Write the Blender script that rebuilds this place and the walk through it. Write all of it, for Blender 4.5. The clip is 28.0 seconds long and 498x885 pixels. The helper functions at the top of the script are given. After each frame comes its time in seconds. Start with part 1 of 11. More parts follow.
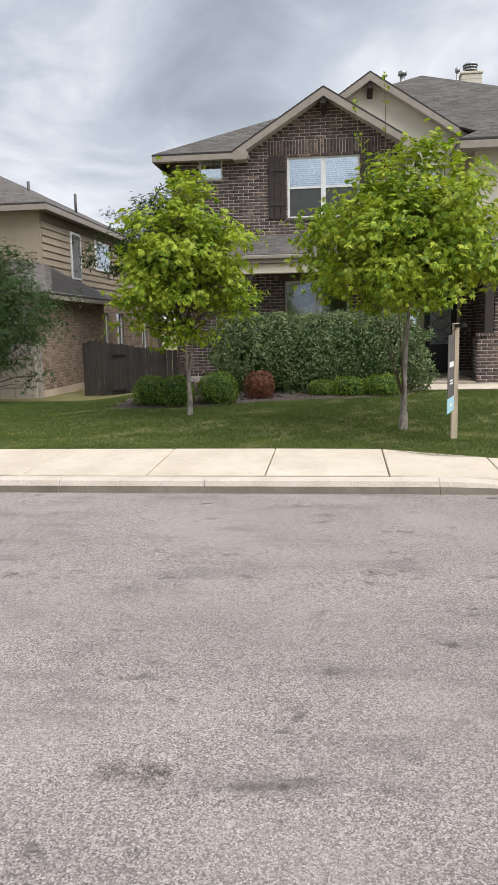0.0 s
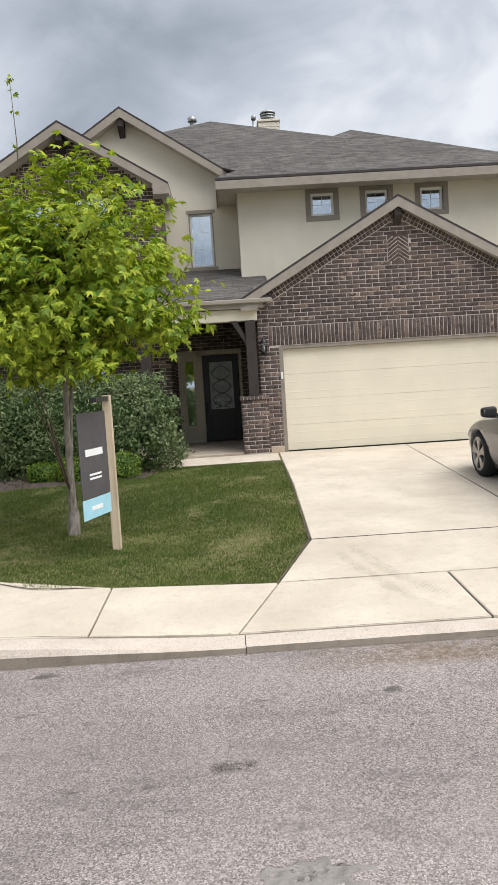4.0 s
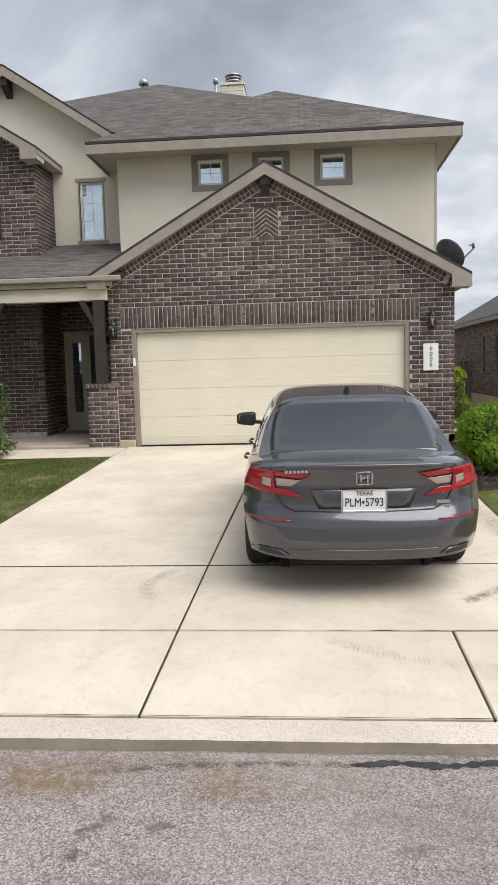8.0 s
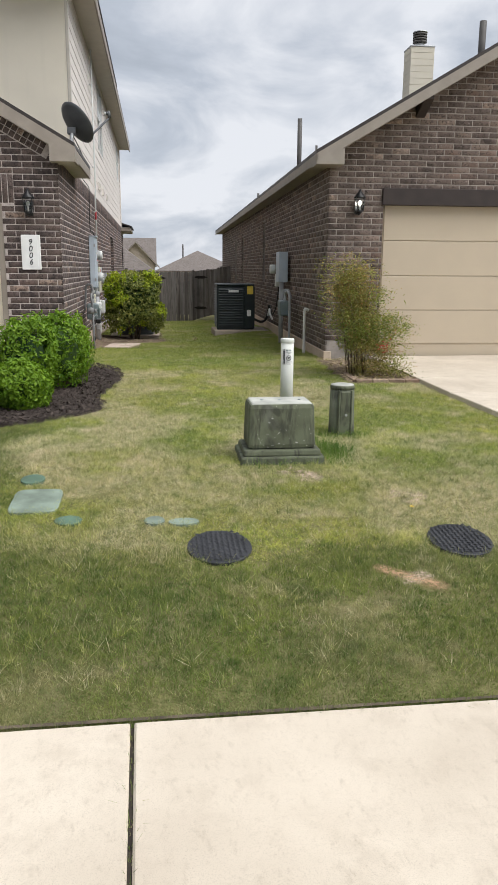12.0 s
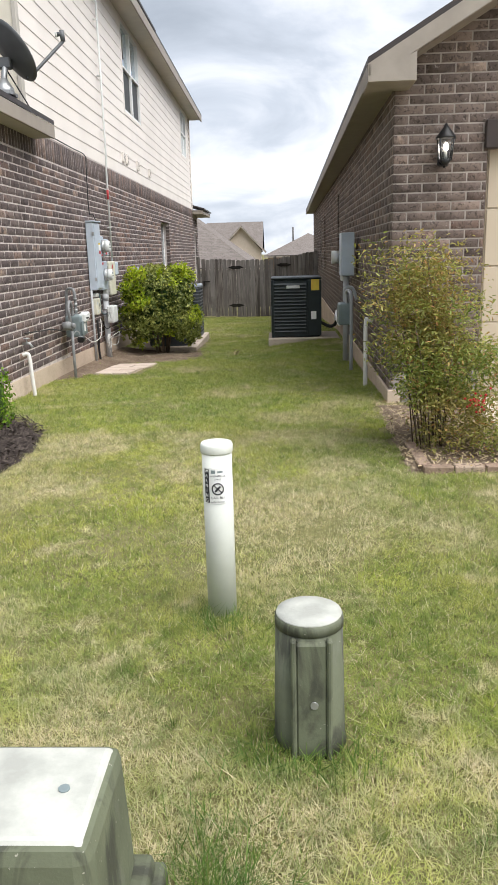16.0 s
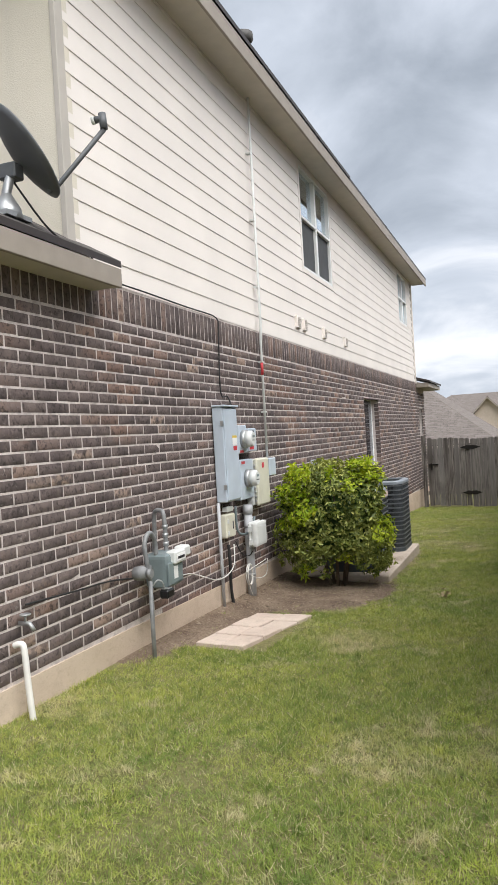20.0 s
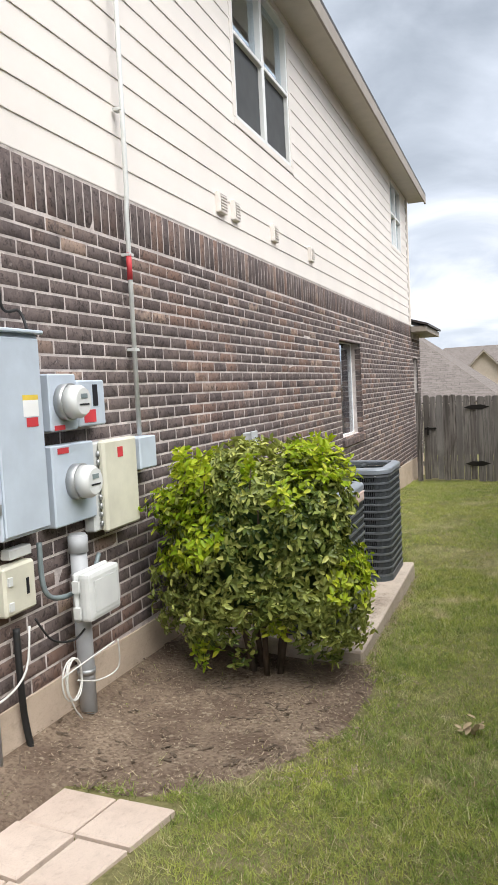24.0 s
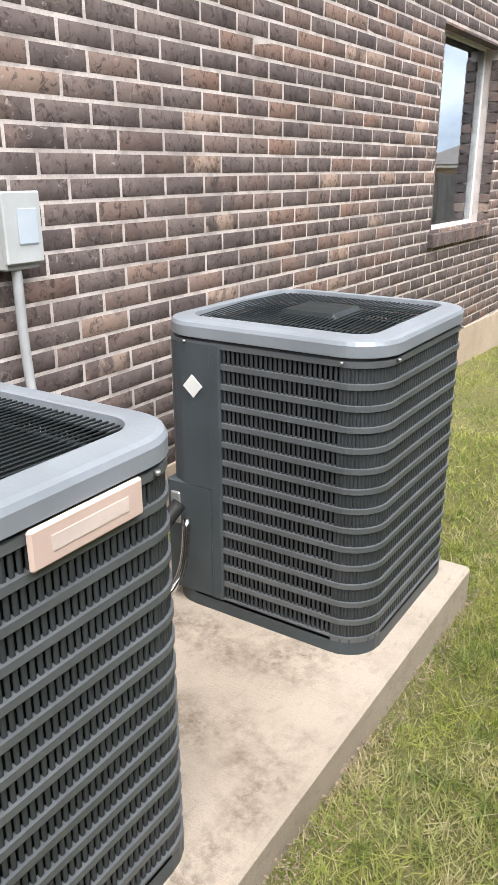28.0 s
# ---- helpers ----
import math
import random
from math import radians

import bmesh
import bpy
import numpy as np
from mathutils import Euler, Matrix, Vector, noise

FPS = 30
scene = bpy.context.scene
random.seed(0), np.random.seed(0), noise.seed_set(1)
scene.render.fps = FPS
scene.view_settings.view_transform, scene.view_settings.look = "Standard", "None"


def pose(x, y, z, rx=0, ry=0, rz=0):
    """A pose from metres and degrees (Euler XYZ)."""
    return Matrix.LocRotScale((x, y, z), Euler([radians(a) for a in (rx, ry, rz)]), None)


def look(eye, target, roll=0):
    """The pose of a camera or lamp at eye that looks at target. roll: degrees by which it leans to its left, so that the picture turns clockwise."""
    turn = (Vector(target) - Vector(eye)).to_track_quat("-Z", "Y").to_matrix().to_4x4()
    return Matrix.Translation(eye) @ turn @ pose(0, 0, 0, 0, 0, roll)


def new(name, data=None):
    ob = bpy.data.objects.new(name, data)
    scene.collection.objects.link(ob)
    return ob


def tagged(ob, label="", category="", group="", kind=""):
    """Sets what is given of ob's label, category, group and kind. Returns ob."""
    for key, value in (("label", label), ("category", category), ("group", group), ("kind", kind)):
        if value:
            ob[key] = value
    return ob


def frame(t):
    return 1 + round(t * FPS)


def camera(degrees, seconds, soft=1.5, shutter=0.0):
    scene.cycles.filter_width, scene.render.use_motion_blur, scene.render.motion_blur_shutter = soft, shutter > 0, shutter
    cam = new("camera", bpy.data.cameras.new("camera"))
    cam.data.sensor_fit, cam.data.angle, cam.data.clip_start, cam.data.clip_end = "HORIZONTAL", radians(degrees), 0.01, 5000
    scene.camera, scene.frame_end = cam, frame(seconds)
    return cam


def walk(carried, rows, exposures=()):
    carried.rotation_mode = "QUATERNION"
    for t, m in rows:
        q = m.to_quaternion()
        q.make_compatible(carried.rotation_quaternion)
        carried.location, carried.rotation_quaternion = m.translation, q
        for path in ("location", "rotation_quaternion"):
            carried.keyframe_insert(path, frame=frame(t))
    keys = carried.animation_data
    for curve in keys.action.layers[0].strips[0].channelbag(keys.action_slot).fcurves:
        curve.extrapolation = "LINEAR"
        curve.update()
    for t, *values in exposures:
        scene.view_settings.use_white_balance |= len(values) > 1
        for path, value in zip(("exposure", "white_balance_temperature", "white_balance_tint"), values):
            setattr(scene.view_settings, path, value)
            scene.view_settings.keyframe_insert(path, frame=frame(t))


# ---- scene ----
cam = camera(36.7, 28.0)
METRES, EYE, TILT, LEAN, TURN = 31.4, 1.635, 0.0, 0.0, 6.8
ROWS = [
    (0.0, 0.0, 0.0, 0.0, -0.18, -8.58, 1.19),
    (0.5, 0.0077, 0.0155, 0.0006, -2.11, -8.28, 1.2),
    (1.0, 0.0163, 0.031, 0.0011, -7.32, -6.07, 1.07),
    (1.5, 0.0286, 0.043, 0.0015, -10.12, -3.1, 1.48),
    (2.0, 0.0406, 0.0568, 0.0003, -11.3, -3.04, 2.37),
    (2.5, 0.0561, 0.0671, 0.0001, -12.77, -4.01, 3.78),
    (3.0, 0.0731, 0.0728, 0.0015, -12.13, -4.41, 4.29),
    (3.5, 0.0893, 0.0797, 0.0018, -10.36, -4.64, 4.11),
    (5.5, 0.1596, 0.1003, 0.0023, -2.66, -3.8, 2.34),
    (6.0, 0.1754, 0.1063, 0.0028, -1.26, -3.57, 2.34),
    (6.5, 0.1932, 0.1084, 0.0026, -0.33, -3.5, 2.31),
    (7.0, 0.2098, 0.1127, 0.0021, -0.55, -4.37, 1.9),
    (7.5, 0.2282, 0.116, 0.0021, -1.89, -5.32, 1.64),
    (8.0, 0.2449, 0.1207, 0.0024, -2.32, -5.93, 1.58),
    (8.5, 0.2614, 0.1283, 0.0018, -4.38, -6.75, 1.27),
    (9.0, 0.2792, 0.1333, 0.0015, -7.0, -7.09, 1.09),
    (9.5, 0.2947, 0.1403, 0.0006, -9.37, -7.65, 1.35),
    (10.0, 0.3138, 0.147, -0.0007, -11.77, -8.55, 1.41),
    (10.5, 0.3304, 0.155, -0.0012, -13.42, -9.74, 1.22),
    (11.0, 0.3458, 0.1632, -0.0014, -14.46, -11.14, 0.68),
    (11.5, 0.362, 0.1711, -0.0018, -14.51, -12.36, 0.01),
    (13.5, 0.4088, 0.2267, -0.0043, -7.47, -13.61, -0.61),
    (14.0, 0.4182, 0.2419, -0.0034, -4.77, -13.24, -0.26),
    (14.5, 0.4238, 0.2578, -0.0032, -3.23, -12.94, 0.11),
    (15.0, 0.4302, 0.2745, -0.0035, -2.52, -12.71, 0.48),
    (15.5, 0.435, 0.2914, -0.0021, -3.31, -12.73, 0.78),
    (16.0, 0.4386, 0.3075, 0.0005, -4.75, -14.21, 1.53),
    (16.5, 0.4457, 0.3232, 0.0, 4.79, -13.71, 0.6),
    (17.0, 0.4505, 0.3415, 0.0012, 3.18, -9.71, 3.42),
    (17.5, 0.4564, 0.3579, 0.0043, 4.06, -5.77, 2.46),
    (18.0, 0.4614, 0.3725, 0.0053, 5.78, -3.27, 1.85),
    (18.5, 0.464, 0.3894, 0.0052, 7.09, -2.53, 2.12),
    (19.0, 0.4659, 0.4076, 0.0057, 9.03, -2.24, 2.07),
    (19.5, 0.4643, 0.4244, 0.0055, 11.48, -1.55, 2.87),
    (20.0, 0.4627, 0.4415, 0.006, 13.88, -0.45, 3.44),
    (20.5, 0.4607, 0.4576, 0.0067, 16.12, 2.43, 3.17),
    (21.0, 0.4587, 0.4741, 0.0074, 15.07, 4.88, 2.43),
    (21.5, 0.4599, 0.4919, 0.0077, 13.96, 4.62, 3.08),
    (23.5, 0.4556, 0.5584, 0.0051, 16.74, -3.84, 2.77),
    (24.0, 0.4576, 0.5768, 0.0058, 13.16, -4.05, 2.95),
    (24.5, 0.458, 0.5947, 0.0046, 9.7, -4.51, 2.72),
    (25.0, 0.4609, 0.6149, 0.003, 8.24, -5.83, 1.66),
    (25.5, 0.4615, 0.6345, 0.0017, 8.24, -8.06, 0.62),
    (26.0, 0.4629, 0.6551, 0.0001, 9.58, -10.75, 0.24),
    (26.5, 0.4628, 0.6755, -0.0012, 13.4, -14.01, 0.42),
    (27.0, 0.4627, 0.6926, -0.0024, 17.91, -16.9, 0.48),
    (27.5, 0.4647, 0.7103, -0.0031, 22.31, -18.88, 0.29),
    (28.0, 0.4641, 0.7267, -0.0043, 26.14, -19.99, 0.22),
]
EXPOSURES = [(0.0, 0.77), (1.5, 0.79), (5.0, 0.70), (9.0, 0.64), (11.0, 0.48), (14.0, 1.10), (16.0, 1.09), (18.0, 1.04), (20.0, 0.98), (22.0, 1.02), (24.0, 1.18), (26.0, 1.38), (28.0, 1.68)]
walk(cam, [(t, pose(0, 0, EYE, TILT, LEAN, TURN) @ pose(METRES * x, METRES * y, METRES * z, 90 + pitch, roll, yaw)) for t, x, y, z, yaw, pitch, roll in ROWS], EXPOSURES)

# ---- daylight: a bright overcast sky ----
SUN_ELEV, SUN_ROT = 55.0, 125.0
world = bpy.data.worlds.new("overcast_sky")
scene.world = world
world.use_nodes = True
wt = world.node_tree
wt.nodes.clear()


def wn(kind, **props):
    node = wt.nodes.new(kind)
    for key, value in props.items():
        if key == "operation":
            node.operation = value
        elif key == "blend":
            node.blend_type = value
    return node


def sky_world():
    out, bg = wn("ShaderNodeOutputWorld"), wn("ShaderNodeBackground")
    sky = wn("ShaderNodeTexSky")
    sky.sky_type, sky.sun_disc = "NISHITA", False
    sky.sun_elevation, sky.sun_rotation = radians(SUN_ELEV), radians(SUN_ROT)
    dim = wn("ShaderNodeMix")
    dim.data_type, dim.blend_type = "RGBA", "MULTIPLY"
    dim.inputs["Factor"].default_value = 1.0
    dim.inputs["B"].default_value = (0.10, 0.10, 0.10, 1)
    wt.links.new(sky.outputs[0], dim.inputs["A"])
    # clouds lie on a flat layer overhead, so they flatten towards the horizon
    place, split = wn("ShaderNodeTexCoord"), wn("ShaderNodeSeparateXYZ")
    wt.links.new(place.outputs["Generated"], split.inputs[0])
    lift = wn("ShaderNodeMath", operation="MAXIMUM")
    wt.links.new(split.outputs["Z"], lift.inputs[0])
    lift.inputs[1].default_value = 0.0
    lift2 = wn("ShaderNodeMath", operation="ADD")
    wt.links.new(lift.outputs[0], lift2.inputs[0])
    lift2.inputs[1].default_value = 0.34
    flat = wn("ShaderNodeCombineXYZ")
    for axis in ("X", "Y"):
        div = wn("ShaderNodeMath", operation="DIVIDE")
        wt.links.new(split.outputs[axis], div.inputs[0])
        wt.links.new(lift2.outputs[0], div.inputs[1])
        wt.links.new(div.outputs[0], flat.inputs[axis])
    move = wn("ShaderNodeMapping")
    move.inputs["Location"].default_value = CLOUD_SHIFT
    wt.links.new(flat.outputs[0], move.inputs[0])
    big, small = wn("ShaderNodeTexNoise"), wn("ShaderNodeTexNoise")
    for node, scale, detail in ((big, 1.15, 4.0), (small, 3.0, 8.0)):
        wt.links.new(move.outputs[0], node.inputs["Vector"])
        node.inputs["Scale"].default_value = scale
        node.inputs["Detail"].default_value = detail
        node.inputs["Roughness"].default_value = 0.56
        node.inputs["Distortion"].default_value = 0.5
    both = wn("ShaderNodeMix")
    both.data_type = "FLOAT"
    both.inputs["Factor"].default_value = 0.46
    wt.links.new(big.outputs["Fac"], both.inputs["A"])
    wt.links.new(small.outputs["Fac"], both.inputs["B"])
    ramp = wn("ShaderNodeValToRGB")
    ramp.color_ramp.interpolation = "LINEAR"
    els = ramp.color_ramp.elements
    els[0].position, els[0].color = 0.27, (0.285, 0.325, 0.385, 1)
    els[1].position, els[1].color = 0.59, (0.86, 0.885, 0.94, 1)
    for at, tone in ((0.37, (0.40, 0.445, 0.515, 1)), (0.48, (0.555, 0.605, 0.69, 1))):
        mid = els.new(at)
        mid.color = tone
    # heavier cloud low in the sky, thinner overhead
    low, dens, total = wn("ShaderNodeMath", operation="SUBTRACT"), wn("ShaderNodeMath", operation="MULTIPLY"), wn("ShaderNodeMath", operation="ADD")
    cap = wn("ShaderNodeMath", operation="MINIMUM")
    wt.links.new(lift.outputs[0], cap.inputs[0])
    cap.inputs[1].default_value = 0.42
    wt.links.new(cap.outputs[0], low.inputs[0])
    low.inputs[1].default_value = 0.33
    wt.links.new(low.outputs[0], dens.inputs[0])
    dens.inputs[1].default_value = -0.13
    wt.links.new(both.outputs["Result"], total.inputs[0])
    wt.links.new(dens.outputs[0], total.inputs[1])
    wt.links.new(total.outputs[0], ramp.inputs[0])
    mix = wn("ShaderNodeMix")
    mix.data_type = "RGBA"
    mix.inputs["Factor"].default_value = 0.96
    wt.links.new(dim.outputs["Result"], mix.inputs["A"])
    wt.links.new(ramp.outputs[0], mix.inputs["B"])
    wt.links.new(mix.outputs["Result"], bg.inputs["Color"])
    bg.inputs["Strength"].default_value = SKY_LIGHT
    wt.links.new(bg.outputs[0], out.inputs["Surface"])


CLOUD_SHIFT = (18.0, -18.78, 0.0)
SKY_LIGHT = 0.62
sky_world()
sun = new("sun", bpy.data.lights.new("sun", "SUN"))
sun.data.energy, sun.data.angle, sun.data.color = 2.5, radians(60), (1.0, 0.98, 0.965)
sun.matrix_world = look((30 * math.sin(radians(SUN_ROT)), 30 * math.cos(radians(SUN_ROT)), 30 * math.tan(radians(SUN_ELEV))), (0, 0, 0))


# ---- materials ----
class Nodes:
    """A principled material with a few short cuts."""

    def __init__(self, name, rough=0.8, metal=0.0, spec=0.4):
        self.mat = bpy.data.materials.new(name)
        self.mat.use_nodes = True
        self.nt = self.mat.node_tree
        self.b = self.nt.nodes["Principled BSDF"]
        self.b.inputs["Roughness"].default_value = rough
        self.b.inputs["Metallic"].default_value = metal
        self.b.inputs["Specular IOR Level"].default_value = spec
        self.place = self.nt.nodes.new("ShaderNodeTexCoord").outputs["Object"]

    def plug(self, value, socket):
        if hasattr(value, "is_linked"):
            self.nt.links.new(value, socket)
        elif isinstance(value, tuple) and len(value) == 3 and socket.type == "RGBA":
            socket.default_value = (*value, 1)
        else:
            socket.default_value = value

    def moved(self, stretch):
        m = self.nt.nodes.new("ShaderNodeMapping")
        m.inputs["Scale"].default_value = stretch
        self.nt.links.new(self.place, m.inputs[0])
        return m.outputs[0]

    def noise(self, scale, detail=4.0, rough=0.55, stretch=None, distort=0.0):
        n = self.nt.nodes.new("ShaderNodeTexNoise")
        n.inputs["Scale"].default_value = scale
        n.inputs["Detail"].default_value = detail
        n.inputs["Roughness"].default_value = rough
        n.inputs["Distortion"].default_value = distort
        self.nt.links.new(self.moved(stretch) if stretch else self.place, n.inputs["Vector"])
        return n.outputs["Fac"]

    def cells(self, scale, feature="F1", out="Distance", stretch=None):
        n = self.nt.nodes.new("ShaderNodeTexVoronoi")
        n.feature = feature
        n.inputs["Scale"].default_value = scale
        self.nt.links.new(self.moved(stretch) if stretch else self.place, n.inputs["Vector"])
        return n.outputs[out]

    def ramp(self, fac, *stops):
        n = self.nt.nodes.new("ShaderNodeValToRGB")
        els = n.color_ramp.elements
        while len(els) < len(stops):
            els.new(0.5)
        for e, (p, c) in zip(els, stops):
            e.position = p
            e.color = (*c, 1) if isinstance(c, tuple) else (c, c, c, 1)
        self.plug(fac, n.inputs[0])
        return n.outputs[0]

    def mix(self, fac, a, b, blend="MIX"):
        n = self.nt.nodes.new("ShaderNodeMix")
        n.data_type, n.blend_type = "RGBA", blend
        self.plug(fac, n.inputs["Factor"])
        self.plug(a, n.inputs["A"])
        self.plug(b, n.inputs["B"])
        return n.outputs["Result"]

    def math(self, op, a, b=0.0):
        n = self.nt.nodes.new("ShaderNodeMath")
        n.operation = op
        self.plug(a, n.inputs[0])
        self.plug(b, n.inputs[1])
        return n.outputs[0]

    def random(self):
        """A random number for each piece, be it an object or an island of a joined mesh."""
        a = self.nt.nodes.new("ShaderNodeObjectInfo").outputs["Random"]
        b = self.nt.nodes.new("ShaderNodeNewGeometry").outputs["Random Per Island"]
        return self.math("FRACT", self.math("ADD", a, b))

    def colour(self, value):
        self.plug(value, self.b.inputs["Base Color"])
        return self

    def bump(self, height, strength=0.3, distance=0.01):
        n = self.nt.nodes.new("ShaderNodeBump")
        n.inputs["Strength"].default_value = strength
        n.inputs["Distance"].default_value = distance
        self.plug(height, n.inputs["Height"])
        self.nt.links.new(n.outputs[0], self.b.inputs["Normal"])
        return self

    def gloss(self, value):
        self.plug(value, self.b.inputs["Roughness"])
        return self


def plain(name, colour, rough=0.6, metal=0.0, vary=0.12, scale=6.0, bump=0.1, grain=90.0):
    """Paint or plastic with faint blotches, dirt and fine grain."""
    m = Nodes(name, rough, metal)
    dark = tuple(c * (1 - vary) for c in colour)
    lite = tuple(min(1, c * (1 + vary)) for c in colour)
    c = m.mix(m.ramp(m.noise(scale, 5), (0.35, 0.0), (0.65, 1.0)), dark, lite)
    c = m.mix(m.ramp(m.noise(grain, 2), (0.4, 0.0), (0.6, 0.12)), c, dark)
    return m.colour(c).bump(m.noise(grain, 3), bump, 0.004).gloss(m.ramp(m.noise(scale * 2, 3), (0.3, max(0.03, rough - 0.08)), (0.7, min(1, rough + 0.08)))).mat


def brick_mat(name, stops, rough=0.85, warm=0.6, blotch=0.75, smear=0.6):
    """Tumbled brick: each piece its own tone, burnt blotches, clay-coloured and pale pieces in loose drifts, smeared mortar."""
    m = Nodes(name, rough, spec=0.25)
    m.place = m.nt.nodes.new("ShaderNodeNewGeometry").outputs["Position"]
    r = m.random()
    c = m.ramp(r, *stops)
    drift = m.ramp(m.noise(0.75, 4, 0.6), (0.47, 0.0), (0.60, 1.0))
    own = m.math("FRACT", m.math("MULTIPLY", r, 17.3))
    c = m.mix(m.math("MULTIPLY", m.math("MULTIPLY", drift, m.ramp(own, (0.45, 0.0), (0.75, 1.0))), warm), c, (0.255, 0.150, 0.108))
    c = m.mix(m.math("MULTIPLY", m.ramp(own, (0.93, 0.0), (0.96, 1.0)), m.ramp(m.noise(14, 4), (0.42, 0.0), (0.56, 0.7))), c, (0.42, 0.31, 0.24))
    c = m.mix(m.ramp(m.noise(9, 4, distort=0.6), (0.42, 0.0), (0.70, blotch)), c, tuple(x * 1.45 for x in stops[len(stops) // 2][1]))
    c = m.mix(m.ramp(m.noise(30, 5, 0.65, distort=0.8), (0.52, 0.0), (0.64, 0.75)), c, tuple(x * 0.42 for x in stops[0][1]))
    c = m.mix(m.math("MULTIPLY", m.ramp(m.noise(0.6, 4, 0.6), (0.44, 0.15), (0.62, 1.0)), m.ramp(m.noise(26, 5, 0.7, distort=1.0), (0.60, 0.0), (0.70, smear))), c, (0.47, 0.42, 0.385))
    m.colour(c).bump(m.mix(0.5, m.noise(60, 5), m.noise(16, 4, distort=1.5)), 0.7, 0.010)
    return m.mat


DARK_BRICK = brick_mat("dark_brick", ((0.0, (0.052, 0.041, 0.039)), (0.3, (0.072, 0.056, 0.052)), (0.6, (0.092, 0.070, 0.063)), (0.88, (0.112, 0.084, 0.074)), (0.96, (0.150, 0.105, 0.086)), (1.0, (0.22, 0.165, 0.13))), warm=0.22)
BROWN_BRICK = brick_mat("brown_brick", ((0.0, (0.070, 0.053, 0.046)), (0.3, (0.102, 0.078, 0.067)), (0.6, (0.134, 0.103, 0.088)), (0.88, (0.170, 0.130, 0.110)), (1.0, (0.26, 0.195, 0.16))), warm=0.4)
SIDE_BRICK = brick_mat("weathered_dark_brick", ((0.0, (0.086, 0.068, 0.066)), (0.3, (0.104, 0.082, 0.078)), (0.6, (0.123, 0.097, 0.091)), (0.9, (0.150, 0.117, 0.108)), (0.965, (0.20, 0.140, 0.118)), (1.0, (0.34, 0.245, 0.19))), warm=0.68, blotch=0.5, smear=0.6)
TAN_BRICK = brick_mat("tan_brick", ((0.0, (0.16, 0.11, 0.08)), (0.4, (0.23, 0.165, 0.12)), (0.7, (0.29, 0.21, 0.155)), (1.0, (0.36, 0.28, 0.21))))


def mortar_mat(name, a, b, dirt=0.65):
    m = Nodes(name, 0.95, spec=0.1)
    c = m.mix(m.ramp(m.noise(3, 4), (0.35, 0.0), (0.65, 1.0)), a, b)
    c = m.mix(m.ramp(m.noise(120, 2), (0.45, 0.0), (0.7, 0.4)), c, (0.3, 0.27, 0.25))
    c = m.mix(m.ramp(m.noise(8, 5, 0.7), (0.48, 0.0), (0.62, dirt)), c, (0.22, 0.19, 0.175))
    return m.colour(c).bump(m.noise(150, 3), 0.5, 0.004).mat


def concrete_mat(name, a, b, stain, grain=1.0):
    m = Nodes(name, 0.9, spec=0.2)
    c = m.mix(m.ramp(m.noise(1.1, 5), (0.36, 0.0), (0.64, 1.0)), a, b)
    c = m.mix(m.ramp(m.noise(0.45, 6, 0.65, distort=0.8), (0.5, 0.0), (0.74, 0.55)), c, stain)
    c = m.mix(m.ramp(m.noise(2.2, 6, 0.7, stretch=(1, 0.35, 1)), (0.55, 0.0), (0.78, 0.35)), c, tuple(x * 0.8 for x in stain))
    c = m.mix(m.ramp(m.noise(7, 6, 0.7), (0.5, 0.0), (0.72, 0.35)), c, tuple(x * 0.84 for x in stain))
    c = m.mix(m.ramp(m.noise(34, 5, 0.7, stretch=(1, 0.5, 1)), (0.55, 0.0), (0.72, 0.4)), c, tuple(x * 0.75 for x in stain))
    c = m.mix(m.ramp(m.noise(260, 2), (0.5, 0.0), (0.75, 0.45)), c, tuple(x * 0.55 for x in a))
    c = m.mix(m.math("MULTIPLY", m.random(), 0.10), c, stain)
    return m.colour(c).bump(m.mix(0.5, m.noise(190, 4), m.noise(60, 3, stretch=(0.2, 4, 1))), 0.35 * grain, 0.004).mat


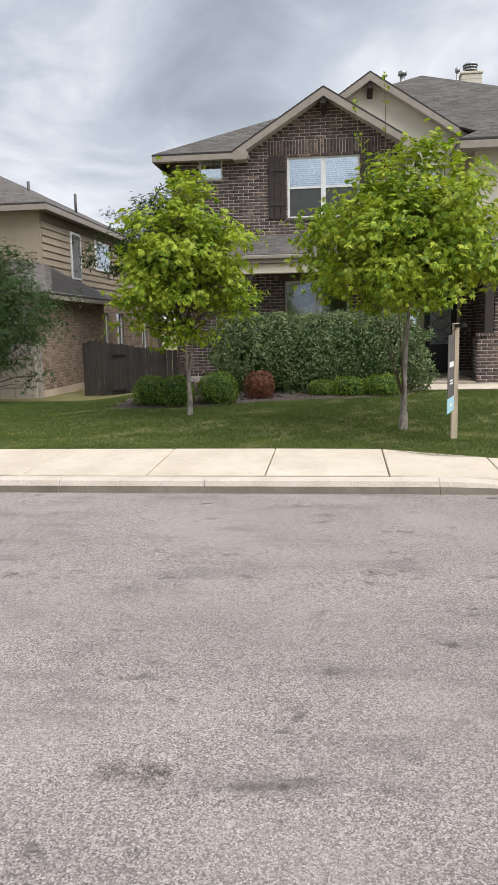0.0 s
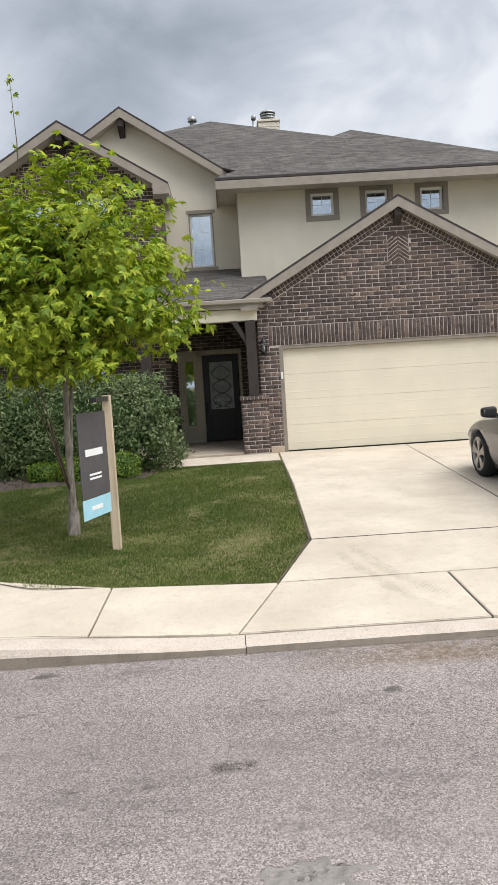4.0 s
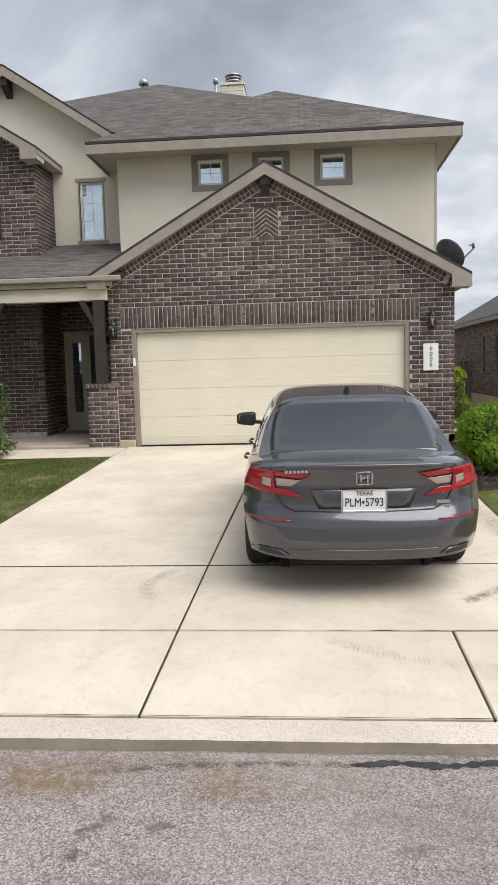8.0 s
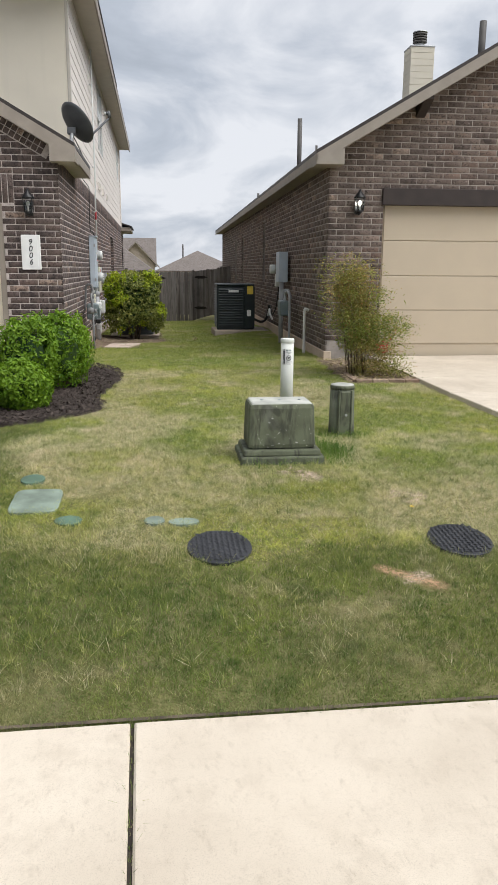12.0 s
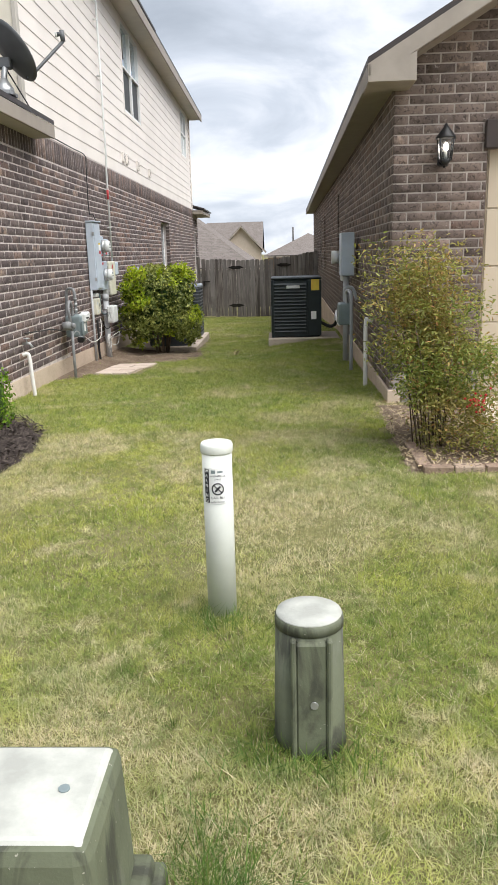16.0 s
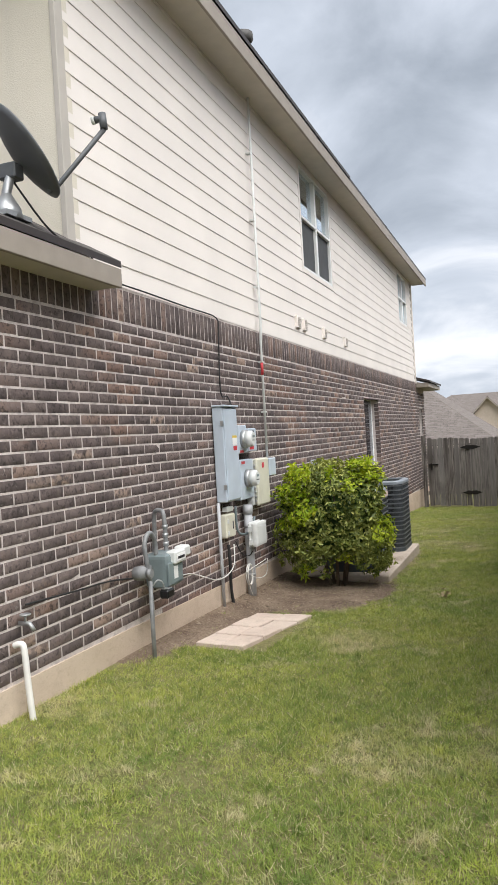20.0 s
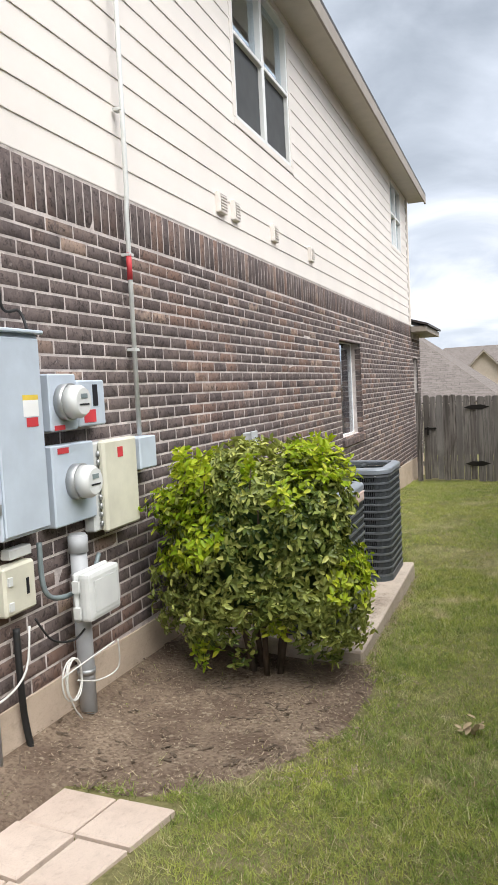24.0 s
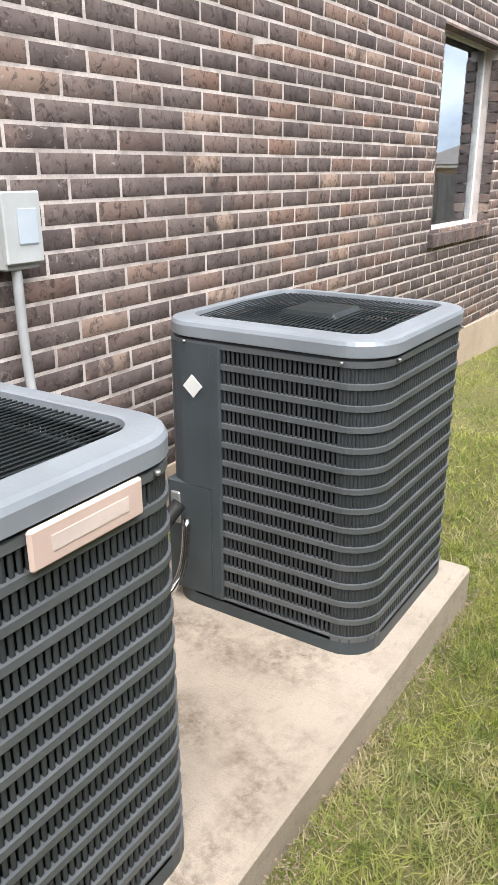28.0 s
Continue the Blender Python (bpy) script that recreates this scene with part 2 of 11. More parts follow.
def asphalt_mat():
    """Old chip-seal: pale stones, dark binder showing in pits, broad worn and stained drifts."""
    m = Nodes("worn_asphalt", 0.92, spec=0.25)
    stone = m.cells(135, out="Color")
    grey = m.ramp(m.math("FRACT", m.math("MULTIPLY", m.mix(1.0, stone, (1, 1, 1), "MULTIPLY"), 3.7)), (0.0, (0.129, 0.111, 0.104)), (0.4, (0.273, 0.237, 0.221)), (0.8, (0.397, 0.343, 0.321)), (1.0, (0.546, 0.483, 0.454)))
    pits = m.cells(135)
    c = m.mix(m.ramp(pits, (0.0, 0.0), (0.7, 0.0), (0.95, 0.8)), grey, (0.062, 0.055, 0.051))
    c = m.mix(m.ramp(m.noise(34, 4, 0.7), (0.60, 0.0), (0.68, 0.75)), c, (0.077, 0.069, 0.065))
    c = m.mix(m.ramp(m.noise(22, 4, 0.7), (0.58, 0.0), (0.70, 0.45)), c, (0.515, 0.453, 0.425))
    c = m.mix(m.ramp(m.noise(0.32, 5, stretch=(0.45, 1.3, 1)), (0.42, 0.0), (0.68, 0.5)), c, (0.180, 0.157, 0.147))
    c = m.mix(m.ramp(m.noise(1.9, 6, 0.65, stretch=(0.6, 1.3, 1)), (0.52, 0.0), (0.72, 0.52)), c, (0.113, 0.101, 0.096))
    c = m.mix(m.ramp(m.noise(4.1, 4, 0.6, stretch=(0.8, 1.2, 1)), (0.63, 0.0), (0.72, 0.75)), c, (0.072, 0.065, 0.060))
    c = m.mix(m.ramp(m.noise(0.8, 5), (0.48, 0.0), (0.70, 0.32)), c, (0.42, 0.367, 0.336))
    return m.colour(c).bump(m.mix(0.4, pits, m.noise(200, 3)), 0.75, 0.008).mat


def lawn_mat():
    m = Nodes("lawn_soil", 0.95, spec=0.1)
    c = m.mix(m.ramp(m.noise(0.6, 5), (0.38, 0.0), (0.62, 1.0)), (0.175, 0.170, 0.068), (0.255, 0.228, 0.108))
    c = m.mix(m.ramp(m.noise(28, 4), (0.4, 0.0), (0.65, 0.6)), c, (0.085, 0.092, 0.032))
    c = m.mix(m.ramp(m.noise(2.6, 5), (0.54, 0.0), (0.70, 0.6)), c, (0.27, 0.225, 0.135))
    return m.colour(c).bump(m.noise(70, 5), 0.8, 0.02).mat


def blade_mat(name, a, b, dry, dry_from, straw=0.65):
    """Thin grass blades: green to lime by the piece, straw in drifts, dark mottling that paints in tuft shade; some
    light passes through.
    """
    m = Nodes(name, 0.6, spec=0.3)
    r = m.random()
    c = m.mix(r, a, b)
    c = m.mix(m.ramp(m.noise(0.42, 4, 0.6), (0.44, 0.0), (0.60, 0.48)), c, tuple(x * k for x, k in zip(a, (0.62, 0.86, 0.74))))
    c = m.mix(m.ramp(m.noise(1.25, 4, 0.6, distort=0.6), (0.54, 0.0), (0.66, 0.5)), c, tuple(x * k for x, k in zip(b, (1.12, 1.20, 0.85))))
    c = m.mix(m.ramp(m.noise(6.5, 4, 0.7), (0.48, 0.0), (0.64, 0.6)), c, tuple(x * k for x, k in zip(a, (0.45, 0.66, 0.58))))
    c = m.mix(m.math("MULTIPLY", m.ramp(m.noise(0.9, 5, 0.6), (dry_from, 0.0), (dry_from + 0.14, 0.9)), m.ramp(m.math("FRACT", m.math("MULTIPLY", r, 7.7)), (0.25, 0.35), (0.6, 1.0))), c, dry)
    # fine dark mottling: the shade between tufts, put into the blade colour
    c = m.mix(m.ramp(m.noise(19, 3, 0.6), (0.49, 0.0), (0.62, 0.55)), c, tuple(x * k for x, k in zip(a, (0.38, 0.53, 0.45))))
    c = m.mix(m.ramp(m.noise(3.6, 5, 0.7), (0.58, 0.0), (0.68, straw)), c, tuple(x * 1.05 for x in dry))
    c = m.mix(m.ramp(m.math("FRACT", m.math("MULTIPLY", r, 29.1)), (0.90, 0.0), (0.93, 1.23 * straw)), c, dry)
    m.colour(c)
    tr, mx = m.nt.nodes.new("ShaderNodeBsdfTranslucent"), m.nt.nodes.new("ShaderNodeMixShader")
    m.plug(c, tr.inputs["Color"])
    mx.inputs[0].default_value = 0.45
    m.nt.links.new(m.b.outputs[0], mx.inputs[1])
    m.nt.links.new(tr.outputs[0], mx.inputs[2])
    m.nt.links.new(mx.outputs[0], m.nt.nodes["Material Output"].inputs["Surface"])
    return m.mat


def shingle_mat(name, a, b):
    """Laminated asphalt shingles: tabs in courses with dark butts and drifting tones."""
    m = Nodes(name, 0.95, spec=0.15)
    uv = m.nt.nodes.new("ShaderNodeTexCoord").outputs["UV"]
    t = m.nt.nodes.new("ShaderNodeTexBrick")
    t.offset, t.squash = 0.37, 1.0
    for key, value in (("Scale", 1.0), ("Mortar Size", 0.009), ("Mortar Smooth", 0.3), ("Brick Width", 0.30), ("Row Height", 0.145), ("Bias", 0.0)):
        t.inputs[key].default_value = value
    t.inputs["Color1"].default_value, t.inputs["Color2"].default_value = (*a, 1), (*b, 1)
    t.inputs["Mortar"].default_value = (*(x * 0.4 for x in a), 1)
    m.nt.links.new(uv, t.inputs["Vector"])
    place, m.place = m.place, uv
    c = m.mix(m.ramp(m.noise(1.0, 3, 0.6, stretch=(2.2, 6.9, 1)), (0.46, 0.0), (0.56, 0.5)), t.outputs["Color"], tuple(x * 1.08 for x in b))
    c = m.mix(m.ramp(m.noise(1.0, 3, 0.6, stretch=(4.0, 6.9, 1), distort=0.2), (0.52, 0.0), (0.60, 0.45)), c, tuple(x * 0.62 for x in a))
    m.place = place
    c = m.mix(m.ramp(m.noise(0.7, 5), (0.4, 0.0), (0.7, 0.4)), c, tuple(x * 0.8 for x in a))
    c = m.mix(m.ramp(m.noise(140, 2), (0.42, 0.0), (0.62, 0.4)), c, tuple(x * 1.4 for x in b))
    return m.colour(c).bump(t.outputs["Fac"], 0.5, -0.01).mat


def stucco_mat(name, colour):
    m = Nodes(name, 0.95, spec=0.15)
    dark = tuple(x * 0.9 for x in colour)
    c = m.mix(m.ramp(m.noise(0.8, 5), (0.36, 0.0), (0.64, 1.0)), dark, colour)
    c = m.mix(m.ramp(m.noise(1.6, 5, stretch=(3, 3, 0.3)), (0.58, 0.0), (0.8, 0.25)), c, tuple(x * 0.75 for x in colour))
    return m.colour(c).bump(m.noise(110, 4), 0.45, 0.006).mat


def leaf_mat(name, stops, rough=0.45, thin=0.35):
    m = Nodes(name, rough, spec=0.22)
    c = m.ramp(m.random(), *stops)
    c = m.mix(m.ramp(m.noise(1.7, 3), (0.4, 0.0), (0.65, 0.35)), c, tuple(x * 1.25 for x in stops[-1][1]))
    m.colour(c)
    # light passes through thin leaves
    tr, add = m.nt.nodes.new("ShaderNodeBsdfTranslucent"), m.nt.nodes.new("ShaderNodeMixShader")
    m.plug(m.mix(1.0, c, (1.0, 1.0, 0.55), "MULTIPLY"), tr.inputs["Color"])
    add.inputs[0].default_value = thin
    out = m.nt.nodes["Material Output"]
    m.nt.links.new(m.b.outputs[0], add.inputs[1])
    m.nt.links.new(tr.outputs[0], add.inputs[2])
    m.nt.links.new(add.outputs[0], out.inputs["Surface"])
    return m.mat


def glass_mat(name, tint=(0.9, 0.95, 0.95), rough=0.0, coat=0.0):
    m = Nodes(name, rough, spec=0.5)
    m.b.inputs["Base Color"].default_value = (*tint, 1)
    m.b.inputs["Transmission Weight"].default_value = 1.0
    m.b.inputs["IOR"].default_value = 1.5
    if coat:
        # a reflective coating on the pane
        sh, mx = m.nt.nodes.new("ShaderNodeBsdfGlossy"), m.nt.nodes.new("ShaderNodeMixShader")
        sh.inputs["Roughness"].default_value = 0.02
        sh.inputs["Color"].default_value = (0.8, 0.88, 0.95, 1)
        mx.inputs[0].default_value = coat
        m.nt.links.new(m.b.outputs[0], mx.inputs[1])
        m.nt.links.new(sh.outputs[0], mx.inputs[2])
        m.nt.links.new(mx.outputs[0], m.nt.nodes["Material Output"].inputs["Surface"])
    return m.mat


def wood_mat(name, a, b, grey, along="z"):
    m = Nodes(name, 0.85, spec=0.2)
    s = {"z": (1, 1, 0.06), "y": (1, 0.06, 1), "x": (0.06, 1, 1)}[along]
    c = m.mix(m.ramp(m.noise(28, 6, 0.65, stretch=s), (0.36, 0.0), (0.66, 1.0)), a, b)
    c = m.mix(m.math("MULTIPLY", m.random(), 0.7), c, grey)
    c = m.mix(m.ramp(m.noise(7, 5, 0.7, stretch=s), (0.50, 0.0), (0.66, 0.7)), c, tuple(x * 0.6 for x in a))
    c = m.mix(m.ramp(m.noise(1.5, 5), (0.52, 0.0), (0.75, 0.55)), c, tuple(x * 0.45 for x in a))
    return m.colour(c).bump(m.noise(45, 5, stretch=s), 0.6, 0.006).mat


def bark_mat(name, a, b):
    m = Nodes(name, 0.95, spec=0.1)
    c = m.mix(m.ramp(m.noise(22, 6, stretch=(1, 1, 0.35)), (0.35, 0.0), (0.65, 1.0)), a, b)
    return m.colour(c).bump(m.noise(30, 6, stretch=(1, 1, 0.3)), 0.9, 0.02).mat


MORTAR = mortar_mat("mortar", (0.43, 0.375, 0.345), (0.62, 0.555, 0.515))
MORTAR_SIDE = mortar_mat("pale_side_mortar", (0.47, 0.415, 0.39), (0.66, 0.595, 0.56), 0.5)
MORTAR_TAN = plain("tan_mortar", (0.32, 0.285, 0.255), 0.95, vary=0.25, scale=4, bump=0.3)
SIDEWALK = concrete_mat("pale_concrete", (0.565, 0.492, 0.398), (0.675, 0.598, 0.492), (0.485, 0.405, 0.315))


def kerb_mat():
    """Old kerb concrete: pinkish cream, coarse aggregate showing, broken dark crust and hairline cracks."""
    m = Nodes("kerb_concrete", 0.95, spec=0.15)
    c = m.mix(m.ramp(m.noise(2.2, 5), (0.36, 0.0), (0.64, 1.0)), (0.57, 0.49, 0.415), (0.69, 0.605, 0.52))
    c = m.mix(m.ramp(m.noise(27, 6, 0.75, distort=0.5), (0.54, 0.0), (0.68, 0.4)), c, (0.36, 0.295, 0.245))
    c = m.mix(m.ramp(m.noise(4, 5, 0.7), (0.60, 0.0), (0.66, 0.8)), c, (0.68, 0.58, 0.52))
    c = m.mix(m.ramp(m.noise(1.1, 5, 0.7), (0.52, 0.0), (0.70, 0.4)), c, (0.42, 0.35, 0.295))
    c = m.mix(m.ramp(m.noise(110, 3, 0.7), (0.52, 0.0), (0.66, 0.6)), c, (0.22, 0.185, 0.16))
    return m.colour(c).bump(m.mix(0.5, m.noise(45, 5, 0.7), m.noise(14, 5, 0.7)), 0.9, 0.02).mat


KERBSTONE = kerb_mat()
FOUNDATION = concrete_mat("foundation_concrete", (0.54, 0.435, 0.335), (0.64, 0.525, 0.415), (0.40, 0.31, 0.23))
PAD = concrete_mat("pad_concrete", (0.46, 0.385, 0.31), (0.60, 0.515, 0.425), (0.30, 0.235, 0.18), 3.0)
ASPHALT = asphalt_mat()
LAWN = lawn_mat()
ROOF = shingle_mat("grey_shingles", (0.050, 0.046, 0.043), (0.145, 0.134, 0.125))
ROOF_MID = shingle_mat("dull_brown_shingles", (0.10, 0.091, 0.083), (0.155, 0.142, 0.13))
ROOF_FAR = shingle_mat("brown_shingles", (0.150, 0.130, 0.117), (0.205, 0.180, 0.165))
STUCCO = stucco_mat("cream_stucco", (0.70, 0.65, 0.545))
SIDING = plain("cream_siding", (0.80, 0.745, 0.69), 0.7, vary=0.04, scale=1.5, bump=0.15)
TAN_SIDING = plain("tan_siding", (0.33, 0.27, 0.20), 0.75, vary=0.08, scale=1.5, bump=0.15)
TAUPE = plain("taupe_trim_paint", (0.27, 0.235, 0.195), 0.6, vary=0.08)
GREIGE = plain("greige_corner_paint", (0.47, 0.435, 0.385), 0.6, vary=0.05)
FASCIA = plain("beige_fascia_paint", (0.315, 0.275, 0.232), 0.6, vary=0.08)
SOFFIT = plain("soffit_paint", (0.56, 0.51, 0.44), 0.7, vary=0.05)
BROWN_WOOD = plain("dark_brown_stain", (0.040, 0.030, 0.027), 0.65, vary=0.2)
GARAGE = plain("almond_garage_paint", (0.76, 0.695, 0.56), 0.55, vary=0.03, scale=2)
GARAGE2 = plain("tan_garage_paint", (0.52, 0.44, 0.33), 0.6, vary=0.03, scale=2)
DRIP_EDGE = plain("dark_brown_drip_edge", (0.040, 0.032, 0.030), 0.5, vary=0.15)
WHITE = plain("white_vinyl", (0.80, 0.80, 0.78), 0.45, vary=0.04)
ALMOND = plain("almond_door_paint", (0.55, 0.50, 0.40), 0.5, vary=0.05)
BLACK = plain("black_paint", (0.012, 0.012, 0.013), 0.4, vary=0.3)
DARK = plain("dark_interior", (0.03, 0.03, 0.03), 0.9)
GLASS = glass_mat("window_glass", coat=0.55)
GLASS_CLEAR = glass_mat("clear_window_glass", coat=0.08)
SCREEN = plain("insect_screen", (0.075, 0.078, 0.08), 0.8, vary=0.1, bump=0.0)
BLIND = plain("white_blind", (0.70, 0.71, 0.72), 0.6, vary=0.03)


# ---- small builders ----
def bm_box(bm, x0, x1, y0, y1, z0, z1, bevel=0.0, seg=1):
    r = bmesh.ops.create_cube(bm, size=1.0, matrix=Matrix.LocRotScale(((x0 + x1) / 2, (y0 + y1) / 2, (z0 + z1) / 2), None, (abs(x1 - x0), abs(y1 - y0), abs(z1 - z0))))
    if bevel > 0:
        es = {e for v in r["verts"] for e in v.link_edges}
        bmesh.ops.bevel(bm, geom=list(es), offset=bevel, segments=seg, affect="EDGES", profile=0.6)
    return bm


def boxed(x0, x1, y0, y1, z0, z1, bevel=0.0, seg=1):
    return bm_box(bmesh.new(), x0, x1, y0, y1, z0, z1, bevel, seg)


def bm_prism(bm, ring, vec):
    """A flat ring of points pushed along vec."""
    vec = Vector(vec)
    a = [bm.verts.new(p) for p in ring]
    b = [bm.verts.new(Vector(p) + vec) for p in ring]
    n = len(ring)
    bm.faces.new(a)
    bm.faces.new(b[::-1])
    for i in range(n):
        bm.faces.new((a[i], b[i], b[(i + 1) % n], a[(i + 1) % n]))
    bmesh.ops.recalc_face_normals(bm, faces=bm.faces)
    return bm


def bm_tube(bm, path, radius, seg=10, cap=True):
    """A round tube along a path; radius is a number or one for each point."""
    pts = [Vector(p) for p in path]
    radii = radius if isinstance(radius, (list, tuple)) else [radius] * len(pts)
    rings, side = [], None
    for i, p in enumerate(pts):
        d = (pts[min(i + 1, len(pts) - 1)] - pts[max(i - 1, 0)]).normalized()
        if side is None:
            side = d.orthogonal().normalized()
        side = (side - d * side.dot(d)).normalized()
        up = d.cross(side)
        rings.append([bm.verts.new(p + (side * math.cos(2 * math.pi * k / seg) + up * math.sin(2 * math.pi * k / seg)) * radii[i]) for k in range(seg)])
    for a, b in zip(rings, rings[1:]):
        for k in range(seg):
            f = bm.faces.new((a[k], a[(k + 1) % seg], b[(k + 1) % seg], b[k]))
            f.smooth = True
    if cap:
        bm.faces.new(rings[0][::-1])
        bm.faces.new(rings[-1])
    return bm


def tube(path, radius, seg=10):
    return bm_tube(bmesh.new(), path, radius, seg)


def smooth_path(pts, n=6):
    """A rounded line through the given points."""
    pts = [Vector(p) for p in pts]
    out = []
    for i in range(len(pts) - 1):
        p0, p1, p2, p3 = pts[max(i - 1, 0)], pts[i], pts[i + 1], pts[min(i + 2, len(pts) - 1)]
        for k in range(n):
            t = k / n
            out.append(0.5 * ((2 * p1) + (p2 - p0) * t + (2 * p0 - 5 * p1 + 4 * p2 - p3) * t * t + (3 * p1 - p0 - 3 * p2 + p3) * t ** 3))
    return out + [pts[-1]]


def mesh_of(name, bm, material):
    me = bpy.data.meshes.new(name)
    bm.to_mesh(me)
    bm.free()
    me.materials.append(material)
    return me


def part(name, bm, material, parent, label=""):
    """Links a bmesh as one mesh object under a thing or a part."""
    ob = new(name, mesh_of(name, bm, material))
    ob.parent = parent
    return tagged(ob, label)


def thing(name, label, category, at=None, group="", kind=""):
    ob = new(name)
    if at is not None:
        ob.matrix_world = at
    return tagged(ob, label, category, group, kind)


def solid(name, bm, material, label, category, kind="", group=""):
    """A thing of one mesh, in world places."""
    return tagged(new(name, mesh_of(name, bm, material)), label, category, group, kind)


def soup(name, verts, faces, material, parent=None, uv=None, smooth=False):
    """A mesh from arrays that are worked out in code."""
    me = bpy.data.meshes.new(name)
    verts, faces = np.asarray(verts, dtype=np.float32), np.asarray(faces, dtype=np.int32)
    n, k = faces.shape
    me.vertices.add(len(verts))
    me.vertices.foreach_set("co", verts.ravel())
    me.loops.add(n * k)
    me.loops.foreach_set("vertex_index", faces.ravel())
    me.polygons.add(n)
    me.polygons.foreach_set("loop_start", np.arange(0, n * k, k, dtype=np.int32))
    if smooth:
        me.polygons.foreach_set("use_smooth", np.ones(n, dtype=bool))
    me.update(calc_edges=True)
    me.validate()
    me.materials.append(material)
    ob = new(name, me)
    ob.parent = parent
    return ob


def smoothstep(a, b, x):
    t = np.clip((np.asarray(x, dtype=float) - a) / (b - a), 0, 1)
    return t * t * (3 - 2 * t)


# ---- the lie of the land ----
FRONT_Y = [8.3, 9.6, 11.2, 13.0, 16.0, 18.1, 40.0]
FRONT_Z = [-0.13, -0.075, -0.01, 0.08, 0.2, 0.27, 0.27]
SIDE_Y = [8.3, 9.6, 10.4, 12.4, 15.0, 18.5, 21.0, 23.0, 25.0, 27.0, 34.0, 38.0, 60.0, 130.0]
SIDE_Z = [-0.11, -0.06, 0.05, 0.19, 0.17, 0.20, 0.12, 0.03, -0.04, -0.1, -0.36, -0.5, -1.2, -3.0]
LEFT_Z = [-0.05, -0.03, 0.0, 0.06, 0.02, -0.05, -0.4]


def ground_z(x, y):
    """The height of lawn and paving; works on arrays."""
    x, y = np.asarray(x, dtype=float), np.asarray(y, dtype=float)
    front = np.interp(y, FRONT_Y, FRONT_Z)
    left = np.interp(y, FRONT_Y, LEFT_Z)
    side = np.interp(y, SIDE_Y, SIDE_Z) + 0.22 * smoothstep(11.6, 13.6, x) * smoothstep(21.0, 26.0, y) * (1 - smoothstep(60, 130, y))
    kerb_up = 0.09 * (1 - smoothstep(1.0, 3.0, x)) * (1 - smoothstep(9.6, 12.0, y))
    z = front + (left - front) * (1 - smoothstep(-6.5, -3.5, x)) * smoothstep(10, 14, y) + kerb_up
    z = z + (side - z) * smoothstep(9.0, 10.2, x)
    rear = np.interp(y, SIDE_Y, SIDE_Z)
    z = np.where(y > 22, z + (rear - z) * smoothstep(22, 40, y), z)
    return z


ROAD_Z = -0.19


# ---- ground, road, kerb, pavement ----
def build_ground():
    xs = np.concatenate([[-1500, -600, -250, -120, -60, -35, -24], np.arange(-18, 20.01, 0.4), [24, 32, 50, 100, 220, 600, 1500]])
    ys = np.concatenate([[-1500, -500, -150, -60, -25, -10, -3.6, -3.4, 8.2, 8.3, 8.9, 9.3, 9.505, 9.535], np.arange(9.9, 46.01, 0.4), [50, 60, 80, 110, 160, 300, 700, 1500]])
    gx, gy = np.meshgrid(xs, ys, indexing="ij")
    gz = ground_z(gx, gy) - 0.012
    gz = np.where(gy < 9.52, gz - 0.06, gz)
    gz = np.where(gy < 8.25, ROAD_Z - 0.1, gz)
    gz = np.where(gy < -3.45, -0.05, gz)
    rng = np.random.default_rng(3)
    near = (np.abs(gx - 3) < 16) & (gy > 10.2) & (gy < 45)
    gz = gz + near * rng.normal(0, 0.006, gz.shape)
    n, m = gx.shape
    verts = np.stack([gx, gy, gz], -1).reshape(-1, 3)
    i, j = np.meshgrid(np.arange(n - 1), np.arange(m - 1), indexing="ij")
    a = (i * m + j).ravel()
    faces = np.stack([a, a + m, a + m + 1, a + 1], 1)
    ob = soup("ground", verts, faces, LAWN, smooth=True)
    return tagged(ob, "patchy green lawn over brown soil", "lawn", kind="structure")


ground = build_ground()


def build_road():
    xs = np.concatenate([[-300, -80, -30], np.arange(-16, 30.1, 1.0), [60, 300]])
    ys = np.linspace(-3.5, 8.24, 24)
    gx, gy = np.meshgrid(xs, ys, indexing="ij")
    gz = ROAD_Z + 0.03 * smoothstep(8.16, 4.0, gy)
    n, m = gx.shape
    i, j = np.meshgrid(np.arange(n - 1), np.arange(m - 1), indexing="ij")
    a = (i * m + j).ravel()
    ob = soup("road", np.stack([gx, gy, gz], -1).reshape(-1, 3), np.stack([a, a + m, a + m + 1, a + 1], 1), ASPHALT, smooth=True)
    return tagged(ob, "worn light grey asphalt street with dark blotches", "road", kind="structure")


road = build_road()


def kerb_top(x):
    return float(ground_z(x, 8.38))


# road dirt on the kerb face, with its shade darkened into the colour
KERB_DIRT_SHADE = concrete_mat("dirty_shaded_kerb_face", (0.135, 0.112, 0.09), (0.215, 0.182, 0.148), (0.075, 0.061, 0.048), 1.0)


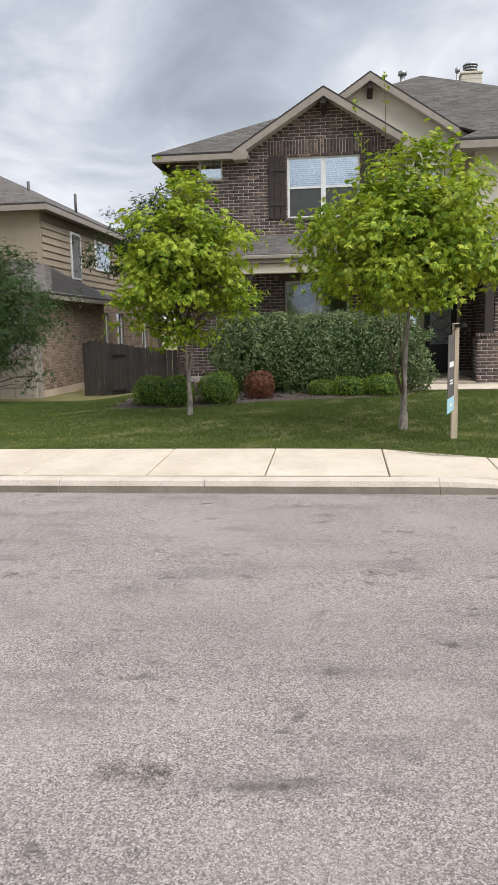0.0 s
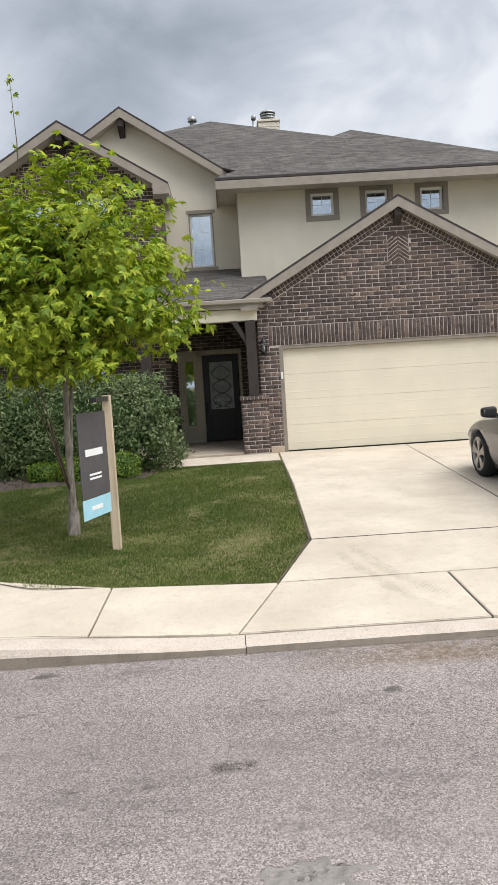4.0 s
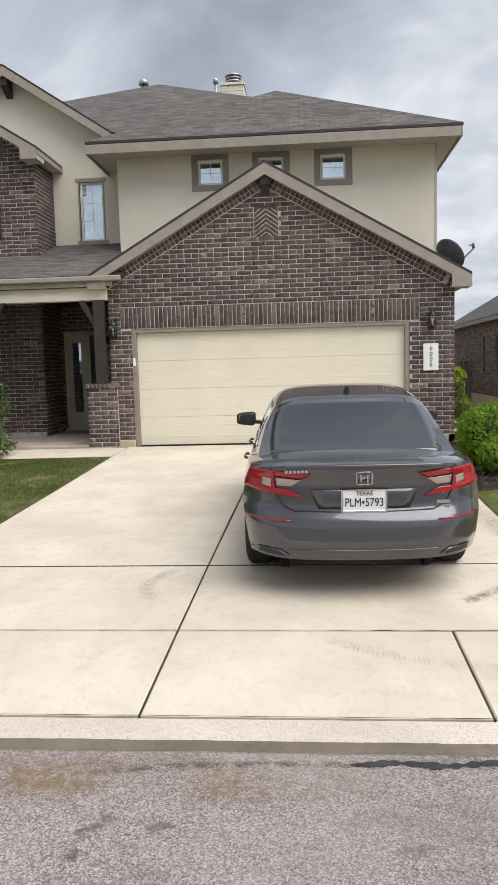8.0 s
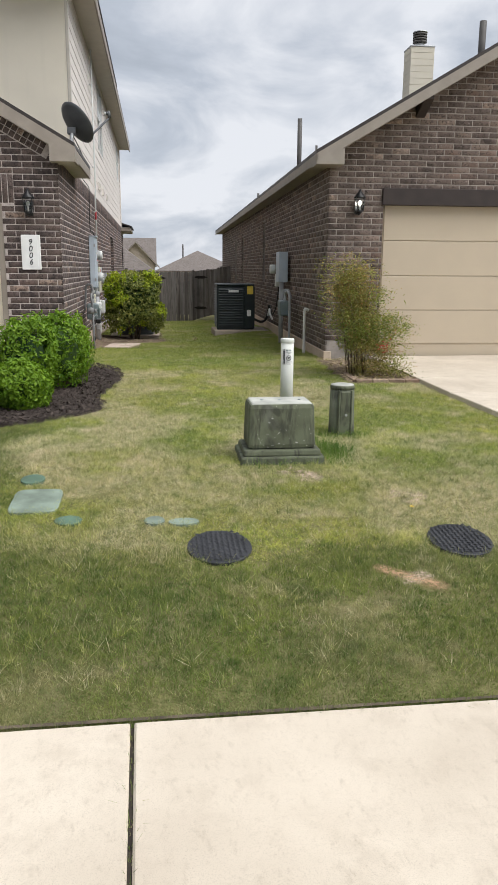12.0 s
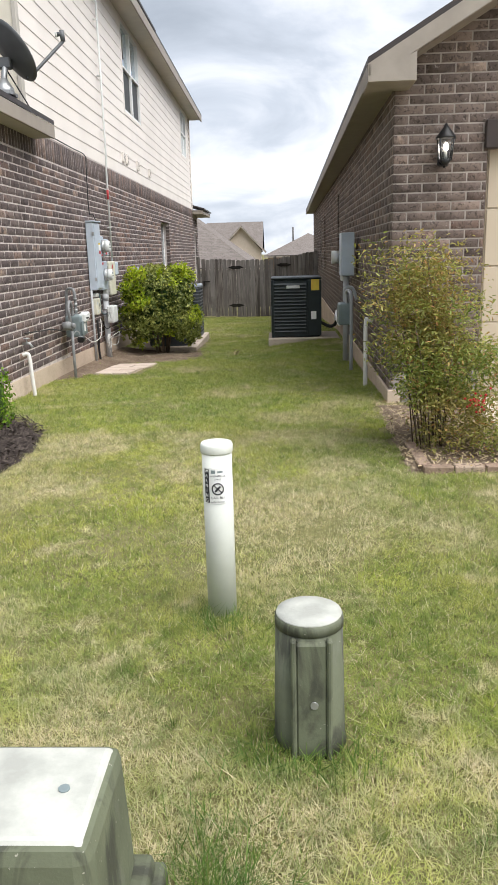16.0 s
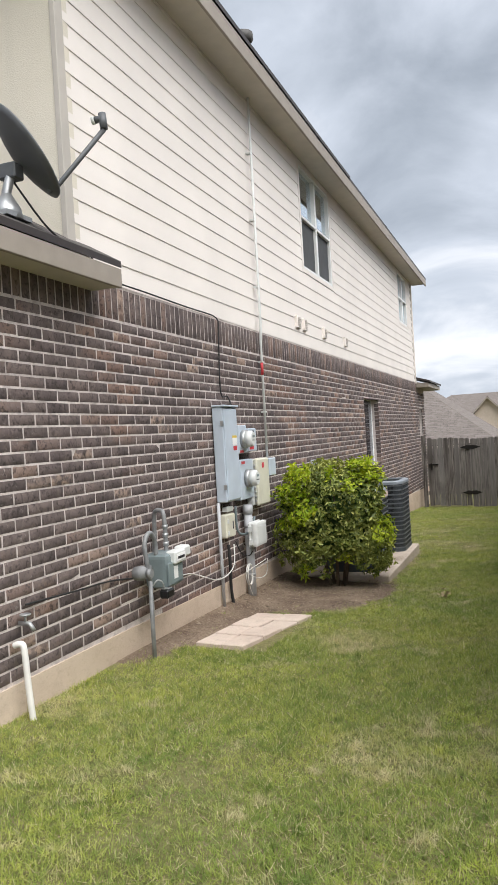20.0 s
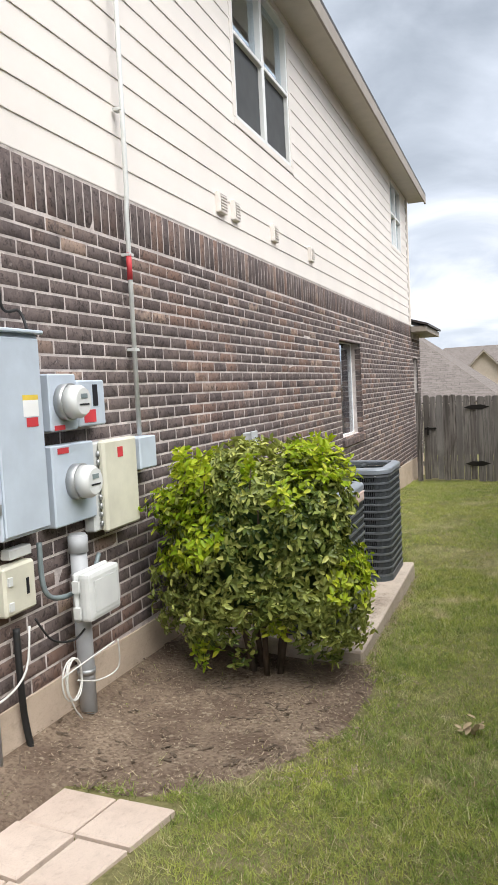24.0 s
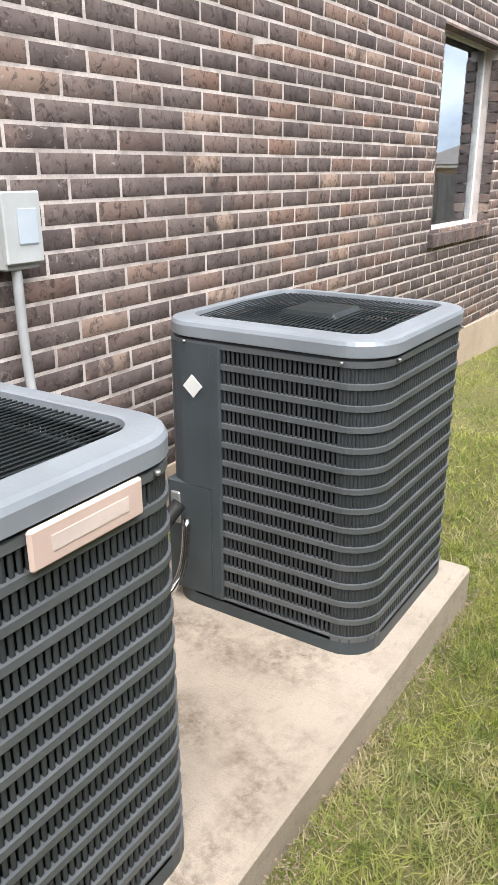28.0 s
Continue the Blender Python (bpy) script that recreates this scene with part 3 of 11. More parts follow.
def build_kerb():
    """Kerb stones with a rolled face; the face sinks where the driveways cross."""
    kerb = thing("kerb", "weathered concrete kerb with a sloping face and joints", "kerb", kind="structure")
    cuts = [-9.0, -6.1, -3.2, -1.5, 1.11, 3.0, 4.95, 8.86, 10.4, 13.2, 16.0, 19.0]
    for x0, x1 in zip(cuts, cuts[1:]):
        bm = bmesh.new()
        steps = max(2, int((x1 - x0) / 0.03))
        rows = []
        for k in range(steps + 1):
            x = x0 + 0.003 + (x1 - x0 - 0.006) * k / steps
            t = kerb_top(x)
            low = float(smoothstep(1.0, 3.0, x))
            wob = 0.006 * noise.noise((x * 3.1, 1.0, 0.0))
            chip = 0.006 * noise.noise((x * 9.0, 4.0, 0.0)) + 0.006 * noise.noise((x * 37.0, 2.0, 0.0))
            prof = [(8.396, ROAD_Z - 0.15), (8.396, t), (8.27 + wob, t - 0.005 - 0.010 * low), (8.228 + wob + chip, t - 0.016 - 0.014 * low), (8.208 + wob, t - 0.5 * (t - ROAD_Z)), (8.175 + wob, ROAD_Z + 0.006), (8.175, ROAD_Z - 0.15)]
            rows.append([bm.verts.new((x, y, z)) for y, z in prof])
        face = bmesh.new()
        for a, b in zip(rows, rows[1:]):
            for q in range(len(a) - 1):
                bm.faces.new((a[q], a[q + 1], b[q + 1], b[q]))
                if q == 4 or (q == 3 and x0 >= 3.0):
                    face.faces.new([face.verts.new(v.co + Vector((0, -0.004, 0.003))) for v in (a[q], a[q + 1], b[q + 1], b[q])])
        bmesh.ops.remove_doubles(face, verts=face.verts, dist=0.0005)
        bm.faces.new(rows[0][::-1])
        bm.faces.new(rows[-1])
        bmesh.ops.recalc_face_normals(bm, faces=bm.faces)
        stone = part("kerbstone", bm, KERBSTONE, kerb)
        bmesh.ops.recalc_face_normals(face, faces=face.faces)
        part("grimy_face", face, KERB_DIRT_SHADE, stone)


build_kerb()


def slab(ring, material, parent, rise=0.012, gap=0.0075, thick=0.12, name="slab"):
    """A concrete slab over a convex ring of (x, y): eased edges, lies on the land."""
    c = Vector((sum(p[0] for p in ring) / len(ring), sum(p[1] for p in ring) / len(ring)))
    bm = bmesh.new()

    def inset(d):
        pts, n = [], len(ring)
        for k in range(n):
            p, a, b = Vector(ring[k]), Vector(ring[k - 1]), Vector(ring[(k + 1) % n])
            n1 = Vector((-(p - a).y, (p - a).x)).normalized()
            n2 = Vector((-(b - p).y, (b - p).x)).normalized()
            s = (n1 + n2).normalized()
            if s.dot(c - p) < 0:
                s = -s
            pts.append(p + s * d / max(0.5, abs(s.dot(n1))))
        return pts

    loops = []
    for d, dz in ((gap, -thick), (gap, -0.008), (gap + 0.008, 0.0)):
        loops.append([bm.verts.new((p.x, p.y, float(ground_z(p.x, p.y)) + rise + dz)) for p in inset(d)])
    n = len(ring)
    for a, b in zip(loops, loops[1:]):
        for k in range(n):
            bm.faces.new((a[k], a[(k + 1) % n], b[(k + 1) % n], b[k]))
    bm.faces.new(loops[-1])
    bmesh.ops.recalc_face_normals(bm, faces=bm.faces)
    return part(name, bm, material, parent)


DW_L = [(2.95, 8.40), (3.32, 9.54), (3.76, 10.97), (3.86, 14.4), (3.88, 17.0), (3.9, 18.05)]
DW_R = [(9.78, 8.40), (9.45, 9.54), (9.15, 10.97), (9.12, 14.4), (9.12, 17.0), (9.12, 18.05)]
DW_M = [(6.26, 8.40), (6.27, 9.54), (6.29, 10.97), (6.36, 14.4), (6.42, 17.0), (6.45, 18.05)]


def joint_filler(parent):
    """Dark earth that fills the joints under the slabs."""
    bm = bmesh.new()
    ys = [8.41, 9.0, 9.54, 10.4, 11.2, 12.6, 14.1, 15.5, 17.0, 18.0]
    rows = []
    for y in ys:
        a, b = (float(np.interp(y, [p[1] for p in q], [p[0] for p in q])) for q in (DW_L, DW_R))
        n = 16
        rows.append([bm.verts.new((a + 0.02 + (b - a - 0.04) * k / n, y, float(ground_z(a + (b - a) * k / n, y)) + 0.003)) for k in range(n + 1)])
    for r, q in zip(rows, rows[1:]):
        for k in range(len(r) - 1):
            bm.faces.new((r[k], r[k + 1], q[k + 1], q[k]))
    for x0, x1 in ((-9.8, 2.9), (9.8, 17.5)):
        rows = []
        for k in range(41):
            x = x0 + (x1 - x0) * k / 40
            rows.append([bm.verts.new((x, y, float(ground_z(x, y)) - (0.03 if x < 3 else 0.004))) for y in (8.41, 9.0, 9.52)])
        for r, q in zip(rows, rows[1:]):
            for k in range(2):
                bm.faces.new((r[k], r[k + 1], q[k + 1], q[k]))
    bmesh.ops.recalc_face_normals(bm, faces=bm.faces)
    part("joint_filler", bm, JOINT_DIRT, parent)


JOINT_DIRT = plain("joint_dirt", (0.045, 0.036, 0.028), 0.95, vary=0.4, scale=14, bump=0.3)


def build_paving():
    pavement = thing("pavement", "pale cream concrete pavement slabs with dark joints", "pavement", kind="structure")
    back = lambda x: 9.54 + 0.45 * (1 - float(smoothstep(0.35, 1.3, x))) if x < 1.3 else 9.54
    cuts = [-9.8, -8.3, -6.8, -5.25, -3.74, -2.22, -0.83, 0.58, 1.86]
    rings = [[(a, 8.40), (b, 8.40), (b, back(b)), (a, back(a))] for a, b in zip(cuts, cuts[1:])]
    rings.append([(1.86, 8.40), DW_L[0], DW_L[1], (1.86, 9.54)])
    edge = [(DW_R[0], DW_R[1]), ((10.95, 8.40), (10.93, 9.54)), ((12.45, 8.40), (12.45, 9.54)), ((13.95, 8.40), (13.95, 9.54)), ((15.5, 8.40), (15.5, 9.54)), ((17.5, 8.40), (17.5, 9.54))]
    rings += [[a[0], b[0], b[1], a[1]] for a, b in zip(edge, edge[1:])]
    for ring in rings:
        slab(ring, SIDEWALK, pavement)
    drive = thing("driveway", "pale cream concrete driveway with control joints and faint tyre marks", "driveway", kind="structure")
    for a, b in ((DW_L[0], (4.82, 8.40)), ((4.82, 8.40), DW_M[0]), (DW_M[0], (8.10, 8.40)), ((8.10, 8.40), DW_R[0])):
        top = {DW_L[0]: DW_L[1], DW_R[0]: DW_R[1], DW_M[0]: DW_M[1]}
        slab([a, b, top.get(b, (b[0], 9.54)), top.get(a, (a[0], 9.54))], SIDEWALK, drive)
    for k in (1, 2, 3):
        slab([DW_L[k], DW_M[k], DW_M[k + 1], DW_L[k + 1]], SIDEWALK, drive)
        slab([DW_M[k], DW_R[k], DW_R[k + 1], DW_M[k + 1]], SIDEWALK, drive)
    slab([DW_L[4], DW_M[4], DW_M[5], DW_L[5]], SIDEWALK, drive)
    slab([DW_M[4], DW_R[4], DW_R[5], DW_M[5]], SIDEWALK, drive)
    joint_filler(drive)
    for a, b in ((DW_L[2], DW_M[2]), (DW_M[2], DW_R[2])):
        bm = bmesh.new()
        for k in range(8):
            p, q = Vector(a).lerp(Vector(b), k / 8 + 0.002), Vector(a).lerp(Vector(b), (k + 1) / 8 - 0.002)
            z0, z1 = float(ground_z(p.x, p.y)), float(ground_z(q.x, q.y))
            bm_prism(bm, [(p.x, p.y - 0.011, z0 + 0.0135), (q.x, q.y - 0.011, z1 + 0.0135), (q.x, q.y + 0.012, z1 + 0.0135), (p.x, p.y + 0.012, z0 + 0.0135)], (0, 0, -0.03))
        part("expansion_strip", bm, JOINT_DIRT, drive, "dark expansion joint")
    def crack(name, pts, wide, parent):
        """A thin uneven strip of dark dirt in a joint."""
        bm, rows = bmesh.new(), []
        for (xa, ya), (xb, yb) in zip(pts, pts[1:]):
            n = max(2, int(math.hypot(xb - xa, yb - ya) / 0.05))
            for k in range(n):
                x, y = xa + (xb - xa) * k / n, ya + (yb - ya) * k / n
                w = wide * (0.8 + 0.9 * noise.noise((x * 7, y * 7, 3.0)) + 0.5 * noise.noise((x * 31, y * 31, 5.0)))
                z = float(ground_z(x, y)) + 0.0145
                off = 0.004 * noise.noise((x * 5, y * 5, 9.0))
                rows.append((bm.verts.new((x, y + off - max(w, 0.002), z)), bm.verts.new((x, y + off + max(w, 0.002), z))))
        for a, b in zip(rows, rows[1:]):
            bm.faces.new((a[0], b[0], b[1], a[1]))
        part(name, bm, JOINT_DIRT, parent)
    crack("joint_dirt", [DW_L[1], DW_M[1], DW_R[1]], 0.006, drive)
    crack("joint_dirt", [(-9.7, 8.40), (2.95, 8.40)], 0.003, pavement)
    crack("joint_dirt", [(2.95, 8.40), (9.78, 8.40)], 0.0035, drive)
    crack("joint_dirt", [(9.78, 8.40), (17.4, 8.40)], 0.0035, pavement)
    path = thing("front_walk", "pale concrete walk and porch floor", "walkway", kind="structure")
    slab([(1.5, 16.85), (3.86, 16.95), (3.88, 17.95), (1.5, 17.95)], SIDEWALK, path)
    slab([(-2.5, 17.97), (3.3, 17.97), (3.3, 21.2), (-2.5, 21.2)], PAD, path, rise=0.06, thick=0.2)
    nb_drive = thing("neighbour_driveway", "stained pale concrete driveway next door", "driveway", kind="structure")
    rows = [9.64, 10.5, 11.4, 12.3, 13.2, 14.0, 15.1, 16.2, 17.3, 18.45]
    for a, b in zip(rows, rows[1:]):
        slab([(14.3, a), (16.75, a), (16.75, b), (14.3, b)], SIDEWALK, nb_drive, rise=0.045)
        slab([(16.75, a), (19.2, a), (19.2, b), (16.75, b)], SIDEWALK, nb_drive, rise=0.045)


build_paving()


# ---- brickwork ----
COURSE, LONG, JOINT = 0.0825, 0.265, 0.0118


def brick_list(v0, v1, spans, rng, shift=0.0):
    """Running-bond bricks (u0, u1, v0, v1) between v0 and v1; spans(v) gives the free stretches (u0, u1) at that height."""
    out = []
    for row in range(int(round((v1 - v0) / COURSE))):
        va = v0 + row * COURSE
        vb = va + COURSE - JOINT
        for a, b in spans((va + vb) / 2):
            u = math.floor((a - shift) / LONG) * LONG + shift + (LONG / 2 if row % 2 else 0) - LONG
            while u < b:
                p, q = max(u, a), min(u + LONG - JOINT, b)
                if q - p > 0.03:
                    out.append((p, q, va, vb))
                u += LONG
    return out


def soldier_list(v0, v1, a, b, wide=0.0785):
    n = max(1, int(round((b - a) / wide)))
    w = (b - a) / n
    return [(a + k * w + 0.005, a + (k + 1) * w - 0.005, v0, v1) for k in range(n)]


def brick_arrays(items, origin, u_dir, normal, depth=0.03, proud=0.0034, rng=None, w_dir=(0, 0, 1)):
    """Bricks as eased blocks that stand proud of the mortar."""
    it = np.asarray(items, dtype=float)
    n = len(it)
    U, N, O, W = (np.asarray(v, dtype=float) for v in (u_dir, normal, origin, w_dir))
    out = proud + rng.normal(0, 0.0005, n)
    tilt = rng.normal(0, 0.0004, (n, 2))
    e = 0.003
    verts = np.zeros((n, 12, 3))
    for k, (cu, cv) in enumerate(((0, 0), (1, 0), (1, 1), (0, 1))):
        u = np.where(cu, it[:, 1], it[:, 0])
        v = np.where(cv, it[:, 3], it[:, 2])
        ui, vi = u + (e if not cu else -e), v + (e if not cv else -e)
        f = out + tilt[:, 0] * (cu * 2 - 1) + tilt[:, 1] * (cv * 2 - 1)
        verts[:, k] = O + u[:, None] * U + v[:, None] * W - depth * N
        verts[:, 4 + k] = O + u[:, None] * U + v[:, None] * W + (f - e)[:, None] * N
        verts[:, 8 + k] = O + ui[:, None] * U + vi[:, None] * W + f[:, None] * N
    quads = []
    for lo in (0, 4):
        quads += [(lo + k, lo + (k + 1) % 4, lo + 4 + (k + 1) % 4, lo + 4 + k) for k in range(4)]
    quads.append((8, 9, 10, 11))
    quads = np.asarray(quads)
    if np.dot(np.cross(U, W), N) < 0:
        quads = quads[:, ::-1]
    faces = (np.arange(n)[:, None, None] * 12 + quads[None]).reshape(-1, 4)
    return verts.reshape(-1, 3), faces


def lay_bricks(items, origin, u_dir, normal, material, parent, near=None, seed=1, proud=0.0034, pale=None):
    """Joined brickwork, and where near(u, v) holds each brick as a piece of its own."""
    rng = np.random.default_rng(seed)
    mine = [b for b in items if near and near((b[0] + b[1]) / 2, (b[2] + b[3]) / 2)][:300]
    chosen = set(mine)
    rest = [b for b in items if b not in chosen]
    if rest:
        v, f = brick_arrays(rest, origin, u_dir, normal, rng=rng, proud=proud)
        ob = soup("brickwork", v, f, material, parent)
        ob["kind"] = "stuff"
    shapes = {}
    for b in mine:
        key = (round(b[1] - b[0], 2), round(b[3] - b[2], 2))
        pool = shapes.setdefault(key, [])
        if len(pool) < 3:
            vv, ff = brick_arrays([(0, b[1] - b[0], 0, b[3] - b[2])], (0, 0, 0), u_dir, normal, rng=rng, proud=proud)
            first = soup("brick", vv, ff, material, parent)
            pool.append(first.data)
            ob = first
        else:
            ob = new("brick", pool[rng.integers(len(pool))])
            ob.parent = parent
        ob.location = Vector(origin) + Vector(u_dir) * b[0] + Vector((0, 0, b[2]))
    return parent


def holed(u0, u1, v0, v1, holes):
    """Rectangles (u0, u1, v0, v1) that fill a wall round its holes."""
    us = sorted({u0, u1, *(h[0] for h in holes), *(h[1] for h in holes)})
    out = []
    for a, b in zip(us, us[1:]):
        cut = sorted((h[2], h[3]) for h in holes if h[0] <= a + 1e-6 and h[1] >= b - 1e-6)
        low = v0
        for p, q in cut:
            if p > low + 1e-6:
                out.append((a, b, low, p))
            low = max(low, q)
        if low < v1 - 1e-6:
            out.append((a, b, low, v1))
    return out


def spans_with(u0, u1, holes, edge=None):
    """Free stretches of a course at height v, round the holes and inside edge(v)."""
    def at(v):
        a, b = (u0, u1) if edge is None else edge(v)
        if b - a < 0.05:
            return []
        free = [(a, b)]
        for h in holes:
            if h[2] < v < h[3]:
                free = [s for p, q in free for s in ((p, min(q, h[0])), (max(p, h[1]), q)) if s[1] - s[0] > 0.02]
        return free
    return at


def wall_x(name, y, u0, u1, v0, v1, holes, material, label, thick=0.2, out=-1):
    """A wall that runs along x, its face at y, facing -y (out=-1) or +y."""
    bm = bmesh.new()
    for a, b, c, d in holed(u0, u1, v0, v1, holes):
        bm_box(bm, a, b, min(y, y - out * thick), max(y, y - out * thick), c, d)
    return solid(name, bm, material, label, "wall", "structure")


def wall_y(name, x, u0, u1, v0, v1, holes, material, label, thick=0.2, out=1):
    bm = bmesh.new()
    for a, b, c, d in holed(u0, u1, v0, v1, holes):
        bm_box(bm, min(x, x - out * thick), max(x, x - out * thick), a, b, c, d)
    return solid(name, bm, material, label, "wall", "structure")


# ---- windows ----
def window(name, frame_m, w, h, label, screen=False, rows=2, blinds=True, trim=None, trim_w=0.09, sash=0.045, units=1, grid=None, side_w=None, front=0.03, out=0.03, glass=None):
    """A window at frame_m: x to the right, z up, y into the wall; origin at the lower left corner of the opening. units: sashes side by side."""
    win = thing(name, label, "window", frame_m, kind="structure")
    uw = w / units
    for k in range(units):
        x0, x1 = k * uw, (k + 1) * uw
        bm = bmesh.new()
        s = sash
        bm_box(bm, x0, x0 + s, front, 0.09, 0, h, 0.004)
        bm_box(bm, x1 - s, x1, front, 0.09, 0, h, 0.004)
        bm_box(bm, x0 + s, x1 - s, front, 0.09, 0, s, 0.004)
        bm_box(bm, x0 + s, x1 - s, front, 0.09, h - s, h, 0.004)
        if rows == 2:
            bm_box(bm, x0 + s, x1 - s, front - 0.005, 0.08, h / 2 - s / 2, h / 2 + s / 2, 0.004)
        part("window_frame", bm, WHITE, win)
        if grid:
            gx, gz = grid
            for q in range(1, gx):
                xx = x0 + s + (uw - 2 * s) * q / gx
                part("glazing_bar", boxed(xx - 0.004, xx + 0.004, 0.0575, 0.0612, s, h - s), WHITE, win)
            for q in range(1, gz):
                zz = s + (h - 2 * s) * q / gz
                part("glazing_bar", boxed(x0 + s, x1 - s, 0.0575, 0.0612, zz - 0.004, zz + 0.004), WHITE, win)
        for q in range(rows):
            z1 = (h / 2 - s / 2 if q == 0 else h - s) if rows == 2 else h - s
            z0 = (s if q == 0 else h / 2 + s / 2)
            pane = part("pane", boxed(x0 + s, x1 - s, 0.062, 0.068, z0, z1), glass or GLASS, win)
            pane.visible_shadow = False
        if screen:
            part("insect_screen", boxed(x0 + s, x1 - s, 0.044, 0.046, s, h / 2 - s / 2), SCREEN, win)
        if blinds:
            n = int((h - 2 * s) / 0.05)
            for q in range(n):
                z = s + 0.03 + q * (h - 2 * s) / n
                bm = bmesh.new()
                bm_prism(bm, [(x0 + s, 0.12, z - 0.012), (x0 + s, 0.122, z - 0.010), (x0 + s, 0.152, z + 0.020), (x0 + s, 0.150, z + 0.022)], (uw - 2 * s, 0, 0))
                part("blind_slat", bm, BLIND, win)
    if trim is not None:
        t, u = trim_w, trim_w if side_w is None else side_w
        for a, b, c, d in ((-u, 0, 0, h), (w, w + u, 0, h), (-t, w + t, -t, 0), (-t, w + t, h, h + t)):
            part("casing", boxed(a, b, -out, 0.03, c, d, 0.004), trim, win)
    return win


def facing(x, y, z, way):
    """A frame for a window: way '-y' (seen from the street), '+x' (seen from the side yard)."""
    return pose(x, y, z, 0, 0, {"-y": 0, "+x": 90, "-x": -90, "+y": 180}[way])


# ---- the two-storey house ----
FY, SX, BY, EY, UY = 18.13, 9.74, 20.0, 21.15, 20.08
LX, REAR = -4.27, 37.25


def roof_sheet(name, planes, material, label, thick=0.05, parent=None, kind="structure"):
    """Roof planes, each a flat ring of points, as thick sheets with courses that run level."""
    bm = bmesh.new()
    uv = bm.loops.layers.uv.new("UVMap")
    for ring in planes:
        pts = [Vector(p) for p in ring]
        n = (pts[1] - pts[0]).cross(pts[2] - pts[0]).normalized()
        if n.z < 0:
            n, pts = -n, pts[::-1]
        level = Vector((0, 0, 1)).cross(n).normalized()
        slope = n.cross(level).normalized()
        top = [bm.verts.new(p) for p in pts]
        low = [bm.verts.new(p - Vector((0, 0, thick))) for p in pts]
        faces = [bm.faces.new(top), bm.faces.new(low[::-1])]
        k = len(pts)
        faces += [bm.faces.new((top[i], low[i], low[(i + 1) % k], top[(i + 1) % k])) for i in range(k)]
        for f in faces[1:]:
            f.material_index = 1
        for f in faces:
            for loop in f.loops:
                loop[uv].uv = (loop.vert.co.dot(level), loop.vert.co.dot(slope))
    me = mesh_of(name, bm, material)
    me.materials.append(DRIP_EDGE)
    ob = new(name, me)
    ob.parent = parent
    return tagged(ob, label, "roof" if parent is None else "", kind=kind if parent is None else "")


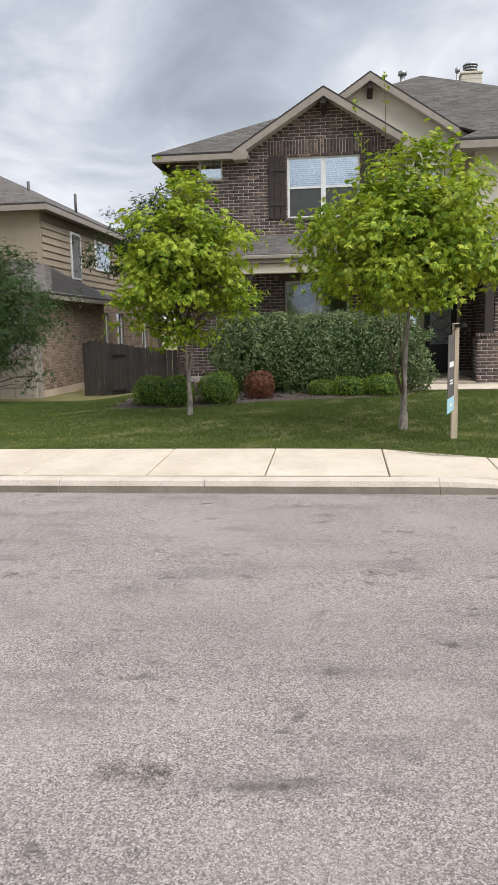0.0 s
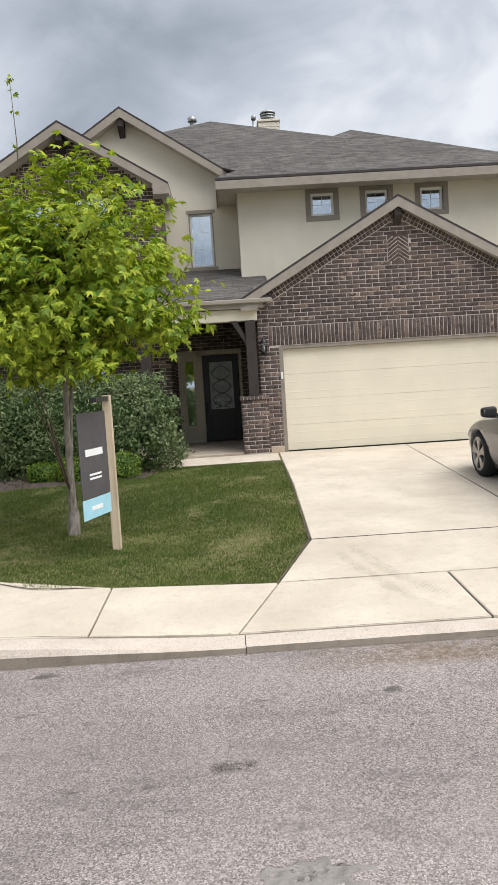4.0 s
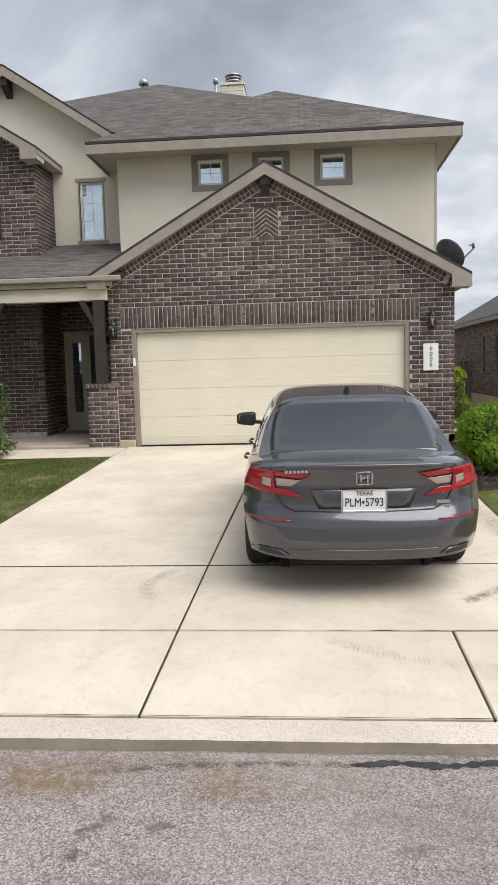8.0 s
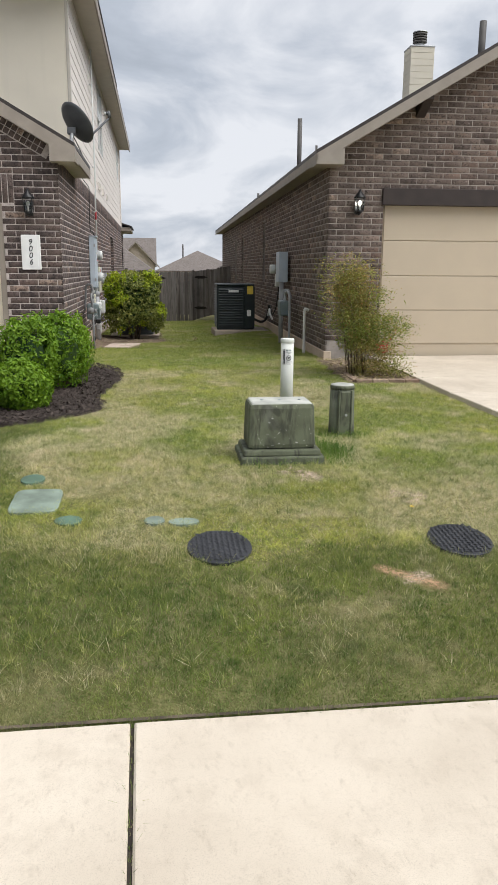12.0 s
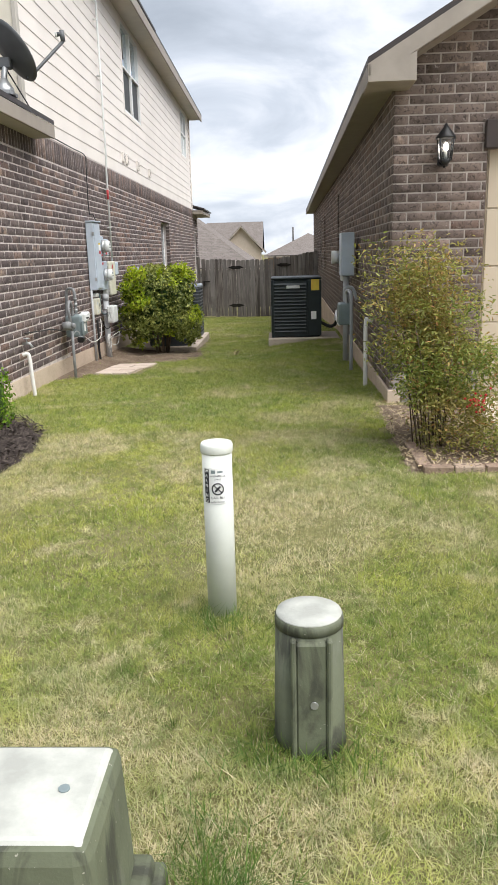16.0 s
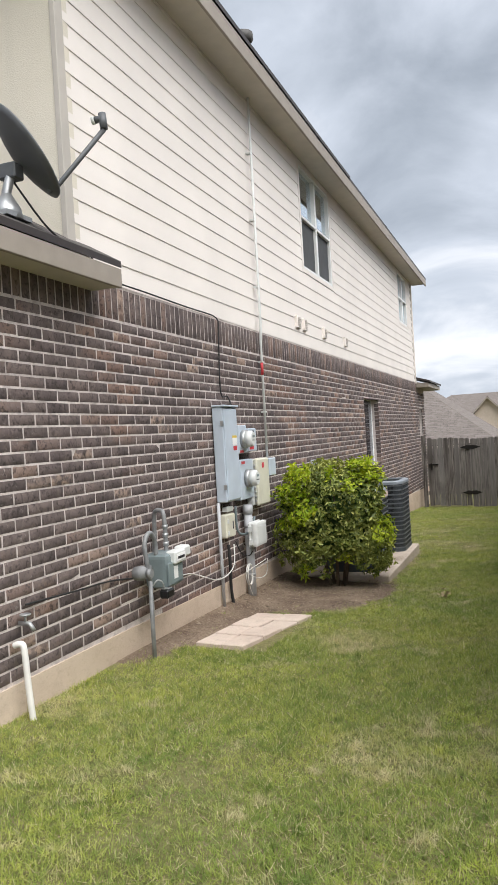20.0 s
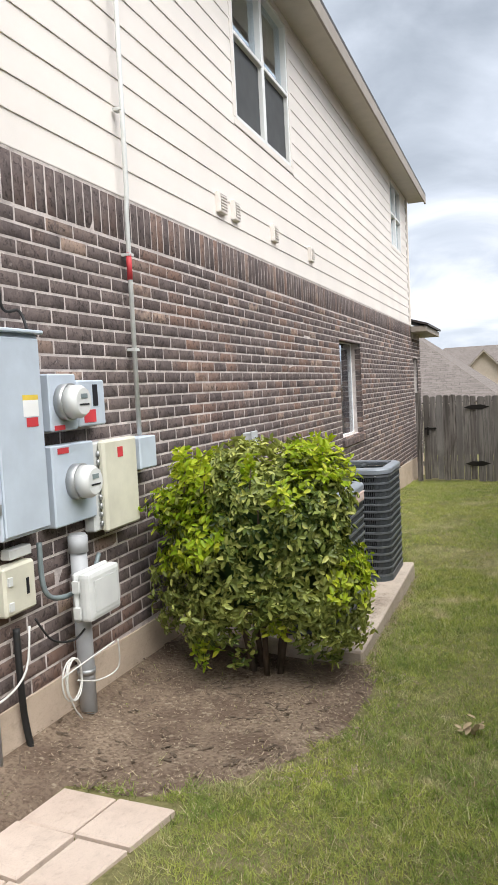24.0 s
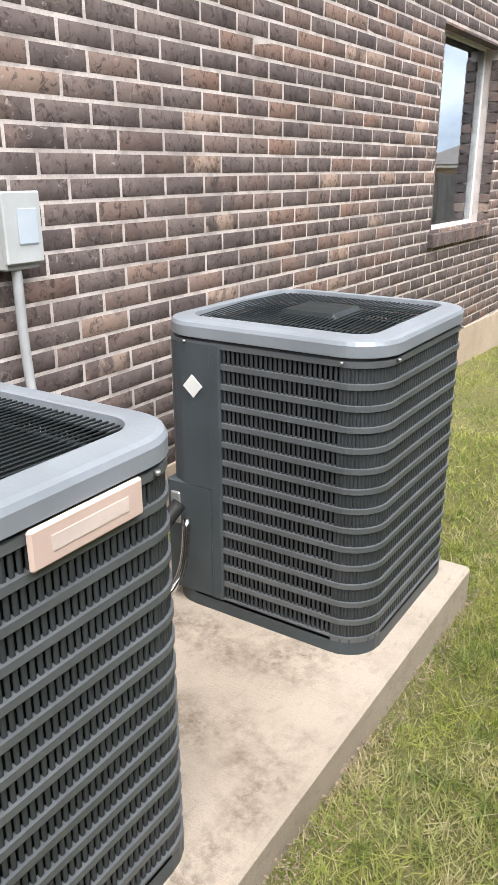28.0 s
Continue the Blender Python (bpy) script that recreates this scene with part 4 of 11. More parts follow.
def house_walls():
    rng = np.random.default_rng(5)
    # garage front with its gable
    door = (4.02, 8.97, -1.0, 2.40)
    rake = lambda v: (max(3.62, 6.5 - (5.06 - v) / 0.575), min(SX, 6.5 + (5.06 - v) / 0.575))
    bm = bmesh.new()
    for a, b, c, d in holed(3.62, SX, -0.4, 3.2, [door]):
        bm_box(bm, a, b, FY, FY + 0.22, c, d)
    bm_prism(bm, [(3.62, FY, 3.2), (SX, FY, 3.2), (SX, FY, 3.21), (6.5, FY, 5.06), (3.62, FY, 3.41)], (0, 0.22, 0))
    wall = solid("wall_garage_front", bm, MORTAR, "dark brown brick garage gable wall with pale mortar", "wall", "structure")
    sold, herr = (3.83, 9.14, 2.40, 2.785), (6.28, 6.72, 3.93, 4.47)
    items = brick_list(0.40, 5.0, spans_with(3.62, SX, [door, sold, herr], rake), rng)
    # one course of headers runs across the gable
    row = [b for b in items if b[2] < 3.67 < b[3] + JOINT]
    items = [b for b in items if b not in row] + [h for b in row for h in ((b[0], (b[0] + b[1] - JOINT) / 2, b[2], b[3]), ((b[0] + b[1] + JOINT) / 2, b[1], b[2], b[3]))]
    near = lambda u, v: 3.6 < u < 9.8 and (v < 2.4 or u > 9.1) and (u > 8.98 or u < 4.0)
    lay_bricks(items + soldier_list(2.41, 2.78, 3.83, 9.14), (0, FY, 0), (1, 0, 0), (0, -1, 0), DARK_BRICK, wall, near, 11)
    # a chevron panel, and a row of headers up both rakes
    for s in (-1, 1):
        rows = []
        for k in range(14):
            low = 3.85 + k * 0.0785
            u0, u1 = max(0.008, (low + 0.066 - 4.47) / 0.6), min(0.255, (low - 3.93) / 0.6)
            if u1 - u0 > 0.05:
                rows.append((u0, u1, low - 4.24, low - 4.24 + 0.017))
        if s < 0:
            part("chevron_backing", boxed(6.292, 6.708, FY - 0.003, FY + 0.02, 3.935, 4.465), DARK_BRICK, wall)
        v, f = brick_arrays(rows, (6.5, FY, 4.24), (s * 0.80, 0, -0.60), (0, -1, 0), rng=rng, proud=0.006, w_dir=(0, 0, 1))
        ob = soup("chevron_joints", v, f, MORTAR, wall)
        ob["kind"] = "stuff"
        ln = 3.6
        d = Vector((s * 0.867, 0, -0.499))
        up = Vector((s * 0.499, 0, 0.867))
        band = [Vector((6.5, FY - 0.006, 5.07)) + d * u + up * w for u, w in ((0.06, -0.262), (3.72, -0.262), (3.72, -0.075), (0.06, -0.075))]
        part("rake_mortar", bm_prism(bmesh.new(), band, (0, 0.02, 0)), MORTAR, wall)
        rows = [(k * 0.0825 + 0.1, k * 0.0825 + 0.170, -0.245 + r * 0.085, -0.172 + r * 0.085) for k in range(int(ln / 0.0825)) for r in (0, 1)]
        v, f = brick_arrays(rows, (6.5, FY, 5.07), d, (0, -1, 0), rng=rng, proud=0.012, w_dir=up)
        ob = soup("rake_bricks", v, f, DARK_BRICK, wall)
        ob["kind"] = "stuff"
    # base strip in front
    solid("foundation_front", bm_box(boxed(3.62, 4.02, FY - 0.012, FY + 0.1, -0.3, 0.40, 0.01), 8.97, SX + 0.012, FY - 0.012, FY + 0.1, -0.3, 0.40, 0.01), FOUNDATION, "pale concrete base strip", "foundation", "structure")
    # long side wall
    win1, winr = (30.0, 31.45, 1.05, 2.45), (37.6, 38.3, 0.75, 2.35)
    ledge = lambda u: 0.38 - 0.021 * max(0.0, u - 20.0)
    side = wall_y("wall_side", SX, FY + 0.22, 38.8, -0.9, 3.09, [win1, winr], MORTAR_SIDE, "long dark brown brick side wall with pale mortar")
    items = [b for b in brick_list(0.0, 2.80, spans_with(FY + 0.0, 38.8, [win1, winr]), rng) if b[2] > ledge(b[0]) - 0.03]
    near = lambda u, v: 24.6 < u < 29.4 and 0.55 < v < 1.85
    lay_bricks(items + soldier_list(2.812, 3.07, FY, 37.3, 0.094), (SX, 0, 0), (0, 1, 0), (1, 0, 0), SIDE_BRICK, side, near, 12, proud=0.0018)
    solid("foundation_side", bm_prism(bmesh.new(), [(SX - 0.1, FY - 0.012, -1.2), (SX - 0.1, 38.8, -1.2), (SX - 0.1, 38.8, 0.0), (SX - 0.1, 20.0, 0.385), (SX - 0.1, FY - 0.012, 0.40)], (0.115, 0, 0)), FOUNDATION, "stained tan concrete foundation strip", "foundation", "structure")
    # brick bay at the front
    big, small, low = (-1.26, 0.58, 4.43, 5.97), (-3.55, -2.93, 5.48, 6.05), (-1.35, 0.30, 1.0, 2.85)
    bay_rake = lambda v: (LX, 1.72) if v < 6.12 else (max(LX, -0.32 - (7.33 - v) / 0.655), min(1.72, -0.32 + (7.33 - v) / 0.655))
    bm = bmesh.new()
    for a, b, c, d in holed(LX, 1.72, -0.6, 6.12, [big, small, low]):
        bm_box(bm, a, b, BY, BY + 0.22, c, d)
    bm_prism(bm, [(-2.2, BY, 6.12), (1.6, BY, 6.12), (-0.32, BY, 7.36)], (0, 0.22, 0))
    bay = solid("wall_bay", bm, MORTAR, "dark brown brick bay wall with pale mortar under a gable", "wall", "structure")
    items = brick_list(0.42, 7.3, spans_with(LX, 1.72, [big, small, low, (-1.75, 1.1, 6.0, 6.36)], bay_rake), rng)
    lay_bricks(items + soldier_list(6.01, 6.35, -1.75, 1.1) + soldier_list(2.86, 3.15, -1.5, 0.45), (0, BY, 0), (1, 0, 0), (0, -1, 0), DARK_BRICK, bay, None, 13)
    bret = wall_y("wall_bay_return", 1.72, BY + 0.22, EY + 0.1, 0.0, 6.2, [], MORTAR, "dark brown brick return wall of the bay", out=1)
    lay_bricks(brick_list(0.34, 6.1, spans_with(BY, EY, []), rng), (1.72, 0, 0), (0, 1, 0), (1, 0, 0), DARK_BRICK, bret, None, 14)
    left = wall_y("wall_left", LX, BY, REAR, -0.8, 6.2, [], MORTAR, "dark brown brick wall", out=-1)
    lay_bricks(brick_list(0.0, 6.1, spans_with(BY, 24.0, []), rng), (LX, 0, 0), (0, 1, 0), (-1, 0, 0), DARK_BRICK, left, None, 15)
    # recessed entry
    unit = (1.78, 3.30, 0.0, 2.52)
    ent = wall_x("wall_entry", EY, 1.72, 3.62, 0.0, 3.6, [unit], MORTAR, "dark brown brick wall round the front door")
    lay_bricks(brick_list(0.40, 3.5, spans_with(1.72, 3.62, [unit]), rng), (0, EY, 0), (1, 0, 0), (0, -1, 0), DARK_BRICK, ent, None, 16)
    eret = wall_y("wall_entry_return", 3.62, FY + 0.22, EY, 0.0, 3.6, [], MORTAR, "dark brown brick return wall beside the entry", out=-1)
    lay_bricks(brick_list(0.40, 3.3, spans_with(FY, EY, []), rng), (3.62, 0, 0), (0, 1, 0), (-1, 0, 0), DARK_BRICK, eret, None, 17)
    # stucco
    tall = (2.30, 2.82, 4.50, 5.74)
    bm = bmesh.new()
    for a, b, c, d in holed(1.4, 3.46, 3.6, 6.4, [tall]):
        bm_box(bm, a, b, EY, EY + 0.2, c, d)
    bm_prism(bm, [(-1.6, EY, 6.4), (3.4, EY, 6.4), (0.87, EY, 8.04)], (0, 0.2, 0))
    solid("wall_stucco_gable", bm, STUCCO, "smooth cream stucco gable wall", "wall", "structure")
    wins = [(5.05, 5.56, 5.31, 5.80), (6.27, 6.78, 5.31, 5.80), (7.50, 8.01, 5.31, 5.80)]
    wall_x("wall_stucco_front", UY, 3.42, SX, 3.0, 6.1, wins, STUCCO, "smooth cream stucco upper wall")
    wall_y("wall_stucco_return", 3.42, UY + 0.2, EY, 3.3, 6.1, [], STUCCO, "smooth cream stucco return wall", out=-1)
    # upper side wall, lap siding over sheathing
    w2, w3 = (26.28, 28.02, 4.28, 5.83), (35.0, 36.3, 4.55, 5.83)
    up = wall_y("wall_upper_side", SX - 0.03, UY + 0.2, REAR, 3.09, 6.1, [w2, w3], SIDING, "cream painted lap siding with fine shadow lines")
    z, k = 3.09, 0
    while z < 5.95:
        h = 0.185
        for a, b in spans_with(20.17, REAR - 0.06, [(p - 0.07, q + 0.07, r - 0.07, s + 0.07) for p, q, r, s in (w2, w3)])(z + h / 2):
            bm = bm_prism(bmesh.new(), [(SX - 0.03, a, z), (SX + 0.002, a, z), (SX + 0.003, a, z + 0.005), (SX - 0.005, a, z + h + 0.004), (SX - 0.03, a, z + h + 0.004)], (0, b - a, 0))
            part("board", bm, SIDING, up)
        z += h
    part("corner_board", boxed(SX - 0.012, SX + 0.034, UY - 0.012, 20.168, 3.05, 6.0, 0.004), GREIGE, up, "greige corner board")
    part("corner_board", boxed(SX - 0.03, SX + 0.03, REAR - 0.06, REAR, 3.05, 6.0, 0.004), SIDING, up)
    wall_x("wall_rear", REAR, LX, SX, -0.9, 6.1, [], MORTAR, "rear brick wall", out=1)
    solid("floor_upper", boxed(LX + 0.1, SX - 0.25, BY + 0.3, REAR - 0.25, 3.25, 3.4), DARK, "upper floor of the house", "floor", "structure")
    # windows
    for a, b, c, d in wins:
        window("window_1", facing(a, UY + 0.02, c, "-y"), b - a, d - c, "small upper window with taupe casing", rows=1, blinds=False, trim=TAUPE, trim_w=0.12, sash=0.05, grid=(2, 2))
    window("window_2", facing(tall[0], EY + 0.02, tall[2], "-y"), tall[1] - tall[0], tall[3] - tall[2], "tall narrow window in taupe casing", rows=1, blinds=False, trim=TAUPE, trim_w=0.085, side_w=0.03, grid=(2, 3))
    window("window_3", facing(big[0], BY + 0.03, big[2], "-y"), big[1] - big[0], big[3] - big[2], "wide double-hung window with white blinds", True, units=2, sash=0.06)
    window("window_4", facing(small[0], BY + 0.03, small[2], "-y"), small[1] - small[0], small[3] - small[2], "small square window in brick", rows=1, blinds=False, grid=(2, 2))
    window("window_5", facing(low[0], BY + 0.03, low[2], "-y"), low[1] - low[0], low[3] - low[2], "dark porch window with a pale frame", units=2, blinds=False, glass=GLASS_CLEAR)
    window("window_6", facing(SX - 0.002, w2[0], w2[2], "+x"), w2[1] - w2[0], w2[3] - w2[2], "paired double-hung upper window with white frame", True, units=2, blinds=False, trim=SIDING, trim_w=0.068, sash=0.04, front=0.0, out=0.008)
    window("window_7", facing(SX - 0.002, w3[0], w3[2], "+x"), w3[1] - w3[0], w3[3] - w3[2], "upper window with white frame", units=2, blinds=False, trim=SIDING, trim_w=0.068, sash=0.04, front=0.0, out=0.008)
    # brick reveals of the side window
    bm = bmesh.new()
    for k in range(int((win1[3] - win1[2]) / COURSE)):
        z = win1[2] + k * COURSE
        bm_box(bm, SX - 0.088, SX + 0.0035, win1[1] - 0.012, win1[1] + 0.005, z, z + COURSE - JOINT, 0.002)
        bm_box(bm, SX - 0.088, SX + 0.0035, win1[0] - 0.005, win1[0] + 0.012, z, z + COURSE - JOINT, 0.002)
    part("reveal_bricks", bm, SIDE_BRICK, side)
    part("head_bricks", boxed(SX - 0.088, SX + 0.003, win1[0], win1[1], win1[3] - 0.012, win1[3] + 0.004), SIDE_BRICK, side)
    w = window("window_8", facing(SX - 0.09, win1[0], win1[2], "+x"), win1[1] - win1[0], win1[3] - win1[2], "tall side window set deep in dark brick", rows=1, blinds=False, sash=0.022, front=0.055)
    bm = bmesh.new()
    for q in range(18):
        u = win1[0] - 0.04 + q * (win1[1] - win1[0] + 0.08) / 18
        bm_box(bm, SX - 0.05, SX + 0.045, u + 0.004, u + 0.08, win1[2] - 0.11, win1[2] - 0.012, 0.004)
    solid("window_sill_brick", bm, SIDE_BRICK, "brick-on-edge window sill", "sill", "structure")
    window("window_9", facing(SX - 0.08, winr[0], winr[2], "+x"), winr[1] - winr[0], winr[3] - winr[2], "narrow side window near the rear corner", blinds=False)
    part("window_sill", boxed(big[0] - 0.06, big[1] + 0.06, BY - 0.03, BY + 0.05, big[2] - 0.07, big[2] - 0.005, 0.008), DARK_BRICK, bay)
    # shutters
    for x0, x1 in ((-1.74, -1.29), (0.61, 0.98)):
        sh = thing("shutter", "dark brown board shutter with cross battens", "shutter", group="shutters beside the wide window")
        for k in range(3):
            w0 = (x1 - x0) / 3
            part("board", boxed(x0 + k * w0 + 0.003, x0 + (k + 1) * w0 - 0.003, BY - 0.04, BY - 0.012, 4.43, 5.98, 0.004), BROWN_WOOD, sh)
        for z in (4.75, 5.6):
            part("batten", boxed(x0 + 0.01, x1 - 0.01, BY - 0.062, BY - 0.041, z, z + 0.11, 0.004), BROWN_WOOD, sh)


house_walls()


def house_roofs():
    e, s = 6.07, 0.56
    xr, xl, yf, yr = SX + 0.4, LX - 0.4, 19.55, REAR + 0.4
    pk, pz = (2.9, 27.8), 10.1
    A, B, C, D = (xl, yf, e), (xr, yf, e), (xr, yr, e), (xl, yr, e)
    P, Q = (pk[0], pk[1], pz), (pk[0], 30.4, pz)
    front = lambda x, y: (x, y, e + (y - yf) * (pz - e) / (pk[1] - yf))
    hip = front(6.53, 23.66)
    # the front plane stops at the valleys of the gables and of the wing
    edge = [front(-2.59, yf), front(-0.32, 22.48), front(-0.14, 22.48), front(0.87, 23.83), front(3.5, 20.30), hip]
    roof_sheet("roof_main", [[A, *edge, P], [(xr, 23.66, e), C, Q, P, hip], [C, D, Q], [D, A, P, Q]], ROOF, "grey asphalt shingle hip roof")
    # wing over the garage side
    px = 6.55
    yw = 19.43
    e += 0.012
    pzr = e + (xr - px) * s
    W1, W2 = (2.96, yw, e), (xr + 0.012, yw, e)
    T1, T2 = (px, yw + 3.65, pzr), (px, 28.0, pzr)
    roof_sheet("roof_wing", [[W1, W2, T1], [W2, (xr + 0.012, 28.0, e), T2, T1], [(2.96, 28.0, e), W1, T1, T2]], ROOF, "grey asphalt shingle hip roof of the garage wing")
    # gables: (x of apex, z of apex, half span, slope, front y, back y)
    for nm, ax, az, half, sl, y0, y1 in (("roof_bay", -0.32, 7.5, 2.27, 0.62, 19.55, 25.5), ("roof_stucco_gable", 0.87, 8.16, 2.62, 0.655, 20.78, 26.0)):
        L, R, T = ax - half, ax + half, az
        zl = az - half * sl
        roof_sheet(nm, [[(L, y0, zl), (ax, y0, T), (ax, y1, T), (L, y1, zl)], [(R, y0, zl), (R, y1, zl), (ax, y1, T), (ax, y0, T)]], ROOF, "grey asphalt shingle gable roof")
    gz, gh, gs = 5.19, 3.5, 0.575
    roof_sheet("roof_garage", [[(6.5 - gh + 0.3, 17.93, gz - (gh - 0.3) * gs), (6.5, 17.93, gz), (6.5, UY, gz), (6.5 - gh + 0.3, UY, gz - (gh - 0.3) * gs)], [(6.5 + gh, 17.93, gz - gh * gs), (6.5 + gh, UY, gz - gh * gs), (6.5, UY, gz), (6.5, 17.93, gz)], [(6.5 + gh, UY, gz - gh * gs), (6.5 + gh, 20.4, gz - gh * gs), (SX, 20.4, gz - (SX - 6.5) * gs), (SX, UY, gz - (SX - 6.5) * gs)]], ROOF, "grey asphalt shingle garage roof")
    roof_sheet("roof_porch", [[(-2.62, 17.95, 3.36), (3.95, 17.95, 3.36), (3.95, EY, 4.42), (-2.62, EY, 4.42)]], ROOF, "grey asphalt shingle porch roof")
    # fascias and soffits
    fas = thing("fascia", "beige painted fascia boards and soffits along the eaves", "trim", kind="structure")
    def board(*a):
        part("fascia_board", boxed(*a, 0.004), FASCIA, fas)
    def under(*a):
        part("soffit", boxed(*a), SOFFIT, fas)
    ez = 6.0
    board(xr - 0.03, xr, yw, yr, ez - 0.16, ez + 0.02)
    board(2.96, xr - 0.03, yw, yw + 0.03, ez - 0.16, ez + 0.02)
    board(2.96, 2.99, yw + 0.03, EY, ez - 0.16, ez + 0.02)
    board(xl, -2.2, yf, yf + 0.03, ez - 0.12, ez + 0.05)
    board(xl, xl + 0.03, yf + 0.03, yr, ez - 0.12, ez + 0.05)
    under(SX, xr - 0.03, yw + 0.03, yr, ez - 0.1, ez - 0.07)
    under(2.99, SX, yw + 0.03, UY, ez - 0.1, ez - 0.07)
    under(2.99, 3.42, UY, EY, ez - 0.1, ez - 0.07)
    under(xl + 0.03, -2.2, yf + 0.03, BY, ez - 0.06, ez - 0.03)
    board(9.97, 10.0, 17.96, 20.4, 2.98, 3.12)
    board(9.972, 10.004, 17.967, 18.36, 2.936, 3.0)
    under(SX, 9.97, 18.13, 20.4, 2.99, 3.02)
    board(-2.62, 3.75, 17.95, 17.98, 3.16, 3.28)
    part("gutter", boxed(-2.64, 3.92, 17.87, 17.95, 3.25, 3.34, 0.015), FASCIA, fas)
    part("porch_beam", boxed(-2.5, 3.62, 18.06, 18.28, 2.93, 3.16, 0.006), GARAGE, fas)
    part("porch_ceiling", boxed(-2.5, 3.6, 18.28, EY, 3.10, 3.13), BROWN_WOOD, fas)
    part("porch_gable_end", bm_prism(bmesh.new(), [(-2.5, 18.0, 3.1), (-2.5, BY, 3.1), (-2.5, BY, 3.95), (-2.5, 18.0, 3.28)], (0.05, 0, 0)), SOFFIT, fas)
    # raked boards on the gables
    for ax, az, half, sl, y0, drop, base in ((-0.32, 7.45, 2.27, 0.62, 19.55, 0.17, 0.45), (0.87, 8.11, 2.62, 0.655, 20.78, 0.17, 0.0), (6.5, 5.14, 3.5, 0.575, 17.93, 0.17, 0.45)):
        for sd in (-1, 1):
            h = half if not (ax == 6.5 and sd < 0) else half - 0.3
            ring = [(ax, y0, az), (ax + sd * h, y0, az - h * sl), (ax + sd * h, y0, az - h * sl - drop), (ax, y0, az - drop - 0.02)]
            part("rake_board", bm_prism(bmesh.new(), ring, (0, 0.035, 0)), FASCIA, fas)
            under_ring = [(ax, y0 + 0.035, az - 0.12), (ax + sd * h, y0 + 0.035, az - h * sl - 0.12), (ax + sd * h, y0 + 0.035, az - h * sl - 0.15), (ax, y0 + 0.035, az - 0.15)]
            part("rake_soffit", bm_prism(bmesh.new(), under_ring, (0, 0.4, 0)), SOFFIT, fas)
            if base:
                xe, zb, b = ax + sd * h, az - h * sl - drop - 0.02, base * 0.75
                ring = [(xe, y0 - 0.004, zb), (xe - sd * b, y0 - 0.004, zb), (xe - sd * b, y0 - 0.004, az - (h - b) * sl - drop + 0.01), (xe, y0 - 0.004, zb + 0.03)]
                part("eave_return", bm_prism(bmesh.new(), ring, (0, 0.039, 0)), FASCIA, fas)
                part("return_soffit", boxed(min(xe, xe - sd * b), max(xe, xe - sd * b), y0 + 0.036, y0 + 0.42, zb, zb + 0.03), SOFFIT, fas)
    for ax, az, y0, y1 in ((-0.32, 7.26, 19.6, BY), (0.87, 7.9, 20.83, EY), (6.5, 4.96, 17.98, FY)):
        part("bracket", bm_prism(bmesh.new(), [(ax - 0.07, y0, az), (ax - 0.07, y1, az), (ax - 0.07, y1, az - 0.34), (ax - 0.07, y0, az - 0.16)], (0.14, 0, 0)), BROWN_WOOD, fas)
    # bay eave at its right side
    board(1.92, 1.95, 19.55, EY, 5.95, 6.09)
    under(1.72, 1.92, 19.6, EY, 5.96, 5.99)
    # little rear porch roof beyond the side wall
    part("rear_eave", boxed(8.8, 10.10, REAR + 0.0, 40.0, 2.93, 3.06, 0.006), FASCIA, fas)
    roof_sheet("roof_rear_porch", [[(8.8, REAR - 0.05, 3.52), (10.15, REAR - 0.05, 3.11), (10.15, 40.0, 3.11), (8.8, 40.0, 3.52)]], ROOF, "grey shingle roof of the rear porch")


house_roofs()


def garage_door(name, x0, x1, y, z0, z1, colour, label, rows=4, cols=8, parent=None):
    door = thing(name, label, "garage door", kind="structure")
    h = (z1 - z0) / rows
    for r in range(rows):
        bm = boxed(x0, x1, y, y + 0.045, z0 + r * h + 0.0015, z0 + (r + 1) * h - 0.0015, 0.004)
        sec = part("panel", bm, colour, door)
        # faint level ribs
        for c in (0.30, 0.70):
            ring = [(x0 + 0.01, y + 0.002, z0 + (r + c) * h - 0.022), (x0 + 0.01, y - 0.0015, z0 + (r + c) * h - 0.008), (x0 + 0.01, y - 0.0015, z0 + (r + c) * h + 0.006), (x0 + 0.01, y + 0.002, z0 + (r + c) * h + 0.014)]
            part("rib", bm_prism(bmesh.new(), ring, (x1 - x0 - 0.02, 0, 0)), colour, sec)
    part("bottom_seal", boxed(x0, x1, y + 0.004, y + 0.04, z0 - 0.02, z0 + 0.003), BLACK, door)
    return door


garage_door("door_garage", 4.10, 8.89, FY + 0.10, 0.288, 2.33, GARAGE, "almond sectional garage door with faint level ribs")
jamb = thing("garage_door_frame", "taupe painted garage door frame", "door frame", kind="structure")
for a in ((4.022, 4.10, FY + 0.01, FY + 0.14, 0.27, 2.40), (8.89, 8.968, FY + 0.01, FY + 0.14, 0.27, 2.40), (4.10, 8.89, FY + 0.01, FY + 0.14, 2.33, 2.398)):
    part("jamb", boxed(*a, 0.004), TAUPE, jamb)


